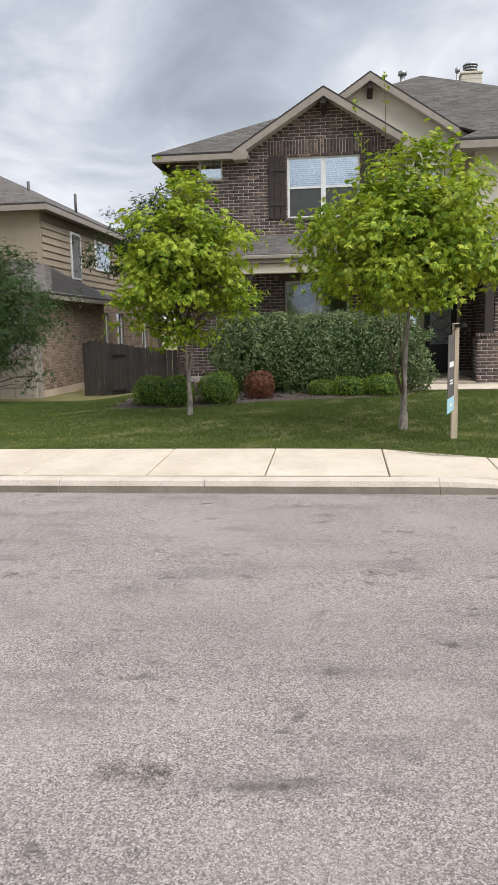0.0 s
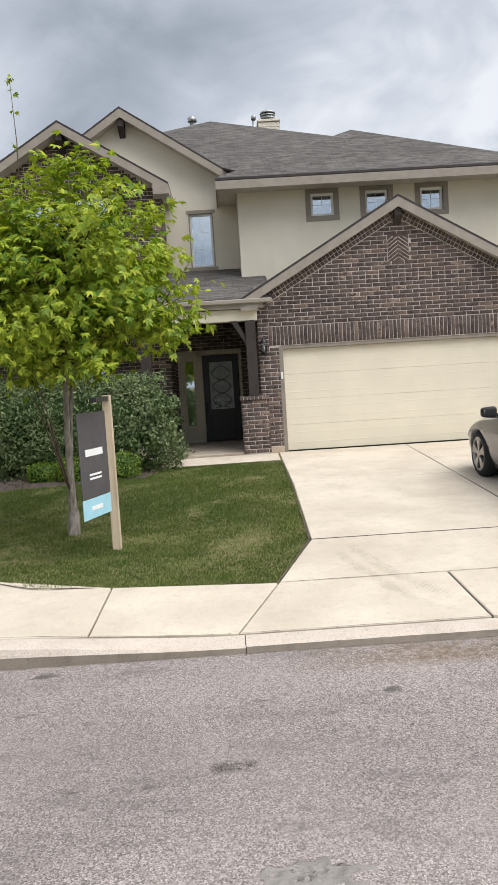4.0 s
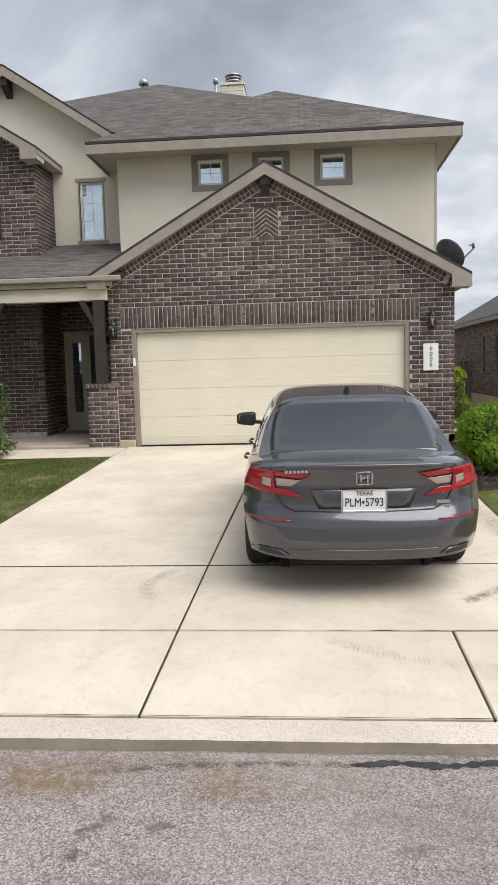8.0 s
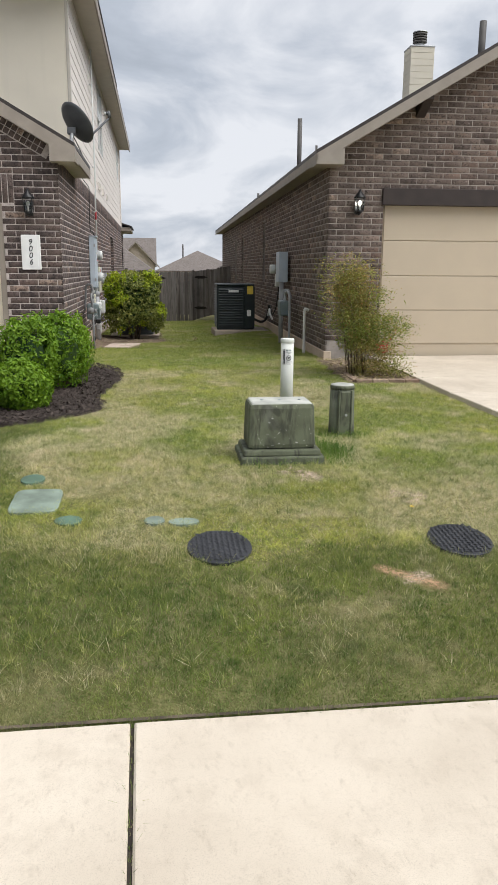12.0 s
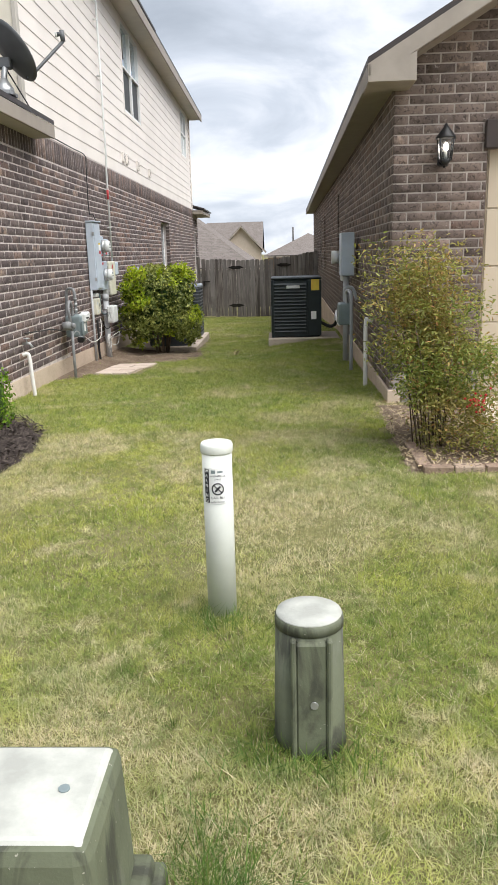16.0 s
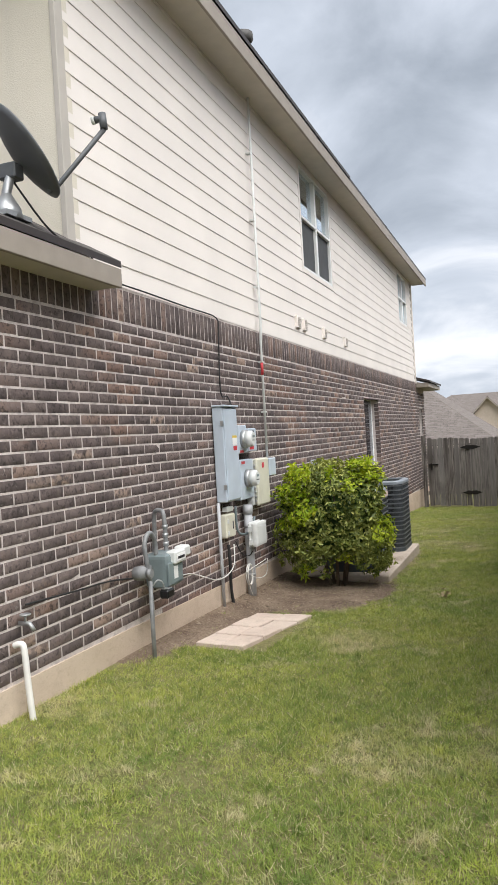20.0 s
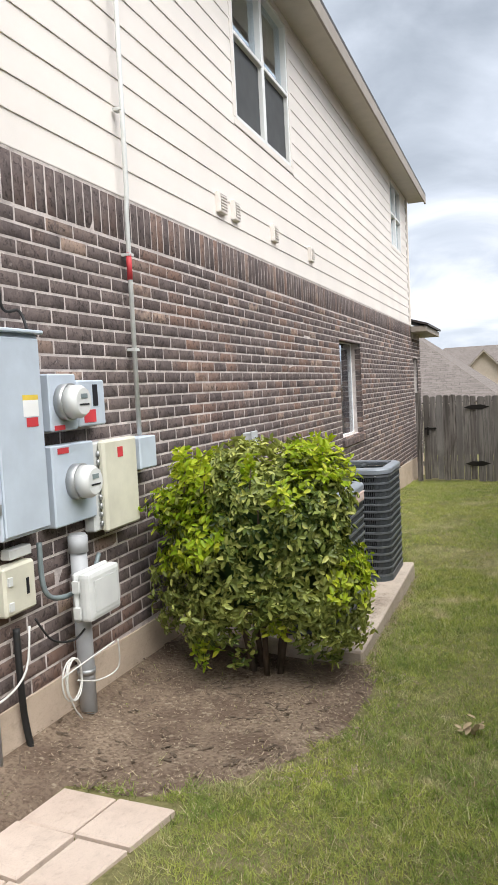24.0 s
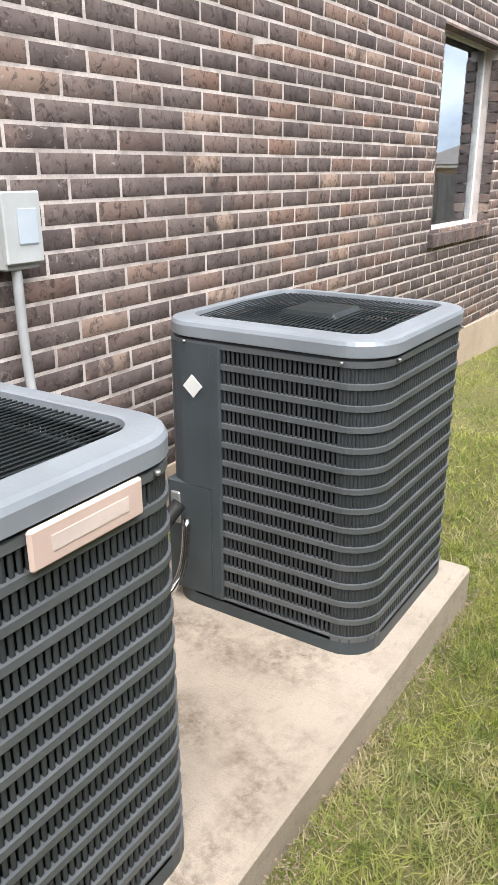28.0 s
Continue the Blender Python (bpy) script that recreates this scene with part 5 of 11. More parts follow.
def front_door():
    unit = thing("door_front", "black front door with oval-scrolled iron glass and almond sidelight", "door", kind="structure")
    y = EY + 0.05
    for a in ((1.78, 1.86, 0.34, 2.52), (2.24, 2.36, 0.34, 2.52), (3.24, 3.30, 0.34, 2.52)):
        part("frame_post", boxed(a[0], a[1], y - 0.04, y + 0.08, a[2], a[3], 0.006), ALMOND, unit)
    part("frame_head", boxed(1.86, 3.24, y - 0.04, y + 0.08, 2.43, 2.52, 0.006), ALMOND, unit)
    part("sidelight_rail", boxed(1.86, 2.24, y - 0.02, y + 0.05, 0.34, 0.75, 0.006), ALMOND, unit)
    part("sidelight_rail", boxed(1.86, 2.24, y - 0.02, y + 0.05, 2.30, 2.43, 0.006), ALMOND, unit)
    for a, b in ((1.86, 1.95), (2.15, 2.24)):
        part("sidelight_stile", boxed(a, b, y - 0.02, y + 0.05, 0.75, 2.30, 0.004), ALMOND, unit)
    part("sidelight_pane", boxed(1.95, 2.15, y, y + 0.01, 0.75, 2.30), GLASS, unit)
    bm = bmesh.new()
    for a in ((2.37, 2.52, 0.36, 2.42), (3.08, 3.23, 0.36, 2.42), (2.52, 3.08, 0.36, 1.12), (2.52, 3.08, 2.25, 2.42)):
        bm_box(bm, a[0], a[1], y, y + 0.05, a[2], a[3], 0.006)
    part("door_leaf", bm, BLACK, unit)
    part("door_pane", boxed(2.52, 3.08, y + 0.02, y + 0.03, 1.12, 2.25), FROST, unit)
    iron = bmesh.new()
    for k in range(3):
        zc = 1.32 + k * 0.32
        for s in (-1, 1):
            bm_tube(iron, [(2.8 + s * 0.22 * math.sin(t * math.pi), y + 0.005, zc - 0.16 + 0.36 * t) for t in np.linspace(0, 1, 9)], 0.008, 5)
            bm_tube(iron, [(2.8 + s * (0.12 + 0.07 * math.cos(t)), y + 0.005, 1.22 + 0.07 * math.sin(t)) for t in np.linspace(0, 5.5, 12)], 0.007, 5)
    part("ironwork", iron, BLACK, unit)
    bm = bmesh.new()
    bm_tube(bm, [(2.43, y - 0.005, 1.0), (2.43, y - 0.06, 1.02), (2.43, y - 0.06, 1.3), (2.43, y - 0.005, 1.32)], 0.012, 8)
    part("door_handle", bm, IRON, unit)
    part("threshold", boxed(1.78, 3.30, y - 0.06, y + 0.1, 0.30, 0.345, 0.006), TAUPE, unit)


FROST = plain("frosted_pane", (0.30, 0.33, 0.33), 0.25, vary=0.15)
IRON = plain("dark_iron", (0.03, 0.028, 0.026), 0.45, 0.8)
front_door()


def porch_posts():
    pier = thing("porch_pier", "dark brick pier with a brick cap beside the entry", "pier")
    part("core", boxed(3.215, 3.735, 17.965, 18.12, 0.2, 1.36), MORTAR, pier)
    part("core", boxed(3.215, 3.61, 18.12, 18.5, 0.2, 1.36), MORTAR, pier)
    rng = np.random.default_rng(8)
    lay_bricks(brick_list(0.30, 1.36, spans_with(3.2, 3.75, []), rng), (0, 17.965, 0), (1, 0, 0), (0, -1, 0), DARK_BRICK, pier, lambda u, v: True, 18)
    lay_bricks(brick_list(0.30, 1.36, spans_with(17.96, 18.5, []), rng), (3.215, 0, 0), (0, 1, 0), (-1, 0, 0), DARK_BRICK, pier, None, 19)
    for k in range(8):
        part("cap_brick", boxed(3.18 + k * 0.0745, 3.18 + k * 0.0745 + 0.064, 17.93, 18.12, 1.362, 1.44, 0.006), DARK_BRICK, pier)
    part("cap_mortar", boxed(3.19, 3.76, 17.937, 18.12, 1.362, 1.432), MORTAR, pier)
    for x in (1.37, 3.47, -2.3):
        post = thing("porch_post", "dark brown timber porch post with diagonal braces", "post", group="porch posts")
        z0 = 1.44 if x > 3 else float(ground_z(x, 18.1)) + 0.06
        part("shaft", boxed(x - 0.10, x + 0.10, 17.99, 18.11 if x > 3 else 18.19, z0, 2.93, 0.006), BROWN_WOOD, post)
        for s in (-1, 1):
            if x > 3 and s > 0:
                continue
            a = [(x + s * 0.10, 18.02, 2.46), (x + s * 0.10, 18.02, 2.62), (x + s * 0.26, 18.02, 2.93), (x + s * 0.38, 18.02, 2.93)]
            part("brace", bm_prism(bmesh.new(), a, (0, 0.09, 0)), BROWN_WOOD, post)


porch_posts()


# ---- the house next door on the right, one storey ----
NB_TRIM = plain("greige_trim_paint", (0.30, 0.265, 0.225), 0.6, vary=0.08)


def neighbour_right():
    NBM = pose(13.6, 18.45, 0.13, 0, 0, -0.9)
    h = thing("neighbour_house", "single-storey brown brick house with a tan garage door", "house", NBM)
    rng = np.random.default_rng(9)
    W, L = 11.0, 22.6
    door = (0.83, 5.75, -0.2, 2.52)
    wins = [(7.5, 8.0, 1.1, 2.55), (13.0, 13.6, 1.0, 2.4), (15.4, 16.0, 1.0, 2.4)]
    bm = bmesh.new()
    for a, b, c, d in holed(0, W, -0.5, 3.1, [door]):
        bm_box(bm, a, b, 0, 0.2, c, d)
    bm_prism(bm, [(0, 0, 3.1), (W, 0, 3.1), (W / 2, 0, 6.3)], (0, 0.2, 0))
    front = part("wall_front", bm, MORTAR_TAN, h)
    rake = lambda v: (0, W) if v < 3.1 else ((v - 3.1) / 0.58, W - (v - 3.1) / 0.58)
    items = [b for b in brick_list(0.36, 6.2, spans_with(0, W, [door], rake), rng) if b[0] < 6.5]
    lay_bricks(items, (0, 0, 0), (1, 0, 0), (0, -1, 0), BROWN_BRICK, front, None, 21)
    bm = bmesh.new()
    for a, b, c, d in holed(0.2, L, -0.9, 3.1, wins):
        bm_box(bm, 0, 0.2, a, b, c, d)
    side = part("wall_side", bm, MORTAR_TAN, h)
    items = brick_list(0.20, 3.08, spans_with(0, L, wins), rng)
    lay_bricks(items, (0, 0, 0), (0, 1, 0), (-1, 0, 0), BROWN_BRICK, side, lambda u, v: u < 2.6 and v < 2.4, 22)
    part("wall_back", boxed(0.2, W, L - 0.2, L, -0.9, 3.1), MORTAR_TAN, h)
    part("wall_far", boxed(W - 0.2, W, 0.2, L - 0.2, -0.9, 3.1), MORTAR_TAN, h)
    part("foundation", boxed(-0.02, 0.1, -0.015, L, -0.9, 0.19, 0.006), FOUNDATION, h)
    for a, b, c, d in wins:
        part("window_pane", boxed(0.1, 0.11, a, b, c, d), GLASS, h)
        part("window_jamb", boxed(0.08, 0.12, a, a + 0.05, c, d), BROWN_WOOD, h)
        part("window_jamb", boxed(0.08, 0.12, b - 0.05, b, c, d), BROWN_WOOD, h)
    e, s, oh = 3.12, 0.58, 0.28
    z0 = e - oh * s + 0.1
    zt = z0 + (W / 2 + oh) * s
    y0, y1 = -0.42, L + 0.4
    roof_sheet("roof", [[(-oh, y0, z0), (W / 2, y0, zt), (W / 2, y1, zt), (-oh, y1, z0)], [(W + oh, y0, z0), (W + oh, y1, z0), (W / 2, y1, zt), (W / 2, y0, zt)]], ROOF, "", parent=h)
    part("fascia", boxed(-oh, -oh + 0.03, y0, y1, z0 - 0.18, z0 - 0.05, 0.004), TAUPE, h)
    part("soffit", boxed(-oh + 0.03, 0.0, y0 + 0.03, y1, z0 - 0.165, z0 - 0.135), TAUPE, h)
    for sd, xe in ((1, -oh), (-1, W + oh)):
        ring = [(xe, y0, z0 - 0.05), (W / 2, y0, zt - 0.05), (W / 2, y0, zt - 0.22), (xe, y0, z0 - 0.19)]
        part("rake_board", bm_prism(bmesh.new(), ring, (0, 0.035, 0)), NB_TRIM, h)
        ring = [(xe, y0 + 0.035, z0 - 0.17), (W / 2, y0 + 0.035, zt - 0.17), (W / 2, y0 + 0.035, zt - 0.2), (xe, y0 + 0.035, z0 - 0.2)]
        part("rake_soffit", bm_prism(bmesh.new(), ring, (0, 0.4, 0)), TAUPE, h)
    part("eave_return", bm_prism(bmesh.new(), [(-oh, y0 - 0.004, z0 - 0.19), (0.12, y0 - 0.004, z0 - 0.19), (0.12, y0 - 0.004, z0 + 0.4 * s - 0.20), (-oh, y0 - 0.004, z0 - 0.15)], (0, 0.039, 0)), NB_TRIM, h)
    part("return_soffit", boxed(-oh, 0.12, y0 + 0.036, 0, z0 - 0.19, z0 - 0.165), TAUPE, h)
    for x in (1.25, 3.0):
        part("bracket", bm_prism(bmesh.new(), [(x, -0.38, 3.2 + x * s), (x, 0, 3.2 + x * s), (x, 0, 2.86 + x * s), (x, -0.38, 3.04 + x * s)], (0.13, 0, 0)), BROWN_WOOD, h)
    part("door_header", boxed(0.80, 5.8, -0.05, 0.06, 2.36, 2.60, 0.008), BROWN_WOOD, h)
    gd = part("garage_door", boxed(0.86, 5.72, 0.1, 0.14, -0.2, 2.4), GARAGE2, h)
    for r in range(4):
        part("panel", boxed(0.87, 5.71, 0.085, 0.10, 0.30 + r * 0.52, 0.30 + (r + 1) * 0.52 - 0.012, 0.005), GARAGE2, gd)
    ch = part("chimney", boxed(4.62, 5.28, 11.35, 11.97, 5.0, 7.62), STUCCO, h)
    z = 5.6
    while z < 7.5:
        part("board", boxed(4.605, 5.295, 11.335, 11.985, z, z + 0.165, 0.006), STUCCO, ch)
        z += 0.17
    part("chimney_cap", boxed(4.59, 5.31, 11.32, 12.0, 7.62, 7.66, 0.008), GALV, ch)
    part("flue", tube([(4.95, 11.66, 7.66), (4.95, 11.66, 7.82)], 0.13, 16), GALV, ch)
    for q in range(4):
        part("flue_ring", tube([(4.95, 11.66, 7.80 + q * 0.065), (4.95, 11.66, 7.84 + q * 0.065)], 0.20, 16), DARKPIPE, ch)
    part("flue_cap", tube([(4.95, 11.66, 8.06), (4.95, 11.66, 8.09), (4.95, 11.66, 8.12)], [0.21, 0.20, 0.08], 16), GALV, ch)
    part("vent_pipe", tube([(0.7, 6.9, 3.0), (0.7, 6.9, 4.8)], 0.055, 10), DARKPIPE, h)
    part("vent_pipe", tube([(1.5, 9.0, 3.6), (1.5, 9.0, 4.55)], 0.03, 8), DARKPIPE, h)
    part("vent_pipe", tube([(0.8, 16.0, 3.2), (0.8, 16.0, 4.0)], 0.04, 8), DARKPIPE, h)
    part("vent_pipe", tube([(4.0, 4.6, 5.2), (4.0, 4.6, 6.3)], 0.07, 10), DARKPIPE, h)
    return h


GALV = plain("galvanised_metal", (0.42, 0.43, 0.43), 0.45, 0.7, vary=0.15)
DARKPIPE = plain("dark_vent_pipe", (0.09, 0.085, 0.08), 0.6)
neighbour_right()


# ---- the house on the left, two storeys ----
def neighbour_left():
    h = thing("neighbour_house", "two-storey tan house with brick below and lap siding above", "house")
    rng = np.random.default_rng(10)
    X1, X2 = -7.95, -8.25
    w1 = part("wall_lower", boxed(-16, X1, 19.7, 25.4, -0.8, 2.75), MORTAR_TAN, h)
    lay_bricks(brick_list(0.1, 2.7, spans_with(19.7, 25.4, []), rng), (X1, 0, 0), (0, 1, 0), (1, 0, 0), TAN_BRICK, w1, None, 31)
    part("foundation", boxed(-15.9, X1 + 0.02, 19.68, 25.42, -0.8, 0.09), FOUNDATION, h)
    st = part("stone_pier", boxed(-11.5, X1 - 0.02, 19.36, 19.7, -0.5, 1.08), MORTAR_TAN, h)
    for r in range(4):
        x = X1 - 0.02
        while x > -10:
            w = 0.35 + 0.3 * rng.random()
            bm = boxed(x - w + 0.01, x, 19.27, 19.35, -0.1 + r * 0.3, 0.19 + r * 0.3, 0.015)
            part("stone", bm, LIMESTONE, st)
            x -= w
    wins = [(26.2, 26.9), (27.9, 28.8), (31.5, 32.4)]
    bm = bmesh.new()
    for a, b, c, d in holed(25.4, 34.5, -0.8, 3.0, [(p, q, 0.9, 2.35) for p, q in wins]):
        bm_box(bm, X2 - 0.2, X2, a, b, c, d)
    w2 = part("wall_rear_lower", bm, MORTAR_TAN, h)
    lay_bricks(brick_list(0.1, 3.0, spans_with(25.4, 34.5, [(p, q, 0.9, 2.35) for p, q in wins]), rng), (X2, 0, 0), (0, 1, 0), (1, 0, 0), TAN_BRICK, w2, None, 32)
    for p, q in wins:
        part("window_pane", boxed(X2 - 0.1, X2 - 0.09, p, q, 0.9, 2.35), GLASS, h)
        part("window_jamb", boxed(X2 - 0.12, X2 - 0.08, p, p + 0.06, 0.9, 2.35), WHITE, h)
        part("window_jamb", boxed(X2 - 0.12, X2 - 0.08, q - 0.06, q, 0.9, 2.35), WHITE, h)
    up = part("wall_upper", boxed(-16, X2 - 0.02, 20.9, 34.5, 2.7, 5.2), TAN_SIDING, h)
    z = 2.75
    while z < 5.1:
        part("board", bm_prism(bmesh.new(), [(X2 - 0.03, 20.95, z), (X2 + 0.025, 20.95, z), (X2 - 0.012, 20.95, z + 0.215)], (0, 13.5, 0)), TAN_SIDING, up)
        z += 0.205
    for p, q, c, d in ((23.2, 24.1, 3.3, 4.75), (25.6, 27.2, 3.75, 4.75)):
        part("window_frame", boxed(X2, X2 + 0.05, p, q, c, d, 0.006), WHITE, h)
        part("window_pane", boxed(X2 + 0.04, X2 + 0.055, p + 0.07, q - 0.07, c + 0.07, d - 0.07), GLASS, h)
        part("window_blind", boxed(X2 + 0.048, X2 + 0.052, p + 0.07, q - 0.07, (c + d) / 2, d - 0.07), BLIND, h)
    e = 5.2
    xr = X2 + 0.35
    xm = -12.5
    zt = e + (xr - xm) * 0.5
    roof_sheet("roof", [[(xr, 20.5, e), (xr, 35, e), (xm, 31, zt), (xm, 24.7, zt)], [(-17, 20.5, e), (xr, 20.5, e), (xm, 24.7, zt)], [(-17, 35, e), (-17, 20.5, e), (xm, 24.7, zt), (xm, 31, zt)]], ROOF_MID, "", parent=h)
    part("fascia", boxed(xr - 0.03, xr, 20.5, 35, e - 0.2, e - 0.05, 0.004), FASCIA, h)
    part("fascia", boxed(-17, xr - 0.03, 20.5, 20.53, e - 0.2, e - 0.05, 0.004), FASCIA, h)
    part("soffit", boxed(-17, xr - 0.03, 20.53, 35, e - 0.16, e - 0.13), FASCIA, h)
    xe = X1 + 0.35
    roof_sheet("skirt_roof", [[(xe, 19.35, 2.72), (xe, 25.8, 2.72), (X2, 25.8, 3.1), (X2, 21.0, 3.6), (-9.0, 20.9, 3.75)], [(-16, 19.35, 2.72), (xe, 19.35, 2.72), (-9.0, 20.9, 3.75), (-16, 20.9, 3.75)]], ROOF_MID, "", parent=h)
    part("fascia", boxed(xe - 0.03, xe, 19.35, 25.8, 2.54, 2.66, 0.004), FASCIA, h)
    part("soffit", boxed(X1, xe - 0.03, 19.4, 25.8, 2.55, 2.58), FASCIA, h)
    for x, y in ((-10.0, 24.5), (-9.3, 27.0)):
        part("vent_pipe", tube([(x, y, e + 0.5), (x, y, e + 1.35)], 0.05, 8), DARKPIPE, h)
    return h


LIMESTONE = concrete_mat("limestone", (0.42, 0.37, 0.30), (0.52, 0.46, 0.38), (0.33, 0.28, 0.22), 2.0)
neighbour_left()


# ---- fences ----
FENCE = wood_mat("weathered_cedar", (0.050, 0.042, 0.037), (0.245, 0.222, 0.20), (0.20, 0.19, 0.182))
FENCE_DARK = wood_mat("dark_cedar", (0.034, 0.029, 0.026), (0.075, 0.063, 0.056), (0.05, 0.044, 0.040))


def board_run(parent, a, b, low, high, material, rng, wide=0.14, face=-1):
    """Dog-eared fence boards from a to b; low and high give the heights at both ends."""
    a, b = Vector(a), Vector(b)
    n = max(1, int((b - a).length / wide))
    d = (b - a) / n
    u = d.normalized()
    out = Vector((u.y, -u.x)) * 0.018
    for k in range(n):
        t = (k + 0.5) / n
        z0 = low[0] + (low[1] - low[0]) * t + rng.normal(0, 0.012)
        z1 = high[0] + (high[1] - high[0]) * t + rng.normal(0, 0.014)
        p, q = a + d * k + u * 0.003, a + d * (k + 1) - u * (0.003 + 0.006 * rng.random())
        e = u * 0.025
        off = out * rng.normal(0, 0.12)
        pts = [(p, z0), (q, z0), (q, z1 - 0.03), (q - e, z1), (p + e, z1), (p, z1 - 0.03)]
        ring = [(v.x + off.x, v.y + off.y, z) for v, z in pts]
        part("board", bm_prism(bmesh.new(), ring, (out.x, out.y, 0)), material, parent)


def build_fences():
    rng = np.random.default_rng(12)
    y = 36.8
    f = thing("fence", "weathered grey cedar board fence beside the house", "fence")
    board_run(f, (10.02, y), (11.16, y), (-0.40, -0.42), (1.47, 1.45), FENCE, rng)
    part("post", boxed(9.86, 9.97, y - 0.03, y + 0.08, -0.5, 1.55, 0.006), FENCE, f)
    part("rail", boxed(9.98, 11.16, y + 0.02, y + 0.06, 0.9, 1.0), FENCE, f)
    part("rail", boxed(9.98, 11.16, y + 0.02, y + 0.06, -0.1, 0.0), FENCE, f)
    g = thing("fence_gate", "weathered cedar gate with black strap hinges", "gate")
    board_run(g, (11.18, y - 0.03), (12.42, y - 0.03), (-0.47, -0.46), (1.43, 1.41), FENCE, rng)
    for z in (-0.06, 1.18):
        hg = bmesh.new()
        for s in (-1, 1):
            bm_prism(hg, [(11.17, y - 0.06, z - 0.05), (11.17 + s * 0.1, y - 0.06, z - 0.055), (11.17 + s * 0.27, y - 0.06, z), (11.17 + s * 0.1, y - 0.06, z + 0.055), (11.17, y - 0.06, z + 0.05)], (0, 0.01, 0))
        part("hinge", hg, IRON, g)
        part("rail", boxed(11.2, 12.4, y + 0.0, y + 0.04, z - 0.04, z + 0.05), FENCE, g)
    part("latch", bm_box(boxed(10.04, 10.3, y - 0.06, y - 0.03, 0.72, 0.76), 10.10, 10.14, y - 0.07, y - 0.03, 0.6, 0.78), IRON, f)
    f2 = thing("fence", "weathered grey cedar fence running to the house next door", "fence")
    board_run(f2, (12.46, 37.1), (13.85, 36.2), (-0.42, -0.05), (1.43, 1.66), FENCE, rng)
    part("post", boxed(12.42, 12.52, 37.12, 37.22, -0.5, 1.5, 0.006), FENCE, f2)
    for z in (0.05, 1.22):
        hg = bmesh.new()
        for s in (-1, 1):
            bm_prism(hg, [(12.75, 36.86, z - 0.05), (12.75 + s * 0.1, 36.86 - s * 0.06, z - 0.055), (12.75 + s * 0.27, 36.86 - s * 0.17, z), (12.75 + s * 0.1, 36.86 - s * 0.06, z + 0.055), (12.75, 36.86, z + 0.05)], (0, 0.012, 0))
        part("hinge", hg, IRON, f2)
    fl = thing("fence", "dark stained board fence with a gate between the houses", "fence")
    board_run(fl, (-6.78, 20.0), (-4.28, 20.05), (-0.35, -0.35), (1.42, 1.10), FENCE_DARK, rng)
    part("post", boxed(-6.9, -6.79, 19.97, 20.08, -0.4, 1.36, 0.006), FENCE_DARK, fl)
    for z in (0.05, 1.0):
        part("hinge", boxed(-6.1, -5.7, 19.965, 19.98, z - 0.03, z + 0.03), IRON, fl)
    # boundary boards behind the gate
    fb = thing("fence", "grey board fence at the end of the back yard", "fence")
    board_run(fb, (-8, 46.0), (30, 46.0), (-0.9, -0.9), (0.9, 0.9), FENCE, rng, 0.6)


build_fences()


FAR_WALL = plain("pale_tan_far_wall", (0.46, 0.385, 0.32), 0.9, vary=0.06)


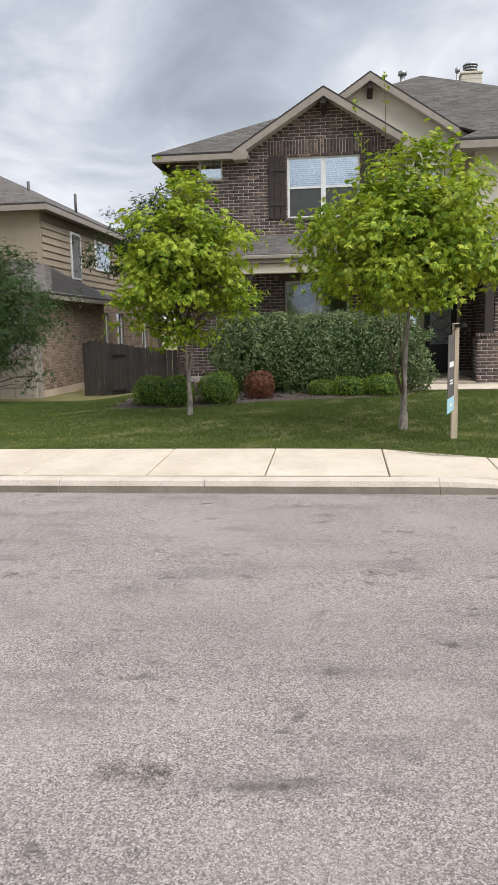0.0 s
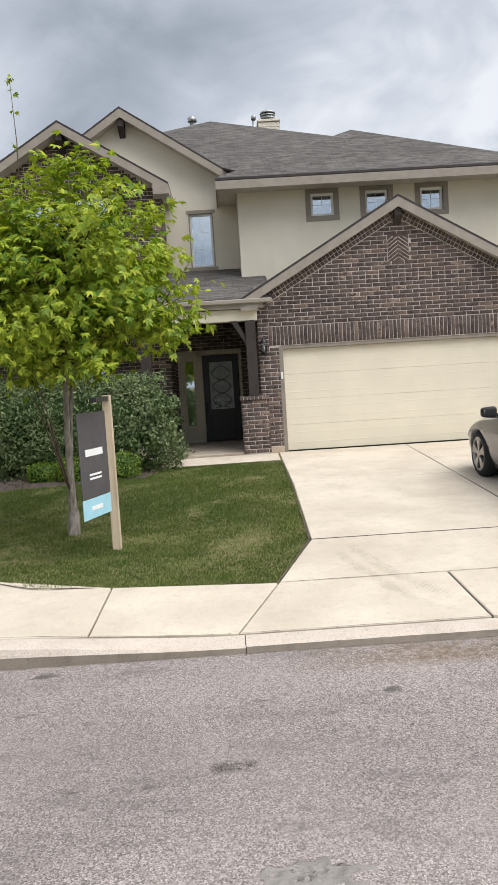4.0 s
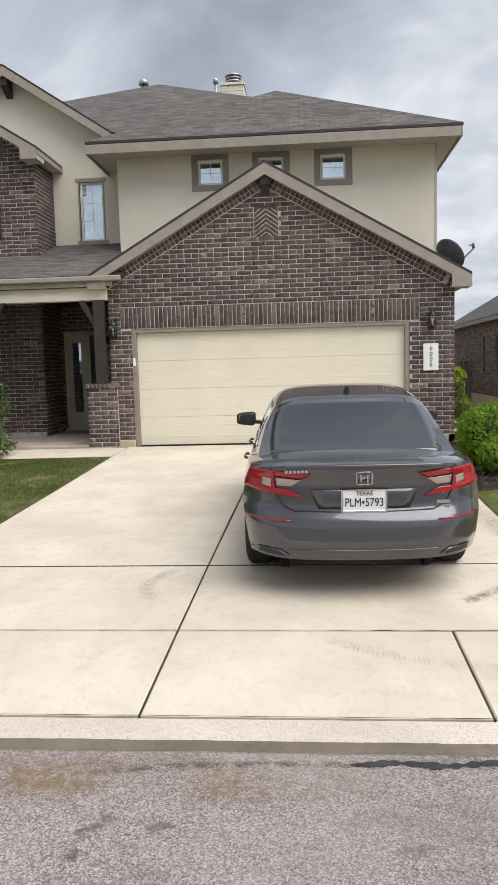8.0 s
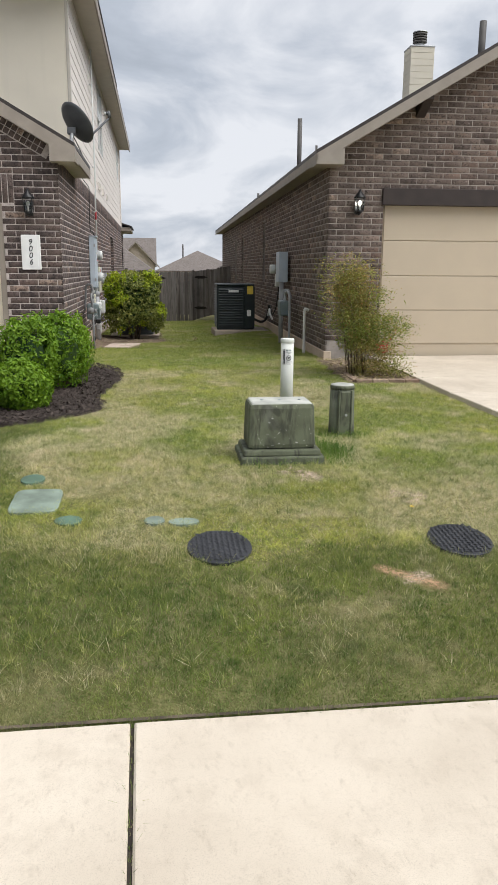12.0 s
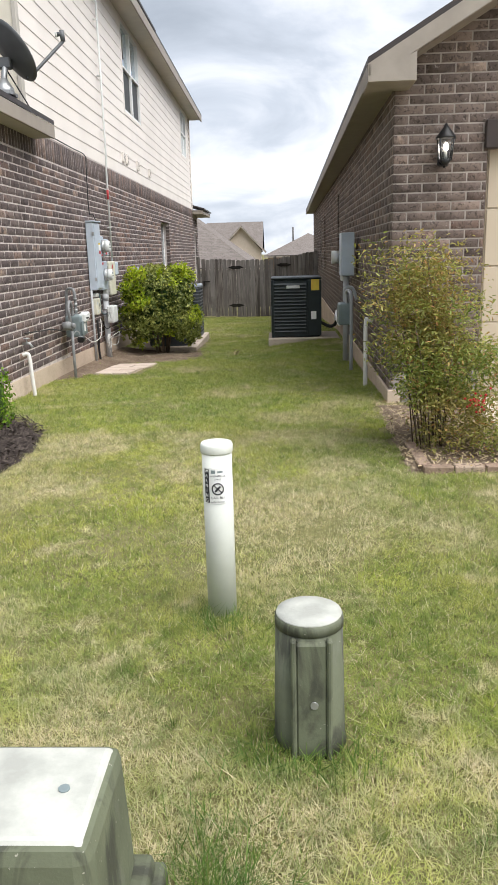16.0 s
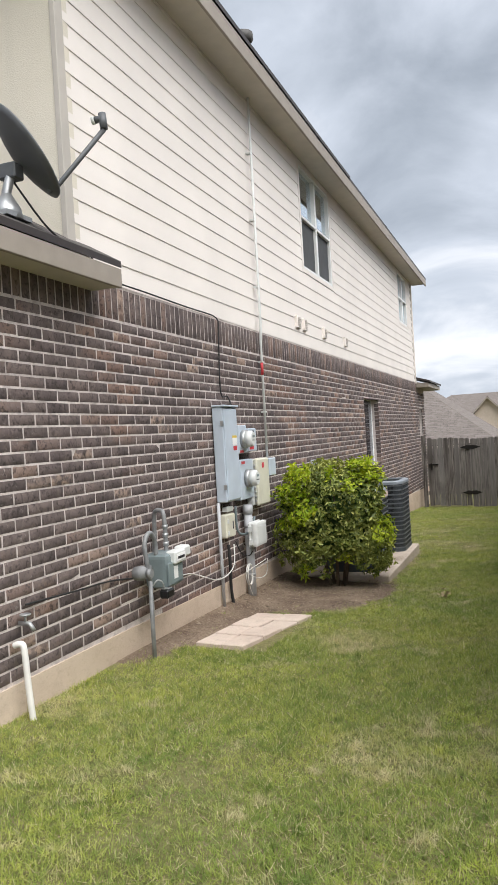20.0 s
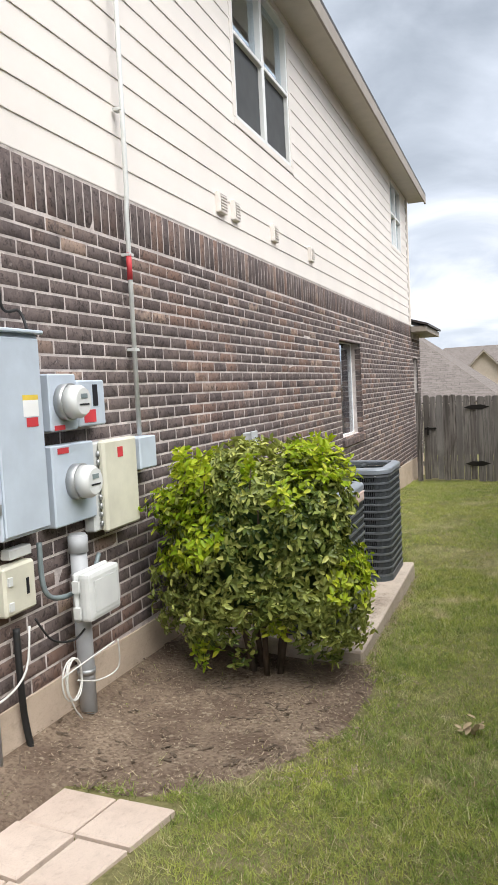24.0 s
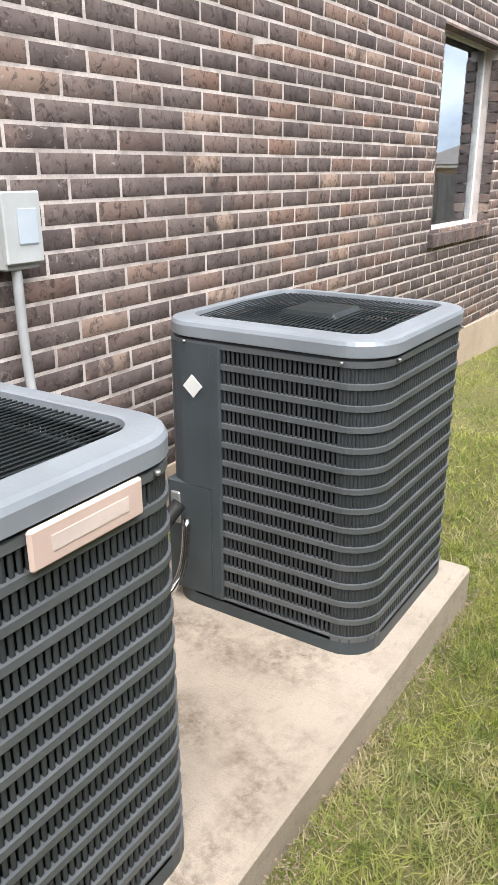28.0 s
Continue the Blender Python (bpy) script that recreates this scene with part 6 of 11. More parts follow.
def far_house(x0, x1, y0, y1, z0, ze, zt, wall, label, gable=None, straight=False):
    h = thing("distant_house", label, "house")
    part("wall", boxed(x0, x1, y0, y1, z0, ze), wall, h)
    o = 0.5
    xm, ym = (x0 + x1) / 2, (y0 + y1) / 2
    r = min(x1 - x0, y1 - y0) / 2
    if x1 - x0 > y1 - y0:
        P, Q = (x0 + r, ym, zt), (x1 + o if straight else x1 - r, ym, zt)
        planes = [[(x0 - o, y0 - o, ze), (x1 + o, y0 - o, ze), Q, P], [(x1 + o, y0 - o, ze), (x1 + o, y1 + o, ze), Q], [(x1 + o, y1 + o, ze), (x0 - o, y1 + o, ze), P, Q], [(x0 - o, y1 + o, ze), (x0 - o, y0 - o, ze), P]]
    else:
        P, Q = (xm, y0 + r, zt), (xm, y1 - r, zt)
        planes = [[(x0 - o, y0 - o, ze), (x1 + o, y0 - o, ze), P], [(x1 + o, y0 - o, ze), (x1 + o, y1 + o, ze), Q, P], [(x1 + o, y1 + o, ze), (x0 - o, y1 + o, ze), Q], [(x0 - o, y1 + o, ze), (x0 - o, y0 - o, ze), P, Q]]
    roof_sheet("roof", planes, ROOF_FAR, "", parent=h)
    if straight:
        part("gable_end", bm_prism(bmesh.new(), [(x1 - 0.2, y0, ze - 0.3), (x1 - 0.2, y1, ze - 0.3), (x1 - 0.2, ym, zt - 0.3)], (0.2, 0, 0)), wall, h)
    part("fascia", boxed(x0 - o, x1 + o, y0 - o, y0 - o + 0.1, ze - 0.25, ze - 0.09), FASCIA, h)
    if gable:
        a, b, zg = gable
        part("gable_wall", bm_prism(bmesh.new(), [(a, y0 - 0.6, z0), (b, y0 - 0.6, z0), (b, y0 - 0.6, ze), ((a + b) / 2, y0 - 0.6, zg), (a, y0 - 0.6, ze)], (0, 3, 0)), FAR_WALL, h)
        roof_sheet("gable_roof", [[(a - 0.5, y0 - 1.0, ze - 0.2), ((a + b) / 2, y0 - 1.0, zg + 0.15), ((a + b) / 2, y0 + 6, zg + 0.15), (a - 0.5, y0 + 6, ze - 0.2)], [(b + 0.5, y0 - 1.0, ze - 0.2), (b + 0.5, y0 + 6, ze - 0.2), ((a + b) / 2, y0 + 6, zg + 0.15), ((a + b) / 2, y0 - 1.0, zg + 0.15)]], ROOF_FAR, "", parent=h)
        for s in (-1, 1):
            xe = (a + b) / 2 + s * ((b - a) / 2 + 0.5)
            part("rake_board", bm_prism(bmesh.new(), [((a + b) / 2, y0 - 1.05, zg + 0.12), (xe, y0 - 1.05, ze - 0.22), (xe, y0 - 1.05, ze - 0.40), ((a + b) / 2, y0 - 1.05, zg - 0.06)], (0, 0.05, 0)), FASCIA, h)
    part("vent_pipe", tube([(xm - 2, ym - 1, zt - 2), (xm - 2, ym - 1, zt + 0.8)], 0.1, 8), DARKPIPE, h)
    return h


far_house(0.0, 10.6, 92, 102, -4, 1.9, 4.9, FAR_WALL, "distant tan house with a broad grey roof and a front gable", (6.9, 10.9, 4.2), True)
far_house(11.4, 22, 108, 120, -4, 1.2, 3.9, TAN_BRICK, "distant house with a low hipped roof")
far_house(18.5, 29, 80, 92, -3, 1.8, 4.4, TAN_BRICK, "distant house with a grey hipped roof")
far_house(3.2, 11.0, 50, 62, -2.5, 0.95, 4.25, STUCCO, "house behind the back fence with a brown shingle roof")
far_house(-7.8, -5.6, 46, 56, -1.5, 2.4, 4.0, STUCCO, "pale house seen in the gap between the houses")


# ---- the parked saloon car ----
def paint_mat():
    m = Nodes("grey_metallic_paint", 0.26, 0.5)
    c = m.mix(m.ramp(m.noise(900, 1), (0.45, 0.0), (0.6, 1.0)), (0.056, 0.056, 0.064), (0.100, 0.099, 0.112))
    m.colour(c)
    m.b.inputs["Coat Weight"].default_value = 0.9
    m.b.inputs["Coat Roughness"].default_value = 0.035
    return m.mat


CAR_PAINT = paint_mat()
CAR_GLASS = Nodes("tinted_car_glass", 0.03, 0.0, 1.0).colour((0.028, 0.034, 0.037)).mat
CHROME = Nodes("chrome", 0.12, 1.0).colour((0.72, 0.72, 0.74)).mat
RUBBER = plain("tyre_rubber", (0.018, 0.018, 0.019), 0.85, vary=0.25, bump=0.3)
RED_LENS = Nodes("red_lamp_lens", 0.1, 0.0, 0.6).colour((0.30, 0.008, 0.018)).mat
CLEAR_LENS = Nodes("clear_lamp_lens", 0.10, 0.45, 0.7).colour((0.42, 0.36, 0.34)).mat
DARK_CHROME = Nodes("smoked_chrome", 0.25, 1.0).colour((0.20, 0.20, 0.21)).mat
ALLOY = plain("grey_alloy", (0.38, 0.36, 0.35), 0.35, 0.75, vary=0.08)
TRIM_BLACK = plain("black_plastic_trim", (0.02, 0.02, 0.021), 0.5, vary=0.2)
PLATE_WHITE = plain("plate_white", (0.75, 0.75, 0.74), 0.4, vary=0.03)
INK = plain("black_ink", (0.015, 0.015, 0.02), 0.5, vary=0.1)

LEN, HALF = 4.88, 0.93


def body_at(a, b, c, off=0.0):
    """A point of the car's lower body: a across (-1..1), b along (-1 rear..1 nose), c up (-1..1)."""
    y0 = LEN * (b + 1) / 2
    deck = np.interp(y0, [0, 0.12, 0.35, 0.8, 1.3, 3.2, 3.75, 4.3, 4.7, 4.88], [1.035, 1.06, 1.05, 1.03, 0.985, 0.97, 0.97, 0.90, 0.78, 0.66])
    sill = np.interp(y0, [0, 0.3, 0.7, 1.4, 4.2, 4.88], [0.325, 0.30, 0.24, 0.19, 0.19, 0.24])
    aa = abs(a)
    z = sill + (deck - sill) * (c + 1) / 2
    z -= (0.05 * aa ** 5 + 0.015 * aa ** 2) * max(0, c) ** 3
    rear = np.interp(z, [0.2, 0.33, 0.45, 0.58, 0.63, 0.66, 0.72, 0.90, 0.97, 1.03, 1.07], [0.12, 0.03, 0.0, 0.012, 0.025, 0.075, 0.10, 0.09, 0.045, 0.03, 0.12])
    rear += 0.10 * aa ** 2 + 0.24 * aa ** 7
    nose = LEN - np.interp(z, [0.2, 0.4, 0.6, 0.8, 1.0], [0.08, 0.0, 0.02, 0.12, 0.4]) - 0.14 * aa ** 2 - 0.36 * aa ** 6
    y = rear + (nose - rear) * (b + 1) / 2
    w = np.interp(z, [0.18, 0.27, 0.42, 0.62, 0.74, 0.86, 0.96, 1.04], [0.82, 0.862, 0.898, 0.925, 0.932, 0.905, 0.865, 0.81])
    w *= np.interp(y, [0, 0.4, 1.0, 2.4, 3.9, 4.5, 4.88], [0.925, 0.968, 1.0, 0.985, 1.0, 0.97, 0.9])
    # a crease along the flanks
    p = Vector((a * w, y, z))
    if off:
        p += off * Vector((a * (1 if aa > 0.97 else 0.15), -1 if b < -0.97 else (1 if b > 0.97 else 0), 0)).normalized()
    return p


def cabin_at(a, b, c, off=0.0):
    """A point of the cabin: c from the belt line (0) to the roof (1)."""
    aa = abs(a)
    y0, y1 = 0.52 + 0.98 * c ** 0.92, 3.80 - 1.05 * c ** 0.9
    y0 += 0.10 * aa ** 2 * (1 - c * 0.5)
    y1 -= 0.16 * aa ** 2
    y = y0 + (y1 - y0) * (b + 1) / 2
    base = np.interp(y, [0.5, 1.3, 3.8], [0.99, 0.90, 0.89])
    top = 1.432 - (0.083 if y < 2.3 else 0.115) * ((y - 2.3) / 1.2) ** 2
    z = base + (top - base) * c - (0.012 * aa ** 2 + 0.06 * aa ** 7) * c ** 2
    w = np.interp(y, [0.5, 1.3, 2.2, 3.8], [0.77, 0.845, 0.86, 0.80]) - 0.205 * c ** 1.5
    p = Vector((a * w, y, z))
    if off:
        p += off * Vector((a if aa > 0.97 else 0, -0.75 if b < -0.97 else (0.75 if b > 0.97 else 0), 0.5)).normalized()
    return p


def cube_shell(f, na, nb, nc, lo_c=-1.0, skip_bottom=False):
    bm = bmesh.new()
    A, B, C = np.linspace(-1, 1, na + 1), np.linspace(-1, 1, nb + 1), np.linspace(lo_c, 1, nc + 1)

    def sheet(rows):
        vs = [[bm.verts.new(p) for p in r] for r in rows]
        for r, s in zip(vs, vs[1:]):
            for k in range(len(r) - 1):
                bm.faces.new((r[k], r[k + 1], s[k + 1], s[k])).smooth = True

    for b in (-1, 1):
        sheet([[f(a, b, c) for a in A] for c in C])
    for a in (-1, 1):
        sheet([[f(a, b, c) for b in B] for c in C])
    sheet([[f(a, b, 1) for a in A] for b in B])
    if not skip_bottom:
        sheet([[f(a, b, lo_c) for a in A] for b in B])
    bmesh.ops.remove_doubles(bm, verts=bm.verts, dist=0.0005)
    bmesh.ops.recalc_face_normals(bm, faces=bm.faces)
    for e in bm.edges:
        if len(e.link_faces) == 2 and e.calc_face_angle(0) > radians(48):
            e.smooth = False
    return bm


def patch(f, fixed, value, u, v, nu=10, nv=6, off=0.005):
    """A panel that lies on a shell. fixed: which of a, b is held; u: the ends along the other one, at the low and the high v; v: c from..to."""
    bm = bmesh.new()
    rows = []
    for j in range(nv + 1):
        t = j / nv
        c = v[0] + (v[1] - v[0]) * t
        u0, u1 = u[0] + (u[2] - u[0]) * t, u[1] + (u[3] - u[1]) * t
        row = []
        for i in range(nu + 1):
            q = u0 + (u1 - u0) * i / nu
            row.append(bm.verts.new(f(q, value, c, off) if fixed == "b" else f(value, q, c, off)))
        rows.append(row)
    for r, s in zip(rows, rows[1:]):
        for k in range(nu):
            bm.faces.new((r[k], r[k + 1], s[k + 1], s[k])).smooth = True
    bmesh.ops.recalc_face_normals(bm, faces=bm.faces)
    bmesh.ops.solidify(bm, geom=bm.faces[:], thickness=0.004)
    return bm


def quad_patch(f, corners, side, nu=8, nv=5, off=0.01):
    """A panel on the tail between four (a, c) corners: low inner, low outer, high outer, high inner."""
    bm, rows = bmesh.new(), []
    p = [Vector(q) for q in corners]
    for j in range(nv + 1):
        t = j / nv
        l, r = p[0].lerp(p[3], t), p[1].lerp(p[2], t)
        rows.append([bm.verts.new(f(side * l.lerp(r, i / nu).x, -1, l.lerp(r, i / nu).y, off)) for i in range(nu + 1)])
    for r, q in zip(rows, rows[1:]):
        for k in range(nu):
            bm.faces.new((r[k], r[k + 1], q[k + 1], q[k])).smooth = True
    bmesh.ops.recalc_face_normals(bm, faces=bm.faces)
    bmesh.ops.solidify(bm, geom=bm.faces[:], thickness=0.004)
    return bm


def text_mesh(words, size, m, depth=0.002):
    cu = bpy.data.curves.new("letters", "FONT")
    cu.body, cu.size, cu.extrude, cu.align_x, cu.align_y = words, size, depth, "CENTER", "CENTER"
    ob = bpy.data.objects.new("letters", cu)
    scene.collection.objects.link(ob)
    bpy.context.view_layer.update()
    me = bpy.data.meshes.new_from_object(ob.evaluated_get(bpy.context.evaluated_depsgraph_get()))
    bpy.data.objects.remove(ob)
    bm = bmesh.new()
    bm.from_mesh(me)
    bmesh.ops.transform(bm, matrix=m, verts=bm.verts)
    bpy.data.meshes.remove(me)
    return bm


def cut_by(bm, cutters):
    """bm with the closed meshes in cutters taken away."""
    a = bpy.data.objects.new("solid", mesh_of("solid", bm, CAR_PAINT))
    scene.collection.objects.link(a)
    tools = []
    for k, c in enumerate(cutters):
        o = bpy.data.objects.new("tool", mesh_of("tool", c, CAR_PAINT))
        scene.collection.objects.link(o)
        tools.append(o)
        mod = a.modifiers.new("cut", "BOOLEAN")
        mod.operation, mod.object, mod.solver = "DIFFERENCE", o, "EXACT"
    bpy.context.view_layer.update()
    me = bpy.data.meshes.new_from_object(a.evaluated_get(bpy.context.evaluated_depsgraph_get()))
    out = bmesh.new()
    out.from_mesh(me)
    for o in (a, *tools):
        bpy.data.objects.remove(o)
    return out


def build_wheel(parent, x, y, s):
    w = part("wheel", tube([(x - s * 0.03, y, 0.335), (x - s * 0.2, y, 0.335)], 0.22, 24), TRIM_BLACK, parent)
    bm = bmesh.new()
    prof = [(0.0, 0.245), (0.012, 0.262), (0.002, 0.30), (-0.02, 0.328), (-0.05, 0.337), (-0.17, 0.337), (-0.20, 0.325), (-0.22, 0.30), (-0.21, 0.25)]
    n = 40
    rings = [[bm.verts.new((x + s * d, y + r * math.cos(2 * math.pi * k / n), 0.337 + r * math.sin(2 * math.pi * k / n))) for k in range(n)] for d, r in prof]
    for p, q in zip(rings, rings[1:]):
        for k in range(n):
            bm.faces.new((p[k], p[(k + 1) % n], q[(k + 1) % n], q[k])).smooth = True
    bmesh.ops.recalc_face_normals(bm, faces=bm.faces)
    part("tyre", bm, RUBBER, w)
    bm = bmesh.new()
    prof = [(0.004, 0.247), (0.010, 0.238), (-0.01, 0.226), (-0.10, 0.215)]
    rings = [[bm.verts.new((x + s * d, y + r * math.cos(2 * math.pi * k / n), 0.337 + r * math.sin(2 * math.pi * k / n))) for k in range(n)] for d, r in prof]
    for p, q in zip(rings, rings[1:]):
        for k in range(n):
            bm.faces.new((p[k], p[(k + 1) % n], q[(k + 1) % n], q[k])).smooth = True
    for k in range(5):
        for d in (-0.17, 0.17):
            t = 2 * math.pi * k / 5 + 0.3
            o0, o1 = t + d * 0.35, t + d
            pts = []
            for r, o, wd in ((0.05, o0, 0.022), (0.23, o1, 0.030)):
                cy, cz = math.cos(o), math.sin(o)
                pts.append(((y + r * cy - wd * cz, 0.337 + r * cz + wd * cy), (y + r * cy + wd * cz, 0.337 + r * cz - wd * cy)))
            ring = [(x + s * 0.0, *pts[0][0]), (x + s * 0.004, *pts[1][0]), (x + s * 0.004, *pts[1][1]), (x + s * 0.0, *pts[0][1])]
            bm_prism(bm, ring, (-s * 0.03, 0, 0))
    part("rim", bm, ALLOY, w)
    part("hub_cap", tube([(x - s * 0.02, y, 0.337), (x + s * 0.004, y, 0.337)], 0.055, 20), ALLOY, w)


def build_car():
    y0 = 10.05
    z0, z1 = float(ground_z(7.5, 10.95)) + 0.012, float(ground_z(7.5, 13.8)) + 0.012
    tilt = math.degrees(math.atan2(z1 - z0, 2.85))
    at = pose(7.575, y0, z0 - math.tan(radians(tilt)) * 1.07 + 0.003, tilt, 0, 1.5)
    car = thing("car", "dark grey metallic saloon car with red tail lamps and tinted glass", "car", at)
    bm = cube_shell(body_at, 20, 60, 18)
    arches = []
    for y in (1.07, 3.90):
        for s in (-1, 1):
            arches.append(tube([(s * 0.62, y, 0.337), (s * 1.2, y, 0.337)], 0.375, 40))
    body = part("body", cut_by(bm, arches), CAR_PAINT, car)
    for y in (1.07, 3.90):
        for s in (-1, 1):
            part("wheel_housing", tube([(s * 0.56, y, 0.337), (s * 0.625, y, 0.337)], 0.38, 32), TRIM_BLACK, car)
            build_wheel(car, s * 0.908, y, s)
    part("cabin", cube_shell(lambda a, b, c, off=0.0: cabin_at(a, b, c, off), 20, 40, 12, 0.0, True), CAR_PAINT, car)
    part("rear_window", patch(cabin_at, "b", -1, (-0.88, 0.88, -0.955, 0.955), (0.14, 0.955), 18, 12), CAR_GLASS, car)
    part("windscreen", patch(cabin_at, "b", 1, (-0.90, 0.90, -0.84, 0.84), (0.08, 0.92), 14, 8), CAR_GLASS, car)
    for s in (-1, 1):
        for u in ((-0.13, 0.36, -0.10, 0.33), (-0.66, -0.16, -0.50, -0.13), (0.39, 0.82, 0.36, 0.50)):
            part("side_window", patch(cabin_at, "a", s, u, (0.22, 0.90), 10, 6), CAR_GLASS, car)
        line = [cabin_at(s, b, 0.20, 0.006) for b in np.linspace(-0.70, 0.86, 20)]
        part("window_trim", tube(line, 0.006, 6), DARK_CHROME, car)
        line = [cabin_at(s, -0.70 + 0.17 * t, 0.20 + 0.72 * t, 0.005) for t in np.linspace(0, 1, 8)]
        part("pillar_trim", tube(line, 0.006, 6), CHROME, car)
        # mirrors and handles
        mb = bm_box(bmesh.new(), -0.105, 0.105, -0.05, 0.07, -0.078, 0.078, 0.045, 4)
        for v in mb.verts:
            v.co.z *= 1.0 - 0.25 * max(0.0, s * v.co.x) / 0.105
            v.co = Euler((0, 0, s * 0.22)).to_matrix() @ v.co + Vector((s * 1.02, 3.17, 1.01))
        for f in mb.faces:
            f.smooth = True
        mir = part("mirror", mb, TRIM_BLACK, car)
        part("mirror_glass", bm_prism(bmesh.new(), [(s * 0.94, 3.112, 0.96), (s * 1.09, 3.135, 0.97), (s * 1.095, 3.135, 1.05), (s * 0.94, 3.112, 1.06)], (0, 0.012, 0)), CHROME, mir)
        part("mirror_arm", tube([(s * 0.82, 3.2, 0.96), (s * 0.985, 3.19, 0.98)], 0.022, 8), TRIM_BLACK, mir)
        for b in (-0.36, 0.02):
            y = LEN * (b + 1) / 2
            part("door_handle", tube(smooth_path([(s * 0.91, y - 0.11, 0.855), (s * 0.94, y - 0.09, 0.86), (s * 0.94, y + 0.09, 0.86), (s * 0.91, y + 0.11, 0.855)], 4), 0.013, 8), CAR_PAINT, car)
        for b, c0, c1 in ((-0.13, -0.8, 0.9), (0.36, -0.8, 0.9)):
            part("door_gap", tube([body_at(s, b + 0.04 * (1 - t) * (b < -0.4), c0 + (c1 - c0) * t, 0.001) for t in np.linspace(0, 1, 10)], 0.0025, 4), TRIM_BLACK, car)
        part("sill_trim", tube([body_at(s, b, -0.9, 0.006) for b in np.linspace(-0.38, 0.42, 20)], 0.013, 6), DARK_CHROME, car)
        # lamps
        lamp = part("tail_lamp", quad_patch(body_at, ((0.735, 0.33), (0.999, 0.43), (0.999, 0.97), (0.81, 0.89)), s, 8, 8, 0.012), RED_LENS, car)
        part("tail_lamp_side", patch(body_at, "a", s, (-1.0, -0.955, -1.0, -0.90), (0.50, 0.96), 6, 6, 0.008), RED_LENS, lamp)
        part("tail_lamp_upper", quad_patch(body_at, ((0.545, 0.67), (0.80, 0.755), (0.81, 0.885), (0.472, 0.78)), s, 8, 4, 0.011), RED_LENS, lamp)
        part("tail_lamp_lower", quad_patch(body_at, ((0.496, 0.275), (0.74, 0.335), (0.76, 0.47), (0.64, 0.45)), s, 8, 4, 0.011), RED_LENS, lamp)
        part("reversing_lamp", quad_patch(body_at, ((0.62, 0.52), (0.742, 0.53), (0.775, 0.715), (0.545, 0.655)), s, 8, 4, 0.010), CLEAR_LENS, lamp, "pale clear lens")
        part("indicator_lens", quad_patch(body_at, ((0.79, 0.49), (0.865, 0.54), (0.885, 0.71), (0.805, 0.675)), s, 8, 4, 0.016), CLEAR_LENS, lamp, "pale clear lens")
        part("reflector", patch(body_at, "b", -1, (s * 0.62, s * 0.98, s * 0.62, s * 0.98), (-0.19, -0.157), 8, 2, 0.004), RED_LENS, car)
        part("exhaust_surround", patch(body_at, "b", -1, (s * 0.66, s * 0.94, s * 0.74, s * 0.93), (-0.93, -0.80), 6, 3, 0.010), DARK_CHROME, car)
        part("exhaust_opening", patch(body_at, "b", -1, (s * 0.705, s * 0.92, s * 0.76, s * 0.91), (-0.915, -0.815), 6, 3, 0.016), TRIM_BLACK, car)
    part("bumper_strip", tube([body_at(a, -1, -0.78, 0.003) for a in np.linspace(-0.66, 0.66, 30)], 0.006, 6), CAR_PAINT, car)
    # boot lid lines
    knots = [(-0.86, 0.98), (-0.80, 0.80), (-0.745, 0.35), (-0.67, 0.10), (-0.58, 0.0), (0.0, -0.03), (0.58, 0.0), (0.67, 0.10), (0.745, 0.35), (0.80, 0.80), (0.86, 0.98)]
    gap = [body_at(a0 + (a1 - a0) * t, -1, c0 + (c1 - c0) * t, 0.003) for (a0, c0), (a1, c1) in zip(knots, knots[1:]) for t in np.linspace(0, 0.9, 10)]
    part("boot_gap", tube(gap, 0.0055, 4), TRIM_BLACK, car)
    part("boot_spoiler", tube([body_at(a, -1, 0.97, 0.012) for a in np.linspace(-0.75, 0.75, 24)], 0.014, 6), CAR_PAINT, car)
    part("plate_recess", patch(body_at, "b", -1, (-0.38, 0.38, -0.46, 0.46), (0.05, 0.45), 10, 3, 0.003), CAR_PAINT, car)
    # badge as a plain frame, and lettering as bars
    p = body_at(0, -1, 0.70, 0.0)
    bm = bmesh.new()
    for x0, x1, za, zb in ((-0.062, -0.05, -0.038, 0.038), (0.05, 0.062, -0.038, 0.038), (-0.05, 0.05, -0.048, -0.038), (-0.05, 0.05, 0.038, 0.048), (-0.03, -0.018, -0.03, 0.03), (0.018, 0.03, -0.03, 0.03)):
        bm_box(bm, x0, x1, p.y - 0.032, p.y - 0.004, p.z + za, p.z + zb, 0.003)
    part("badge", bm, CHROME, car, "chrome badge shape")
    p = body_at(-0.68, -1, 0.88, 0.0)
    bm = bmesh.new()
    for k in range(6):
        q = body_at(-0.70 + k * 0.035, -1, 0.86, 0.0)
        bm_box(bm, q.x - 0.011, q.x + 0.011, q.y - 0.012, q.y + 0.01, q.z - 0.011, q.z + 0.011)
    part("model_lettering", bm, CHROME, car)
    p = body_at(0.66, -1, 0.13, 0.0)
    part("model_lettering", bm_box(boxed(p.x - 0.05, p.x + 0.05, p.y - 0.012, p.y - 0.003, p.z - 0.012, p.z + 0.014), p.x - 0.055, p.x + 0.06, p.y - 0.012, p.y - 0.003, p.z - 0.032, p.z - 0.022), CHROME, car)
    # number plate
    pc = Vector((0.0, body_at(0, -1, 0.26).y - 0.016, 0.755))
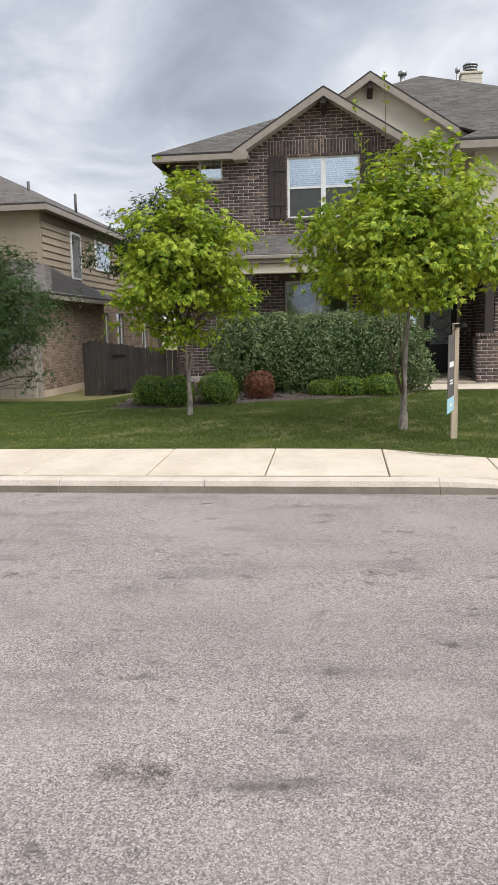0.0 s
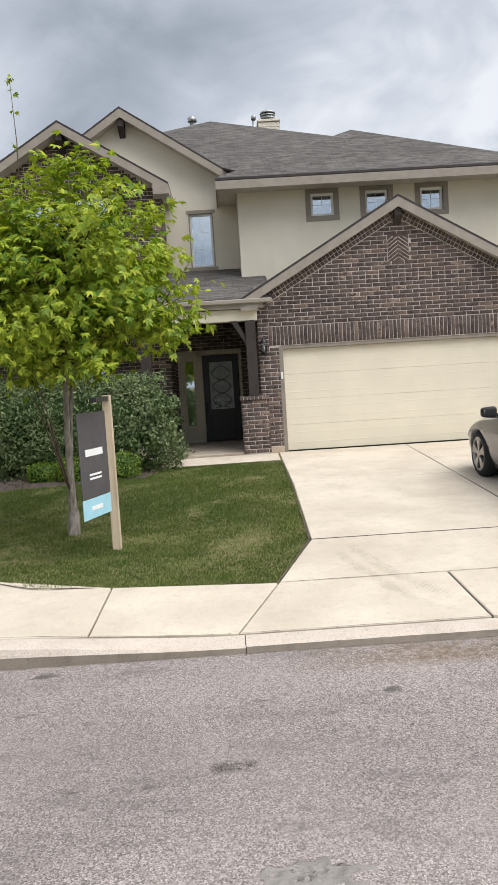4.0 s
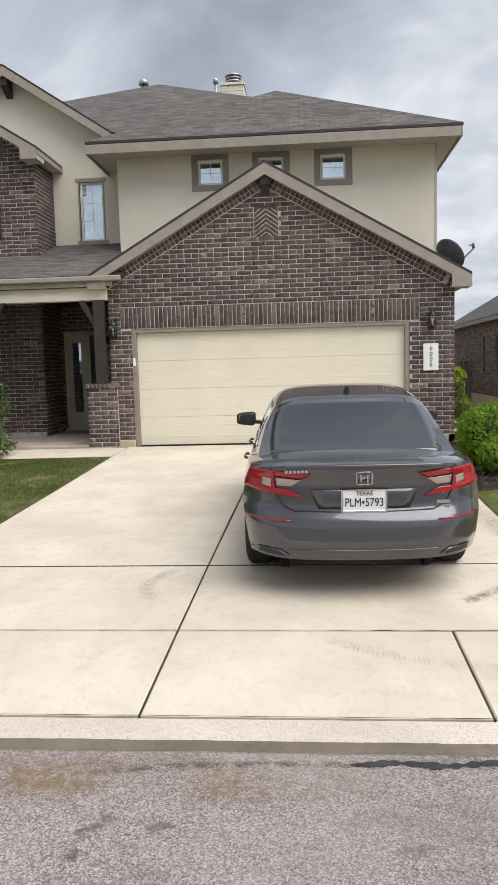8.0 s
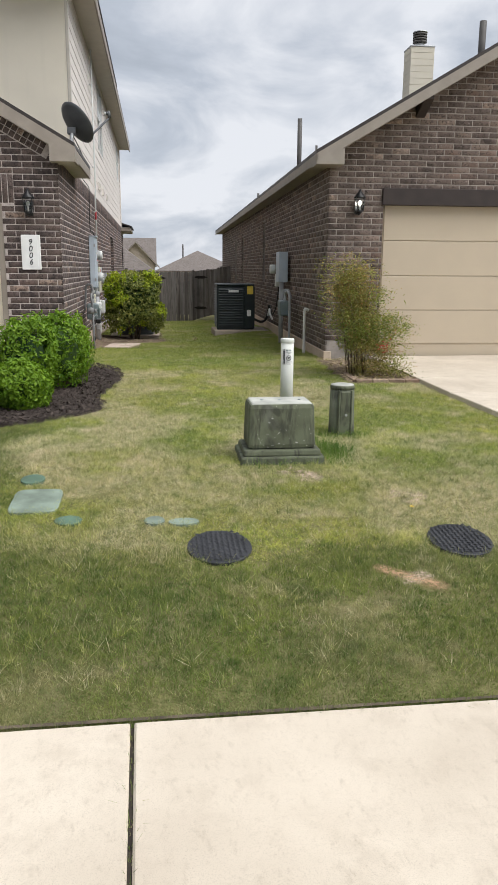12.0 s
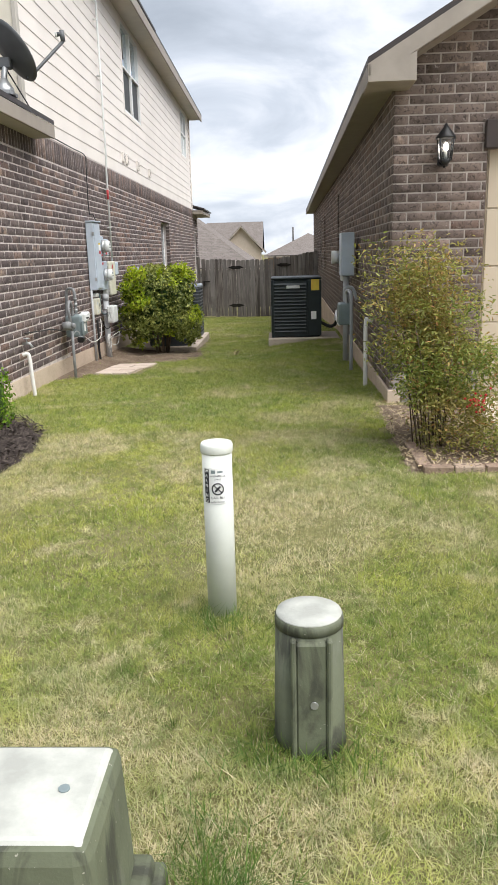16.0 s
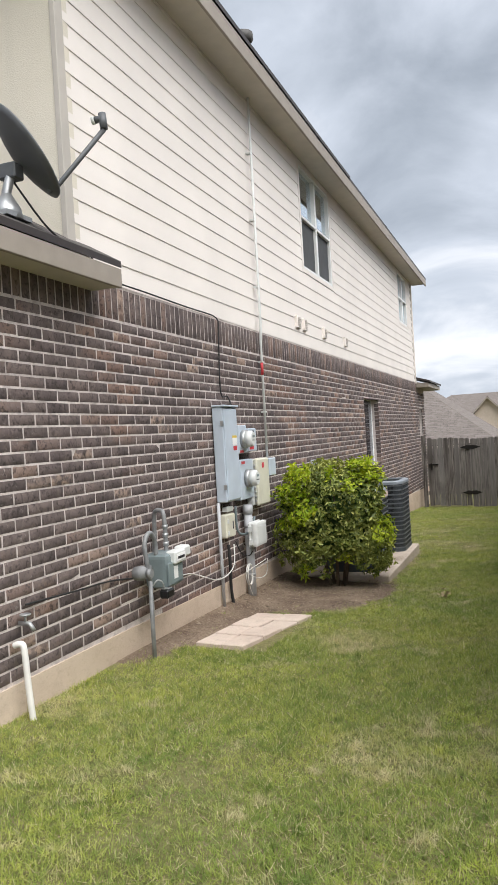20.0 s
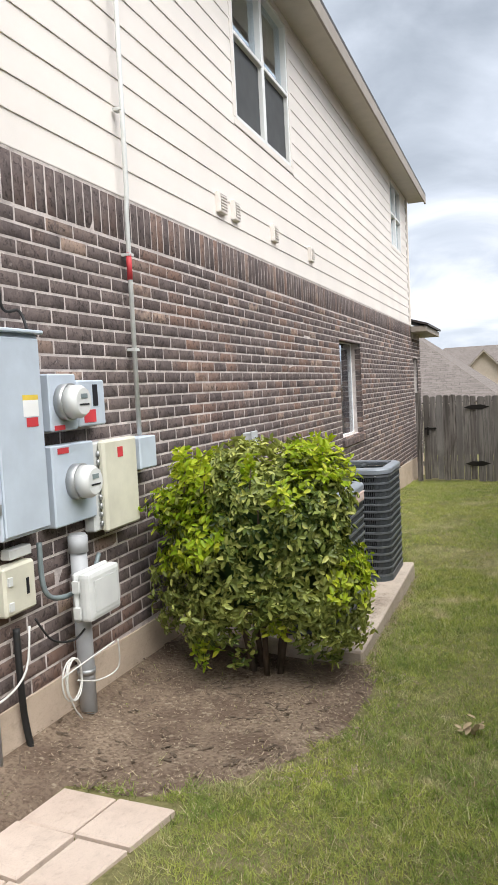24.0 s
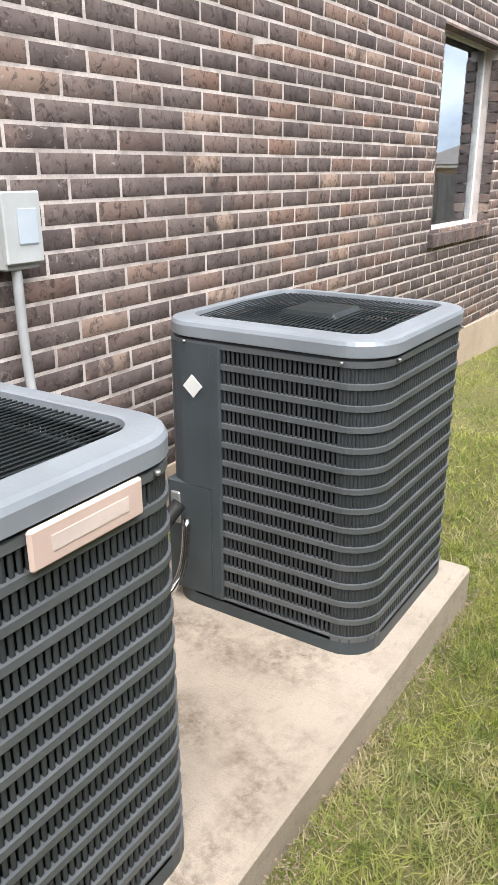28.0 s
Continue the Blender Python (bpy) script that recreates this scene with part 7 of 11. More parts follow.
    pl = part("number_plate", boxed(pc.x - 0.158, pc.x + 0.158, pc.y - 0.004, pc.y + 0.004, pc.z - 0.08, pc.z + 0.08, 0.002), PLATE_WHITE, car, "white number plate with black characters")
    fr = bmesh.new()
    for x0, x1, za, zb in ((-0.166, -0.152, -0.088, 0.088), (0.152, 0.166, -0.088, 0.088), (-0.152, 0.152, -0.088, -0.07), (-0.152, 0.152, 0.078, 0.088)):
        bm_box(fr, pc.x + x0, pc.x + x1, pc.y - 0.010, pc.y - 0.0042, pc.z + za, pc.z + zb, 0.002)
    part("plate_surround", fr, CHROME, pl)
    part("plate_letters", text_mesh("TEXAS", 0.042, pose(pc.x, pc.y - 0.006, pc.z + 0.055, 90, 0, 0)), INK, pl)
    part("plate_letters", text_mesh("PLM\u20225793", 0.088, pose(pc.x, pc.y - 0.006, pc.z - 0.012, 90, 0, 0) @ Matrix.Diagonal((0.78, 1.0, 1.0, 1.0))), INK, pl)
    # shark fin
    bm = bmesh.new()
    base = [bm.verts.new(q) for q in ((-0.035, 1.66, 1.400), (0.035, 1.66, 1.400), (0.02, 1.86, 1.412), (-0.02, 1.86, 1.412))]
    top = [bm.verts.new(q) for q in ((-0.008, 1.655, 1.468), (0.008, 1.655, 1.468), (0.005, 1.71, 1.462), (-0.005, 1.71, 1.462))]
    bm.faces.new(top)
    for k in range(4):
        bm.faces.new((base[k], base[(k + 1) % 4], top[(k + 1) % 4], top[k]))
    bmesh.ops.recalc_face_normals(bm, faces=bm.faces)
    part("antenna_fin", bm, TRIM_BLACK, car)
    return car


build_car()


# ---- fittings on the walls and in the yard ----
PANEL_GREY = plain("pale_blue_grey_steel", (0.51, 0.575, 0.645), 0.45, 0.1, vary=0.06)
METER_GREY = plain("meter_grey_paint", (0.20, 0.245, 0.25), 0.5, 0.1, vary=0.12)
PIPE_GREY = plain("grey_pvc", (0.40, 0.41, 0.42), 0.5, vary=0.1)
GAS_GREY = plain("dull_grey_pipe_paint", (0.235, 0.24, 0.24), 0.55, 0.2, vary=0.2, scale=14)
PALE_PLASTIC = plain("pale_grey_plastic", (0.62, 0.63, 0.61), 0.5, vary=0.06)
BOX_GREY = plain("dulled_grey_enamel", (0.46, 0.48, 0.48), 0.5, vary=0.1)
CREAM_PLASTIC = plain("aged_cream_plastic", (0.60, 0.58, 0.47), 0.55, vary=0.08)
WHITE_PIPE = plain("white_pvc", (0.78, 0.76, 0.72), 0.45, vary=0.06)
CABLE = plain("black_cable", (0.02, 0.02, 0.02), 0.6)
PALE_CABLE = plain("white_cable", (0.65, 0.64, 0.60), 0.6)
RED = plain("red_label", (0.55, 0.05, 0.06), 0.5)
YELLOW = plain("yellow_label", (0.75, 0.55, 0.08), 0.5)
LABEL = plain("white_label", (0.82, 0.82, 0.80), 0.5, vary=0.03)
LAMP_GLASS = glass_mat("seeded_lamp_glass", (0.85, 0.85, 0.8), 0.1)


BULB_LIT = Nodes("lit_bulb", 0.4)
BULB_LIT.b.inputs["Emission Color"].default_value = (1.0, 0.94, 0.85, 1)
BULB_LIT.b.inputs["Emission Strength"].default_value = 4.0
BULB_LIT = BULB_LIT.mat


def streaked_mat(name, colour, grime, chalk):
    """Old fibreglass with dark run-off streaks, chalky bloom and pale flecks."""
    m = Nodes(name, 0.75, spec=0.3)
    c = m.mix(m.ramp(m.noise(6, 5), (0.35, 0.0), (0.65, 1.0)), tuple(x * 0.85 for x in colour), tuple(x * 1.2 for x in colour))
    c = m.mix(m.ramp(m.noise(7, 5, 0.6, stretch=(1, 1, 0.25), distort=1.2), (0.50, 0.0), (0.60, 0.75)), c, grime)
    c = m.mix(m.ramp(m.noise(5, 4, 0.6, stretch=(1, 1, 0.5)), (0.56, 0.0), (0.70, 0.5)), c, chalk)
    c = m.mix(m.ramp(m.noise(60, 3), (0.70, 0.0), (0.74, 0.8)), c, (0.45, 0.43, 0.36))
    return m.colour(c).bump(m.noise(120, 3), 0.25, 0.004).mat


GREEN_BOX = streaked_mat("faded_green_fibreglass", (0.118, 0.130, 0.084), (0.042, 0.042, 0.034), (0.18, 0.185, 0.15))
GREEN_PALE = plain("sun_bleached_green", (0.44, 0.445, 0.40), 0.8, vary=0.22, scale=7, bump=0.3)
DISH_GREY = plain("dish_grey", (0.11, 0.115, 0.12), 0.5, 0.2, vary=0.15)
AC_BODY = plain("slate_grey_steel", (0.074, 0.090, 0.100), 0.45, 0.2, vary=0.12)
AC_BAND = plain("grey_band_steel", (0.150, 0.162, 0.172), 0.4, 0.3, vary=0.1)
AC_LOUVRE = plain("dark_louvre_steel", (0.060, 0.067, 0.073), 0.5, 0.2, vary=0.1)
AC_TOP = plain("pale_steel_top", (0.29, 0.32, 0.355), 0.4, 0.2, vary=0.08)
# dark fins, blackened further to hold the shade inside the unit
AC_FIN_SHADE = plain("dark_fins_and_inner_shade", (0.008, 0.008, 0.009), 0.6, 0.3)
AC_DARK = plain("near_black_green_steel", (0.022, 0.030, 0.032), 0.45, 0.2, vary=0.15)
TAG_PINK = plain("faded_name_plate", (0.66, 0.50, 0.43), 0.6, vary=0.06)
PLATE_MARK = plain("worn_plate_lettering", (0.72, 0.60, 0.54), 0.6, vary=0.1)
WX = SX + 0.012


def electric_gear():
    y = 22.49
    p = thing("electrical_panel", "tall pale blue-grey steel electrical cabinet on the brick wall", "electrical box")
    part("cabinet", boxed(WX, WX + 0.115, y, y + 0.37, 1.17, 2.14, 0.008), PANEL_GREY, p)
    part("door", boxed(WX + 0.1155, WX + 0.128, y + 0.012, y + 0.358, 1.185, 2.12, 0.006), PANEL_GREY, p)
    part("rain_hood", boxed(WX, WX + 0.145, y - 0.012, y + 0.382, 2.141, 2.16, 0.005), PANEL_GREY, p)
    for z in (1.3, 1.95):
        part("hinge", boxed(WX + 0.09, WX + 0.12, y - 0.012, y + 0.002, z, z + 0.05), GALV, p)
    part("warning_label", boxed(WX + 0.1285, WX + 0.130, y + 0.2, y + 0.32, 1.74, 1.82), LABEL, p)
    part("warning_label", boxed(WX + 0.1285, WX + 0.1302, y + 0.2, y + 0.32, 1.82, 1.845), YELLOW, p, "yellow label strip")
    part("warning_label", boxed(WX + 0.1285, WX + 0.130, y + 0.22, y + 0.31, 1.69, 1.735), RED, p, "red label")
    def meter(yc, zc, label, w, h, d, up):
        m = thing("electricity_meter", label, "meter")
        part("housing", boxed(WX, WX + d, yc - w / 2, yc + w / 2, zc - h * (1 - up), zc + h * up, 0.008), PANEL_GREY, m)
        part("collar", tube([(WX + d, yc, zc), (WX + d + 0.05, yc, zc)], 0.098, 28), GALV, m)
        bm = tube([(WX + d + 0.05, yc, zc), (WX + d + 0.10, yc, zc), (WX + d + 0.125, yc, zc)], [0.09, 0.088, 0.07], 28)
        part("glass_cover", bm, PALE_PLASTIC, m)
        part("display", boxed(WX + d + 0.1255, WX + d + 0.128, yc - 0.03, yc + 0.03, zc + 0.015, zc + 0.04), METER_GREY, m)
        part("display", boxed(WX + d + 0.1255, WX + d + 0.128, yc - 0.045, yc + 0.045, zc - 0.02, zc - 0.012), INK, m)
        return m
    m1 = meter(23.09, 1.80, "round electricity meter on a small grey housing", 0.25, 0.30, 0.09, 0.5)
    part("seal_tag", boxed(WX + 0.0905, WX + 0.095, 22.99, 23.08, 1.655, 1.68), RED, m1)
    m2 = meter(23.15, 1.37, "round electricity meter on a grey steel housing", 0.40, 0.43, 0.09, 0.48)
    part("label", boxed(WX + 0.0905, WX + 0.093, 23.0, 23.1, 1.53, 1.56), RED, m2)
    s = thing("safety_switch", "small grey switch box with red warning labels", "electrical box")
    part("box", boxed(WX, WX + 0.10, 23.21, 23.49, 1.66, 1.915, 0.008), PANEL_GREY, s)
    part("label", boxed(WX + 0.1005, WX + 0.103, 23.26, 23.38, 1.68, 1.75), RED, s)
    part("label", boxed(WX + 0.1005, WX + 0.103, 23.26, 23.31, 1.77, 1.86), RED, s)
    part("handle", boxed(WX + 0.05, WX + 0.08, 23.492, 23.515, 1.78, 1.88, 0.004), BLACK, s)
    part("label", boxed(WX + 0.1005, WX + 0.103, 23.36, 23.41, 1.77, 1.89), INK, s)
    t = thing("telephone_box", "aged cream plastic cable cabinet with a red sticker", "utility box")
    part("base", boxed(WX, WX + 0.075, 23.34, 23.77, 1.05, 1.56, 0.01), PALE_PLASTIC, t)
    part("door", boxed(WX + 0.076, WX + 0.125, 23.40, 23.79, 1.04, 1.57, 0.015), CREAM_PLASTIC, t)
    part("sticker", boxed(WX + 0.1255, WX + 0.128, 23.55, 23.61, 1.46, 1.52), RED, t)
    for k in range(9):
        part("hinge_knuckle", tube([(WX + 0.09, 23.392, 1.08 + k * 0.05), (WX + 0.09, 23.392, 1.11 + k * 0.05)], 0.009, 6), GALV, t)
    q = thing("junction_box", "pale grey weathered outlet box behind the shrub", "utility box")
    part("box", boxed(WX, WX + 0.12, 23.84, 24.06, 1.35, 1.555, 0.008), PANEL_GREY, q)
    b = thing("cable_box", "small cream plastic cable box with dangling wires", "utility box")
    part("box", boxed(WX, WX + 0.08, 22.52, 22.76, 0.80, 1.04, 0.012), CREAM_PLASTIC, b)
    part("catch", boxed(WX + 0.08, WX + 0.09, 22.54, 22.57, 0.95, 0.99), PALE_PLASTIC, b)
    part("catch", boxed(WX + 0.08, WX + 0.09, 22.54, 22.57, 0.83, 0.87), PALE_PLASTIC, b)
    part("mark", boxed(WX + 0.0805, WX + 0.083, 22.68, 22.70, 0.88, 0.96), INK, b)
    part("bracket", boxed(WX, WX + 0.06, 22.60, 22.77, 1.06, 1.11, 0.006), PALE_PLASTIC, b)
    c = thing("cable_box", "white hinged plastic cable box on the riser pipe", "utility box")
    part("box", boxed(WX + 0.12, WX + 0.15, 23.0, 23.33, 0.63, 0.90, 0.012), PALE_PLASTIC, c)
    part("lid", boxed(WX + 0.151, WX + 0.22, 23.01, 23.33, 0.635, 0.895, 0.025, 2), PALE_PLASTIC, c)
    part("lid_panel", boxed(WX + 0.2205, WX + 0.224, 23.06, 23.29, 0.68, 0.85, 0.003), PALE_PLASTIC, c)
    for z in (0.66, 0.80):
        part("hinge", boxed(WX + 0.13, WX + 0.17, 22.985, 23.002, z, z + 0.06), PALE_PLASTIC, c)
    r = thing("riser_pipe", "thick grey conduit rising from the ground to the meter", "pipe")
    part("pipe", tube([(WX + 0.07, 23.16, -0.1), (WX + 0.07, 23.16, 1.08)], 0.047, 16), PIPE_GREY, r)
    part("coupling", tube([(WX + 0.07, 23.16, 0.98), (WX + 0.07, 23.16, 1.07)], 0.055, 16), PIPE_GREY, r)
    for z in (0.30, 0.83):
        part("strap", tube([(WX + 0.07, 23.16, z), (WX + 0.07, 23.16, z + 0.03)], 0.052, 16), GALV, r)
    g = thing("conduit", "thin grey conduit below the electrical cabinet", "pipe")
    part("pipe", tube([(WX + 0.03, 22.45, 0.1), (WX + 0.03, 22.45, 1.17)], 0.018, 8), PIPE_GREY, g)
    k = thing("ground_cable", "black cable sleeve running into the soil", "cable")
    part("sleeve", tube(smooth_path([(WX + 0.04, 22.63, 0.72), (WX + 0.05, 22.62, 0.5), (WX + 0.03, 22.66, 0.25), (WX + 0.05, 22.69, 0.0)]), 0.017, 8), CABLE, k)
    # loops of cable
    w = thing("cable_coil", "loose coil of white cable hanging at the riser", "cable")
    pts = []
    for a in np.linspace(0, 7 * math.pi, 60):
        pts.append((WX + 0.14 + 0.01 * math.sin(a * 0.7), 22.93 + 0.075 * math.cos(a) + 0.01 * math.sin(a * 0.3), 0.36 + 0.11 * math.sin(a)))
    part("coil", tube(pts, 0.0045, 5), PALE_CABLE, w)
    part("wire", tube(smooth_path([(WX + 0.08, 22.68, 0.72), (WX + 0.10, 22.58, 0.5), (WX + 0.03, 22.33, 0.42), (WX + 0.02, 21.7, 0.60), (WX + 0.02, 21.2, 0.60)]), 0.006, 5), PALE_CABLE, w)
    part("wire", tube(smooth_path([(WX + 0.24, 23.23, 0.48), (WX + 0.2, 23.28, 0.3), (WX + 0.16, 23.13, 0.28), (WX + 0.14, 22.97, 0.34)]), 0.0045, 5), PALE_CABLE, w)
    part("wire", tube(smooth_path([(WX + 0.14, 22.83, 0.4), (WX + 0.16, 22.93, 0.42), (WX + 0.18, 23.13, 0.44), (WX + 0.24, 23.19, 0.48)]), 0.0045, 5), PALE_CABLE, w)
    part("wire", tube(smooth_path([(WX + 0.14, 22.88, 0.3), (WX + 0.14, 22.93, 0.2), (WX + 0.14, 22.99, 0.12)]), 0.0045, 5), PALE_CABLE, w)
    part("wire", tube(smooth_path([(WX + 0.08, 22.73, 0.74), (WX + 0.1, 22.83, 0.60), (WX + 0.12, 22.98, 0.55), (WX + 0.13, 23.08, 0.58)]), 0.006, 5), CABLE, w)
    part("wire", tube(smooth_path([(WX + 0.06, 22.83, 1.1), (WX + 0.06, 22.85, 0.85), (WX + 0.08, 22.98, 0.78), (WX + 0.08, 23.23, 0.8), (WX + 0.06, 23.38, 0.92)]), 0.014, 6), METER_GREY, w)
    # conduits up the wall
    u = thing("conduit", "thin white-painted conduit running up the siding to the eave", "pipe")
    part("pipe", tube([(WX + 0.04, 23.99, 1.56), (WX + 0.045, 23.99, 3.0), (WX + 0.055, 23.99, 3.12), (WX + 0.055, 24.02, 5.88)], 0.016, 8), PALE_PLASTIC, u)
    for z in (2.1, 2.7, 3.6, 4.4, 5.2):
        part("clip", boxed(WX, WX + 0.058, 23.972, 24.028, z, z + 0.018), PALE_PLASTIC, u)
    part("tape", tube([(WX + 0.042, 23.99, 2.55), (WX + 0.042, 23.99, 2.72)], 0.018, 8), RED, u)
    v = thing("cable", "black cable along the top of the brickwork", "cable")
    part("run", tube(smooth_path([(SX + 0.03, 20.3, 3.19), (SX + 0.035, 20.6, 3.11), (SX + 0.035, 21.2, 3.10), (SX + 0.035, 22.0, 3.09), (SX + 0.035, 22.6, 3.09), (SX + 0.04, 22.74, 3.05)]), 0.007, 5), CABLE, v)
    part("drop", tube(smooth_path([(SX + 0.04, 22.74, 3.05), (SX + 0.03, 22.74, 2.8), (SX + 0.03, 22.72, 2.3), (SX + 0.06, 22.82, 2.26), (SX + 0.1, 22.82, 2.165)]), 0.008, 5), CABLE, v)


electric_gear()


def gas_meter():
    g = thing("gas_meter", "grey gas meter with pipes and a regulator on the brick wall", "meter")
    x = WX + 0.16
    part("riser", tube([(x + 0.02, 20.67, 0.0), (x + 0.02, 20.67, 0.78)], 0.018, 10), GAS_GREY, g)
    part("inlet", tube(smooth_path([(x + 0.02, 20.67, 0.75), (x + 0.01, 20.64, 0.95), (x, 20.65, 1.03), (x, 20.70, 1.10), (x, 20.77, 1.10), (x, 20.82, 1.03), (x, 20.83, 0.92)]), 0.019, 10), GAS_GREY, g)
    part("outlet", tube(smooth_path([(x, 21.01, 0.90), (x, 21.01, 1.12), (x - 0.01, 21.015, 1.23), (x - 0.04, 21.03, 1.255), (x - 0.09, 21.05, 1.255), (x - 0.12, 21.065, 1.22), (x - 0.13, 21.07, 1.1), (x - 0.15, 21.07, 0.8)]), 0.019, 10), GAS_GREY, g)
    for z in (0.97, 1.04, 1.11):
        part("union", tube([(x, 21.01, z), (x, 21.01, z + 0.03)], 0.026, 8), GALV, g)
    bm = boxed(x - 0.10, x + 0.11, 20.80, 21.08, 0.65, 0.93, 0.045, 3)
    part("body", bm, METER_GREY, g)
    part("front_ridge", boxed(x + 0.111, x + 0.125, 20.79, 21.05, 0.68, 0.86, 0.01), METER_GREY, g)
    part("index_box", boxed(x + 0.06, x + 0.15, 20.87, 21.07, 0.835, 0.94, 0.012), PALE_PLASTIC, g)
    part("index_face", boxed(x + 0.1505, x + 0.154, 20.89, 21.05, 0.86, 0.915), LABEL, g)
    part("index_face", boxed(x + 0.1545, x + 0.156, 20.91, 21.03, 0.875, 0.895), INK, g)
    part("transmitter", boxed(x + 0.03, x + 0.13, 21.08, 21.21, 0.86, 0.95, 0.015), PALE_PLASTIC, g)
    part("label", boxed(x + 0.1255, x + 0.128, 20.88, 20.95, 0.72, 0.82), LABEL, g)
    part("regulator", tube([(x - 0.06, 20.58, 0.82), (x - 0.01, 20.58, 0.82), (x + 0.01, 20.58, 0.82), (x + 0.05, 20.58, 0.82)], [0.05, 0.058, 0.058, 0.034], 20), GAS_GREY, g)
    part("regulator_cap", tube([(x + 0.05, 20.58, 0.82), (x + 0.09, 20.58, 0.82)], 0.035, 14), GAS_GREY, g)
    part("link", tube([(x, 20.58, 0.82), (x, 20.71, 0.84)], 0.026, 10), GAS_GREY, g)
    lock = thing("lock_box", "black key lock box hanging under the gas meter", "lock box")
    part("case", boxed(x + 0.06, x + 0.14, 20.73, 20.85, 0.59, 0.66, 0.012), BLACK, lock)
    part("dial", boxed(x + 0.07, x + 0.13, 20.75, 20.83, 0.6605, 0.668, 0.004), GALV, lock)
    part("shackle", tube(smooth_path([(x + 0.1, 20.75, 0.65), (x + 0.09, 20.74, 0.72), (x + 0.06, 20.71, 0.74), (x + 0.03, 20.69, 0.7)]), 0.006, 6), GALV, lock)
    f = thing("standpipe", "white plastic drain pipe with a bend beside the foundation", "pipe")
    part("pipe", tube(smooth_path([(WX + 0.02, 19.22, 0.64), (WX + 0.07, 19.22, 0.65), (WX + 0.09, 19.22, 0.61), (WX + 0.10, 19.23, 0.35), (WX + 0.11, 19.25, 0.1)]), 0.020, 10), WHITE_PIPE, f)
    t = thing("garden_tap", "weathered brass garden tap on the brick wall", "tap")
    part("stem", tube([(WX, 19.30, 0.755), (WX + 0.08, 19.30, 0.755), (WX + 0.11, 19.30, 0.715)], 0.014, 8), GALV, t)
    part("handle", tube([(WX + 0.05, 19.30, 0.805), (WX + 0.05, 19.30, 0.815)], 0.035, 12), GALV, t)
    part("spindle", tube([(WX + 0.05, 19.30, 0.755), (WX + 0.05, 19.30, 0.81)], 0.008, 8), GALV, t)
    c = thing("cable", "black cable sagging along the wall to the meter", "cable")
    part("run", tube(smooth_path([(WX + 0.02, 19.35, 0.86), (WX + 0.03, 19.9, 0.83), (WX + 0.02, 20.4, 0.80), (WX + 0.03, 20.9, 0.72)]), 0.007, 5), CABLE, c)


gas_meter()


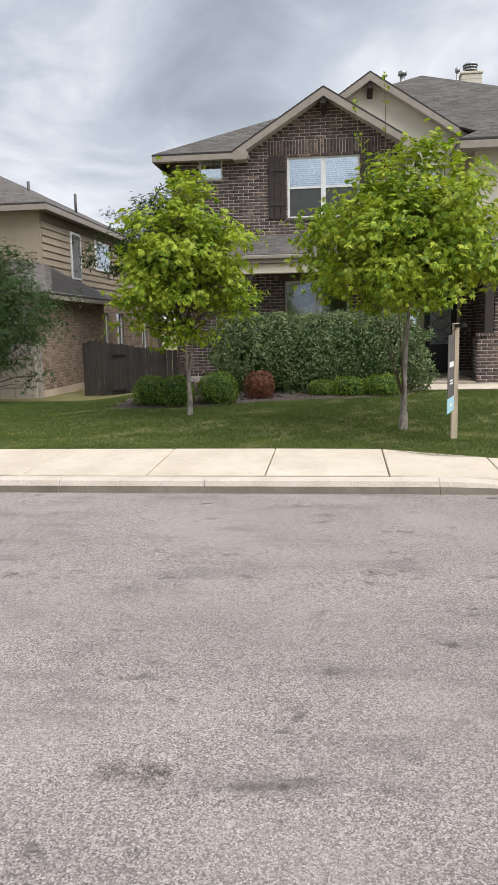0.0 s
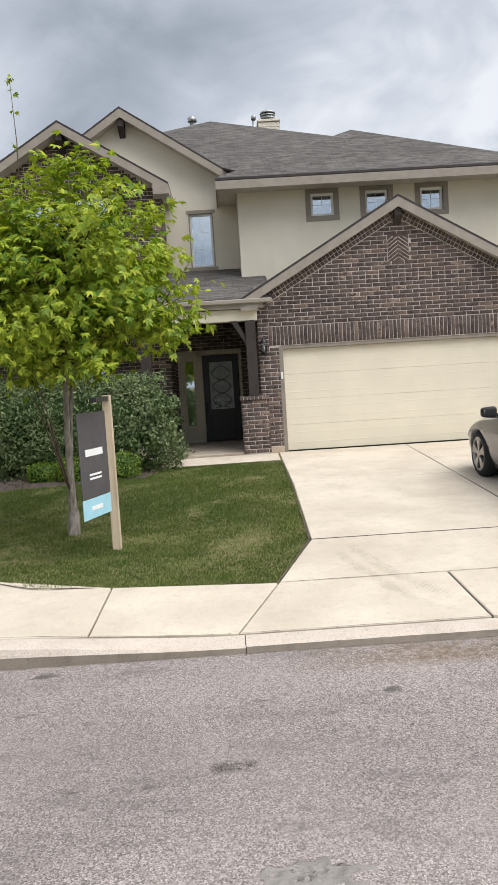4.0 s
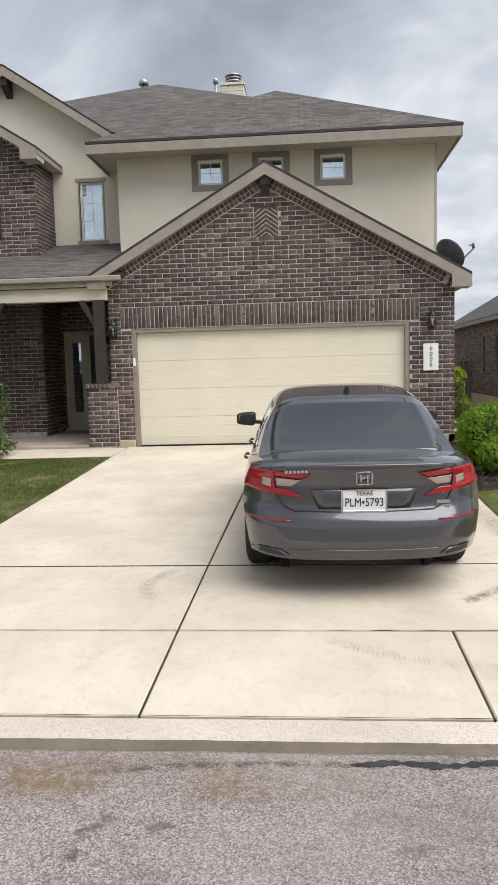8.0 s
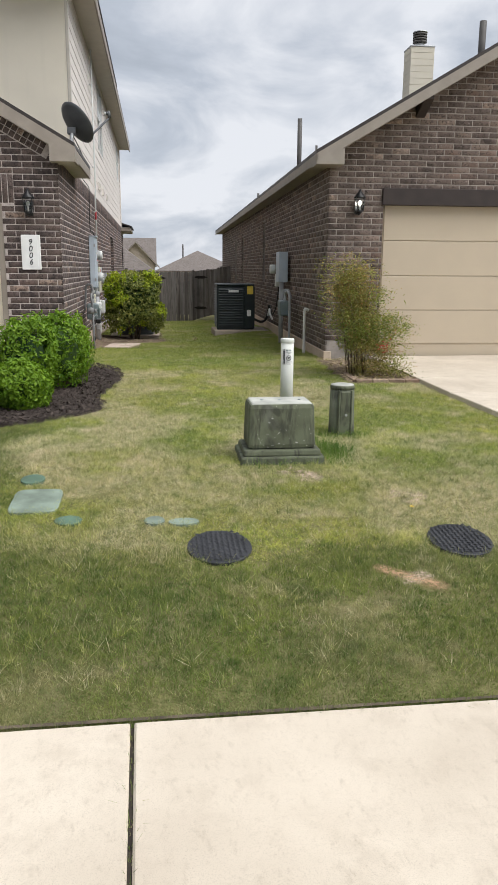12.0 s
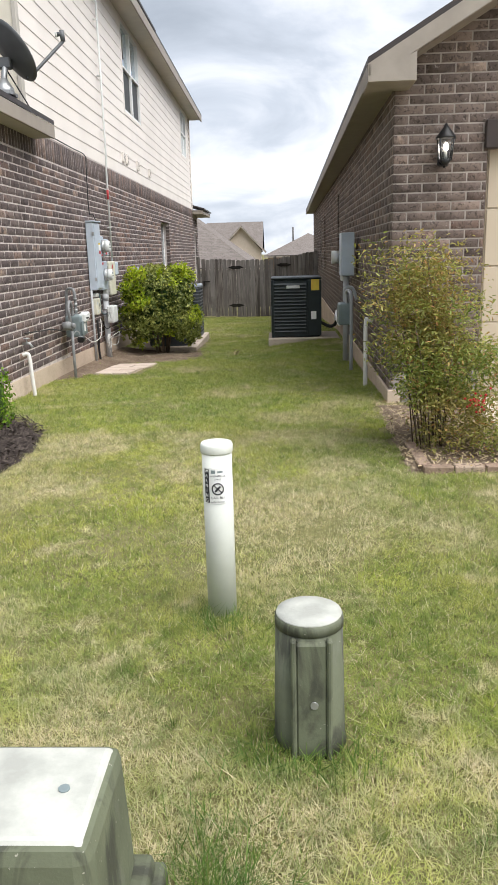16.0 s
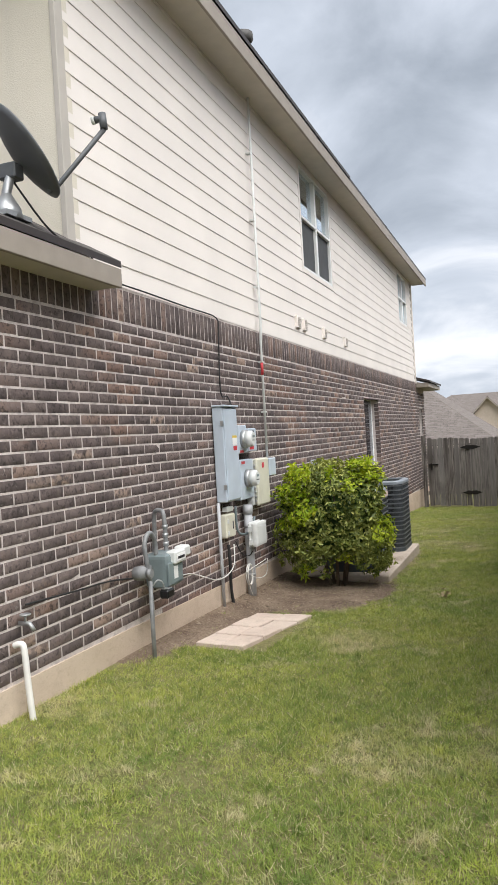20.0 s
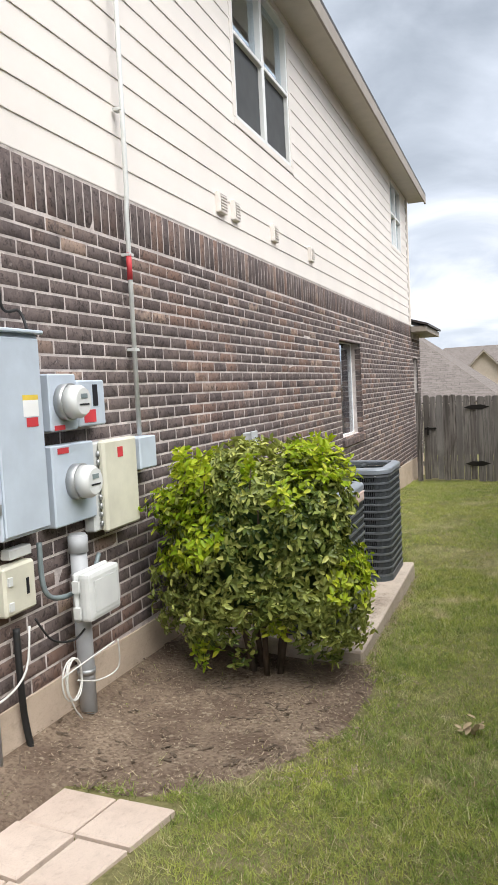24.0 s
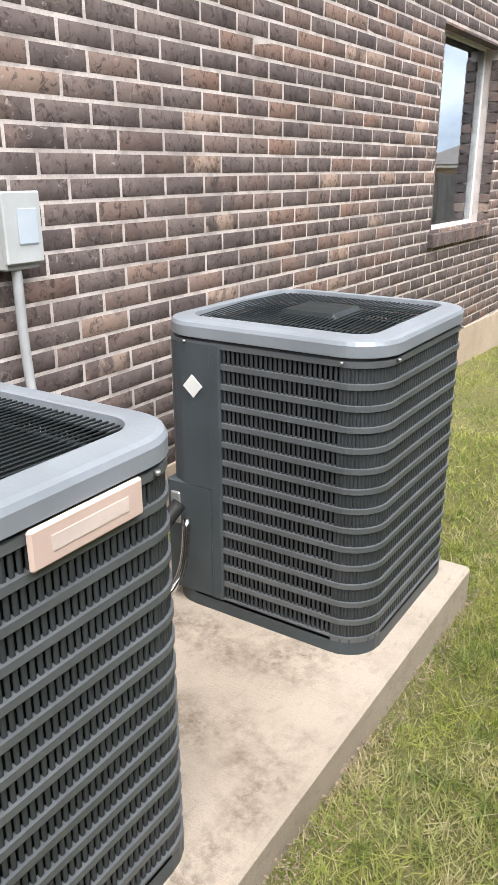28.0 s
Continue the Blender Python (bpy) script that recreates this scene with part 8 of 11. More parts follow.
def wall_bits():
    for y, w in ((25.66, 0.18), (26.01, 0.15), (27.13, 0.16), (28.57, 0.16)):
        v = thing("wall_vent", "small cream louvred vent on the siding", "vent", group="vents on the siding")
        x = SX + 0.025
        part("hood", boxed(x - 0.03, x + 0.016, y, y + w, 3.32, 3.49, 0.004), SIDING, v)
        # darker plate on the hood stands in for shade between the slats
        part("recess", boxed(x + 0.0165, x + 0.0185, y + 0.022, y + w - 0.022, 3.342, 3.47), FASCIA, v)
        for k in range(5):
            part("slat", boxed(x + 0.0188, x + 0.024, y + 0.022, y + w - 0.022, 3.348 + k * 0.025, 3.360 + k * 0.025), SIDING, v)
    for yy, zz in ((25.98, 1.20),):
        d = thing("disconnect_box", "pale grey air conditioner disconnect box with conduit", "electrical box")
        part("box", boxed(WX, WX + 0.075, yy, yy + 0.14, zz, zz + 0.23, 0.006), BOX_GREY, d)
        part("cover", boxed(WX + 0.0755, WX + 0.095, yy - 0.006, yy + 0.146, zz + 0.02, zz + 0.24, 0.005), BOX_GREY, d)
        part("cover_panel", boxed(WX + 0.0955, WX + 0.10, yy + 0.045, yy + 0.125, zz + 0.08, zz + 0.19, 0.003), PANEL_GREY, d)
        part("whip", tube(smooth_path([(WX + 0.05, yy + 0.06, zz), (WX + 0.05, yy + 0.06, zz - 0.2), (WX + 0.05, yy + 0.07, zz - 0.4), (WX + 0.12, yy + 0.03, zz - 0.52), (WX + 0.3, yy - 0.1, zz - 0.7), (WX + 0.5, yy + 0.15, 0.35)]), 0.017, 8), PIPE_GREY, d)
    # carriage lamps
    for x, y, fx in ((9.34, FY, 1), (3.72, FY, 1), (14.03, 18.42, 1)):
        l = thing("wall_lamp", "black carriage wall lamp with clear glass", "wall lamp", group="carriage lamps")
        z = 2.36 if x < 10 else 2.47
        yy = y - 0.11
        part("back_plate", boxed(x - 0.05, x + 0.05, y - 0.03, y - 0.008, z - 0.12, z + 0.06, 0.01), BLACK, l)
        part("arm", tube(smooth_path([(x, y - 0.02, z - 0.08), (x, y - 0.08, z - 0.13), (x, yy, z - 0.1)]), 0.012, 8), BLACK, l)
        gl = bm_prism(bmesh.new(), [(x - 0.05, yy - 0.05, z - 0.07), (x + 0.05, yy - 0.05, z - 0.07), (x + 0.05, yy + 0.05, z - 0.07), (x - 0.05, yy + 0.05, z - 0.07)], (0, 0, 0.17))
        part("glass", gl, LAMP_GLASS, l)
        for sx in (-1, 1):
            for sy in (-1, 1):
                part("bar", tube([(x + sx * 0.045, yy + sy * 0.045, z - 0.08), (x + sx * 0.06, yy + sy * 0.06, z + 0.1)], 0.006, 6), BLACK, l)
        part("roof", tube([(x, yy, z + 0.10), (x, yy, z + 0.12), (x, yy, z + 0.19), (x, yy, z + 0.23)], [0.09, 0.085, 0.03, 0.008], 12), BLACK, l)
        part("base", tube([(x, yy, z - 0.12), (x, yy, z - 0.07)], [0.02, 0.06], 12), BLACK, l)
        part("candle", tube([(x, yy, z - 0.07), (x, yy, z + 0.0)], 0.013, 8), LABEL, l)
        part("bulb", tube([(x, yy, z + 0.0), (x, yy, z + 0.02), (x, yy, z + 0.045), (x, yy, z + 0.07)], [0.012, 0.024, 0.022, 0.006], 12), BULB_LIT if x > 10 else LABEL, l, "glowing bulb" if x > 10 else "")
    # house number plaque
    n = thing("house_number_sign", "white stone number plaque reading 9006 downwards", "house number")
    part("plaque", boxed(9.20, 9.46, FY - 0.03, FY - 0.009, 1.52, 1.99, 0.006), LABEL, n)
    part("inner_panel", boxed(9.235, 9.425, FY - 0.034, FY - 0.0305, 1.57, 1.94, 0.003), LABEL, n)
    for k, ch in enumerate("9006"):
        part("digit", text_mesh(ch, 0.108, pose(9.33, FY - 0.037, 1.892 - k * 0.09, 90, 0, 0) @ Matrix(((1, 0.18, 0, 0), (0, 1, 0, 0), (0, 0, 1, 0), (0, 0, 0, 1))), 0.0012), INK, n)
    s = thing("keypad", "small white garage keypad on the door frame", "keypad")
    part("case", boxed(4.03, 4.075, FY - 0.012, FY + 0.0095, 1.74, 1.88, 0.006), LABEL, s)


wall_bits()


def roof_bits():
    c = thing("chimney", "pale sided chimney with a round metal flue cap", "chimney")
    part("stack", boxed(4.56, 5.28, 29.9, 30.8, 8.2, 10.80), FASCIA, c)
    for k in range(7):
        part("board", boxed(4.55, 5.29, 29.885, 30.81, 9.5 + k * 0.17, 9.66 + k * 0.17, 0.005), STUCCO, c)
    part("crown", boxed(4.52, 5.32, 29.85, 30.85, 10.70, 10.78, 0.01), STUCCO, c)
    part("flue", tube([(4.92, 30.3, 10.7), (4.92, 30.3, 10.85)], 0.20, 18), GALV, c)
    for z in (10.9, 11.0):
        part("flue_ring", tube([(4.92, 30.3, z), (4.92, 30.3, z + 0.05)], 0.26, 18), GALV, c)
    part("flue_cap", tube([(4.92, 30.3, 11.08), (4.92, 30.3, 11.14), (4.92, 30.3, 11.2)], [0.28, 0.26, 0.1], 18), GALV, c)
    for x, y, z, r, h in ((2.31, 28.5, 9.9, 0.09, 0.45), (4.39, 29.8, 9.6, 0.05, 1.15)):
        v = thing("roof_vent_pipe", "round metal vent pipe on the shingle roof", "vent pipe", group="roof vents")
        part("pipe", tube([(x, y, z - 0.5), (x, y, z + h)], r, 12), GALV, v)
        part("cap", tube([(x, y, z + h), (x, y, z + h + 0.12), (x, y, z + h + 0.17)], [r * 1.7, r * 1.7, r * 0.6], 12), GALV, v)
    v = thing("roof_vent_pipe", "round metal vent pipe on the shingle roof", "vent pipe", group="roof vents")
    part("pipe", tube([(9.0, 26.29, 6.4), (9.0, 26.29, 7.74)], 0.085, 14), DARKPIPE, v)
    part("collar", tube([(9.0, 26.29, 7.72), (9.0, 26.29, 7.76)], 0.115, 14), DARKPIPE, v)
    part("cap", tube([(9.0, 26.29, 7.80), (9.0, 26.29, 7.83), (9.0, 26.29, 7.93), (9.0, 26.29, 7.97)], [0.12, 0.15, 0.15, 0.05], 14), DARKPIPE, v)
    part("flashing", tube([(9.0, 26.29, 6.62), (9.0, 26.29, 6.80)], [0.22, 0.09], 14), DARKPIPE, v)
    # satellite dish at the garage eave
    d = thing("satellite_dish", "dark grey satellite dish on a bracket at the garage eave", "satellite dish")
    foot = Vector((9.82, 19.35, 3.30))
    part("foot_plate", boxed(foot.x - 0.09, foot.x + 0.09, foot.y - 0.12, foot.y + 0.12, foot.z - 0.05, foot.z - 0.02), GALV, d)
    part("mast", tube([foot + Vector((0, 0, -0.05)), foot + Vector((0.0, 0, 0.12)), foot + Vector((0.02, 0.05, 0.30))], 0.03, 10), GALV, d)
    part("clamp", boxed(foot.x - 0.06, foot.x + 0.07, foot.y + 0.0, foot.y + 0.10, foot.z + 0.21, foot.z + 0.31, 0.01), DISH_GREY, d)
    part("foot", tube([foot + Vector((0, 0, -0.05)), foot + Vector((0, 0, 0.02)), foot + Vector((0, 0, 0.11))], [0.10, 0.085, 0.032], 14), GALV, d)
    # reflector: a shallow bowl that looks up and over the side yard
    cen, nrm = Vector((9.90, 19.44, 3.68)), Vector((0.62, 0.52, 0.58)).normalized()
    side = nrm.cross(Vector((0, 0, 1))).normalized()
    upv = side.cross(nrm)
    bm = bmesh.new()
    rings = []
    for k in range(8):
        r = 0.02 + 0.30 * k / 7
        rings.append([bm.verts.new(cen + (side * math.cos(t) * 0.92 + upv * math.sin(t)) * r + nrm * (r * r * 0.75 - 0.05)) for t in np.linspace(0, 2 * math.pi, 32, endpoint=False)])
    for a, b in zip(rings, rings[1:]):
        for k in range(32):
            bm.faces.new((a[k], a[(k + 1) % 32], b[(k + 1) % 32], b[k])).smooth = True
    bm.faces.new(rings[0])
    bmesh.ops.recalc_face_normals(bm, faces=bm.faces)
    bmesh.ops.solidify(bm, geom=bm.faces[:], thickness=0.012)
    part("reflector", bm, DISH_GREY, d)
    tip = Vector((10.38, 19.62, 3.80))
    low = cen - upv * 0.27
    part("feed_arm", tube([low - nrm * 0.03, low + nrm * 0.05, tip], 0.017, 8), DISH_GREY, d)
    part("feed_bracket", tube([tip, tip + Vector((-0.01, 0.0, 0.1))], 0.025, 8), DISH_GREY, d)
    part("feed_horn", tube([tip + Vector((0.0, 0, 0.07)), tip + Vector((-0.055, -0.012, 0.062))], [0.018, 0.022], 12), DISH_GREY, d)
    part("horn_cover", tube([tip + Vector((-0.056, -0.012, 0.062)), tip + Vector((-0.075, -0.016, 0.06))], [0.026, 0.024], 12), PALE_PLASTIC, d)
    c = thing("cable", "black dish cable lying on the garage eave", "cable")
    part("run", tube(smooth_path([(9.84, 19.4, 3.5), (9.95, 19.55, 3.25), (9.93, 19.8, 3.20), (9.9, 20.1, 3.21), (9.82, 20.3, 3.2)]), 0.007, 5), CABLE, c)


roof_bits()


def rounded_square(cx, cy, h, r, n=6):
    pts = []
    for k, (sx, sy) in enumerate(((1, 1), (-1, 1), (-1, -1), (1, -1))):
        for q in range(n + 1):
            t = math.pi / 2 * (k + q / n)
            pts.append((cx + sx * (h - r) + r * math.cos(t), cy + sy * (h - r) + r * math.sin(t)))
    return pts


def condenser(cx, cy, zb, h=0.40, tall=1.0, panel=(-1, -1)):
    """An air conditioner: louvred sides with level bands, a pale rounded top with a wire fan guard, a plain service corner."""
    a = thing("air_conditioner", "slate grey air conditioner with louvred sides and pale top rim", "air conditioner", group="condensers on the pad")
    z1 = zb + tall
    part("coil", bm_prism(bmesh.new(), [(x, y, zb + 0.06) for x, y in rounded_square(cx, cy, h - 0.045, 0.08)], (0, 0, tall - 0.14)), AC_FIN_SHADE, a)
    part("base_pan", bm_prism(bmesh.new(), [(x, y, zb) for x, y in rounded_square(cx, cy, h, 0.12)], (0, 0, 0.055)), AC_BODY, a)
    ring = rounded_square(cx, cy, h, 0.12, 8)
    inner = rounded_square(cx, cy, h - 0.014, 0.106, 8)
    nb = 14
    for k in range(nb + 1):
        z = zb + 0.055 + (tall - 0.125) * k / nb
        bm = bmesh.new()
        hh = 0.0098
        lo = [bm.verts.new((x, y, z - hh)) for x, y in ring]
        hi = [bm.verts.new((x, y, z + hh - 0.003)) for x, y in ring]
        hi2 = [bm.verts.new((x, y, z + hh)) for x, y in inner]
        lo2 = [bm.verts.new((x, y, z - hh)) for x, y in inner]
        n = len(ring)
        for q in range(n):
            w = (q + 1) % n
            for p1, p2 in ((lo, hi), (hi, hi2), (lo2, lo)):
                bm.faces.new((p1[q], p1[w], p2[w], p2[q]))
        bmesh.ops.recalc_face_normals(bm, faces=bm.faces)
        part("band", bm, AC_BAND, a)
    # upright louvre fins
    per, out = [], rounded_square(cx, cy, h - 0.006, 0.114, 8)
    for (x0, y0), (x1, y1) in zip(out, out[1:] + out[:1]):
        d = math.hypot(x1 - x0, y1 - y0)
        n = max(1, int(d / 0.0165 + 0.7))
        per += [(x0 + (x1 - x0) * k / n, y0 + (y1 - y0) * k / n, (x1 - x0) / max(d, 1e-6), (y1 - y0) / max(d, 1e-6)) for k in range(n)]
    V, F = [], []
    for x, y, tx, ty in per:
        nx, ny = ty, -tx
        w, dp = (0.0042 if min(abs(tx), abs(ty)) < 0.05 else 0.0050), 0.005
        i = len(V)
        for zz in (zb + 0.055, z1 - 0.065):
            V += [(x - tx * w, y - ty * w, zz), (x + tx * w, y + ty * w, zz), (x + tx * w - nx * dp, y + ty * w - ny * dp, zz), (x - tx * w - nx * dp, y - ty * w - ny * dp, zz)]
        F += [(i, i + 1, i + 5, i + 4), (i + 1, i + 2, i + 6, i + 5), (i + 3, i, i + 4, i + 7)]
    ob = soup("louvre_grille", V, F, AC_LOUVRE, a)
    ob["kind"] = "stuff"
    # service corner
    ring = rounded_square(cx, cy, h + 0.005, 0.12, 8)
    if panel[0] > 0:
        ring = [(x, y) for x, y in ring if y < cy - h + 0.17]
    else:
        ring = [(x, y) for x, y in ring if y < cy - h + 0.2 and x < cx - 0.1] + [(cx - h + 0.24, cy - h - 0.005), (cx - h + 0.24, cy - h + 0.06)]
        ring.sort(key=lambda q: math.atan2(q[1] - (cy - h + 0.06), q[0] - (cx - h + 0.1)))
    if panel[0] > 0:
        part("service_panel", bm_prism(bmesh.new(), [(x, y, zb + 0.03) for x, y in ring], (0, 0, tall - 0.10)), AC_BODY, a)
    else:
        part("service_panel", bm_prism(bmesh.new(), [(x, y, zb + 0.46) for x, y in ring], (0, 0, tall - 0.53)), AC_BODY, a)
        part("lower_panel", boxed(cx - h + 0.015, cx - h + 0.20, cy - h - 0.004, cy - h + 0.2, zb + 0.05, zb + 0.462, 0.006), AC_BODY, a)
        part("corner_trim", boxed(cx - h + 0.20, cx - h + 0.243, cy - h - 0.006, cy - h + 0.04, zb + 0.05, zb + 0.94, 0.005), AC_BODY, a)
    # top
    bm = bmesh.new()
    prof = [(h + 0.004, -0.052), (h + 0.007, -0.050), (h + 0.007, -0.018), (h + 0.001, -0.007), (h - 0.012, -0.003), (h - 0.060, 0.003), (h - 0.067, 0.001), (h - 0.071, -0.03)]
    rings = [[bm.verts.new((x, y, z1 + dz)) for x, y in rounded_square(cx, cy, hh, max(0.07, 0.13 - (h - hh)), 8)] for hh, dz in prof]
    n = len(rings[0])
    for p1, p2 in zip(rings, rings[1:]):
        for q in range(n):
            bm.faces.new((p1[q], p1[(q + 1) % n], p2[(q + 1) % n], p2[q]))
    bmesh.ops.recalc_face_normals(bm, faces=bm.faces)
    part("top_rim", bm, AC_TOP, a)
    # solid block; its near-black colour stands in for the shaded hollow
    part("fan_well", bm_prism(bmesh.new(), [(x, y, z1 - 0.16) for x, y in rounded_square(cx, cy, h - 0.06, 0.07)], (0, 0, 0.08)), AC_FIN_SHADE, a)
    bm = bmesh.new()
    m = 36
    for k in range(m):
        u = -h + 0.08 + (2 * h - 0.16) * k / (m - 1)
        part("guard_wire", tube([(cx + u, cy - h + 0.065, z1 - 0.012), (cx + u, cy, z1 - 0.003), (cx + u, cy + h - 0.065, z1 - 0.012)], 0.0024, 4), AC_DARK, a)
    for u in (-0.2, 0.0, 0.2):
        bm_tube(bm, [(cx - h + 0.085, cy + u, z1 - 0.019), (cx + h - 0.085, cy + u, z1 - 0.019)], 0.005, 5)
    part("fan_guard", bm, AC_DARK, a)
    part("motor_cover", bm_box(bmesh.new(), cx - 0.11, cx + 0.11, cy - 0.11, cy + 0.11, z1 - 0.05, z1 + 0.006, 0.02), AC_DARK, a)
    for x, y in rounded_square(cx, cy, h + 0.007, 0.12, 1):
        part("screw", tube([(x, y, z1 - 0.07), (x, y, z1 - 0.062)], 0.006, 6), GALV, a)
    return a


def condensers():
    zt = 0.055
    p = thing("condenser_pad", "rough pale concrete pad under the condensers", "concrete pad")
    part("slab", boxed(9.98, 11.09, 24.45, 27.0, -0.25, zt, 0.012), PAD, p)
    a1 = condenser(10.585, 25.06, zt, 0.375, tall=1.01, panel=(1, -1))
    a2 = condenser(10.615, 26.60, zt, 0.385, tall=1.01, panel=(-1, -1))
    tag = part("name_plate", boxed(10.966, 10.978, 25.02, 25.27, zt + 0.888, zt + 0.958, 0.005), TAG_PINK, a1, "faded pink name plate")
    part("plate_mark", boxed(10.9782, 10.9795, 25.06, 25.23, zt + 0.910, zt + 0.936), PLATE_MARK, tag)
    part("rating_label", bm_prism(bmesh.new(), [(10.335, 26.2045, zt + 0.80), (10.375, 26.2045, zt + 0.765), (10.41, 26.2045, zt + 0.805), (10.37, 26.2045, zt + 0.84)], (0, 0.003, 0)), LABEL, a2, "white rating label")
    part("pipe", tube(smooth_path([(10.33, 26.17, zt + 0.4), (10.28, 26.0, zt + 0.25), (10.2, 25.9, zt + 0.1), (9.9, 25.95, zt + 0.2), (9.76, 25.95, zt + 0.4)]), 0.025, 8), CABLE, a2)
    part("pipe", tube(smooth_path([(10.36, 26.17, zt + 0.35), (10.38, 26.06, zt + 0.15), (10.25, 25.8, zt + 0.05), (9.9, 25.7, zt + 0.25), (9.76, 25.7, zt + 0.4)]), 0.014, 8), CHROME, a2)
    part("valve_cover", boxed(10.262, 10.302, 26.205, 26.238, zt + 0.30, zt + 0.42, 0.006), GALV, a2)
    # the one next door
    c = thing("air_conditioner", "near-black air conditioner with level louvres and yellow energy label", "air conditioner")
    x0, x1, y0, y1, z0, z1 = 12.42, 13.30, 24.62, 25.5, 0.17, 1.21
    part("cabinet", boxed(x0 + 0.02, x1 - 0.02, y0 + 0.02, y1 - 0.02, z0, z1 - 0.04, 0.02), AC_DARK, c)
    for k in range(15):
        z = z0 + 0.10 + k * 0.058
        part("louvre", bm_prism(bmesh.new(), [(x0 + 0.05, y0 + 0.019, z + 0.03), (x0 + 0.05, y0 - 0.008, z), (x0 + 0.05, y0 - 0.006, z - 0.006), (x0 + 0.05, y0 + 0.019, z + 0.018)], (0.56, 0, 0)), AC_DARK, c)
        part("louvre", bm_prism(bmesh.new(), [(x0 + 0.019, y0 + 0.05, z + 0.03), (x0 - 0.008, y0 + 0.05, z), (x0 - 0.006, y0 + 0.05, z - 0.006), (x0 + 0.019, y0 + 0.05, z + 0.018)], (0, 0.78, 0)), AC_DARK, c)
    part("lid", boxed(x0, x1, y0, y1, z1 - 0.04, z1, 0.015), AC_DARK, c)
    part("corner_post", boxed(x0, x0 + 0.05, y0, y0 + 0.05, z0, z1 - 0.04, 0.01), AC_DARK, c)
    part("service_panel", boxed(x0 + 0.64, x1, y0 - 0.004, y0 + 0.06, z0 + 0.02, z1 - 0.05, 0.01), AC_DARK, c)
    part("name_plate", boxed(x0 + 0.27, x0 + 0.50, y0 - 0.016, y0 - 0.009, 1.02, 1.07, 0.004), PALE_PLASTIC, c)
    part("energy_label", boxed(x0 + 0.70, x0 + 0.84, y0 - 0.010, y0 - 0.006, 0.98, 1.17), YELLOW, c, "yellow energy label")
    part("rating_label", boxed(x0 + 0.70, x0 + 0.79, y0 - 0.010, y0 - 0.006, 0.48, 0.62), LABEL, c, "white rating label")
    part("line_set", tube(smooth_path([(x1 - 0.02, y0 + 0.2, 0.42), (13.45, y0, 0.35), (13.55, y0 - 0.2, 0.45), (13.6, y0 - 0.3, 0.75)]), 0.03, 8), CABLE, c)
    q = thing("condenser_pad", "pale concrete pad under the unit next door", "concrete pad")
    part("slab", boxed(12.36, 13.62, 24.5, 25.6, -0.1, 0.165, 0.012), PAD, q)
    # wires and boxes on the wall next door
    b = thing("electrical_panel", "pale grey meter box on the neighbouring brick wall", "electrical box")
    part("box", boxed(13.42, 13.60, 21.9, 22.28, 1.30, 1.88, 0.01), PANEL_GREY, b)
    part("meter", tube([(13.42, 22.4, 1.55), (13.32, 22.4, 1.55)], 0.09, 18), PALE_PLASTIC, b)
    part("riser_pipe", tube([(13.50, 22.05, 0.1), (13.50, 22.05, 1.30)], 0.045, 12), PIPE_GREY, b)
    part("side_box", boxed(13.48, 13.60, 22.6, 22.8, 1.2, 1.45, 0.01), PALE_PLASTIC, b)
    part("wire", tube(smooth_path([(13.55, 22.7, 1.2), (13.52, 22.8, 0.8), (13.5, 23.2, 0.6), (13.52, 23.6, 0.75), (13.54, 23.8, 0.6)]), 0.012, 6), CABLE, b)
    part("tape", tube(smooth_path([(13.5, 23.2, 0.5), (13.46, 23.3, 0.62), (13.48, 23.5, 0.7), (13.46, 23.6, 0.55)]), 0.022, 6), LABEL, b)
    g = thing("gas_meter", "grey gas meter on the wall next door", "meter")
    part("body", boxed(13.32, 13.50, 21.05, 21.38, 0.70, 0.98, 0.035, 3), METER_GREY, g)
    part("pipe", tube(smooth_path([(13.42, 21.1, 0.98), (13.42, 21.08, 1.12), (13.44, 20.9, 1.14), (13.46, 20.85, 1.0), (13.46, 20.85, 0.15)]), 0.022, 8), PIPE_GREY, g)
    part("pipe", tube(smooth_path([(13.42, 21.32, 0.98), (13.42, 21.34, 1.14), (13.52, 21.36, 1.16), (13.58, 21.36, 1.0)]), 0.022, 8), PIPE_GREY, g)
    w = thing("standpipe", "white plastic pipe with a bend beside the neighbouring wall", "pipe")
    part("pipe", tube(smooth_path([(13.57, 19.6, 0.88), (13.52, 19.6, 0.9), (13.5, 19.6, 0.86), (13.5, 19.6, 0.5), (13.5, 19.6, 0.15)]), 0.025, 8), WHITE_PIPE, w)


condensers()


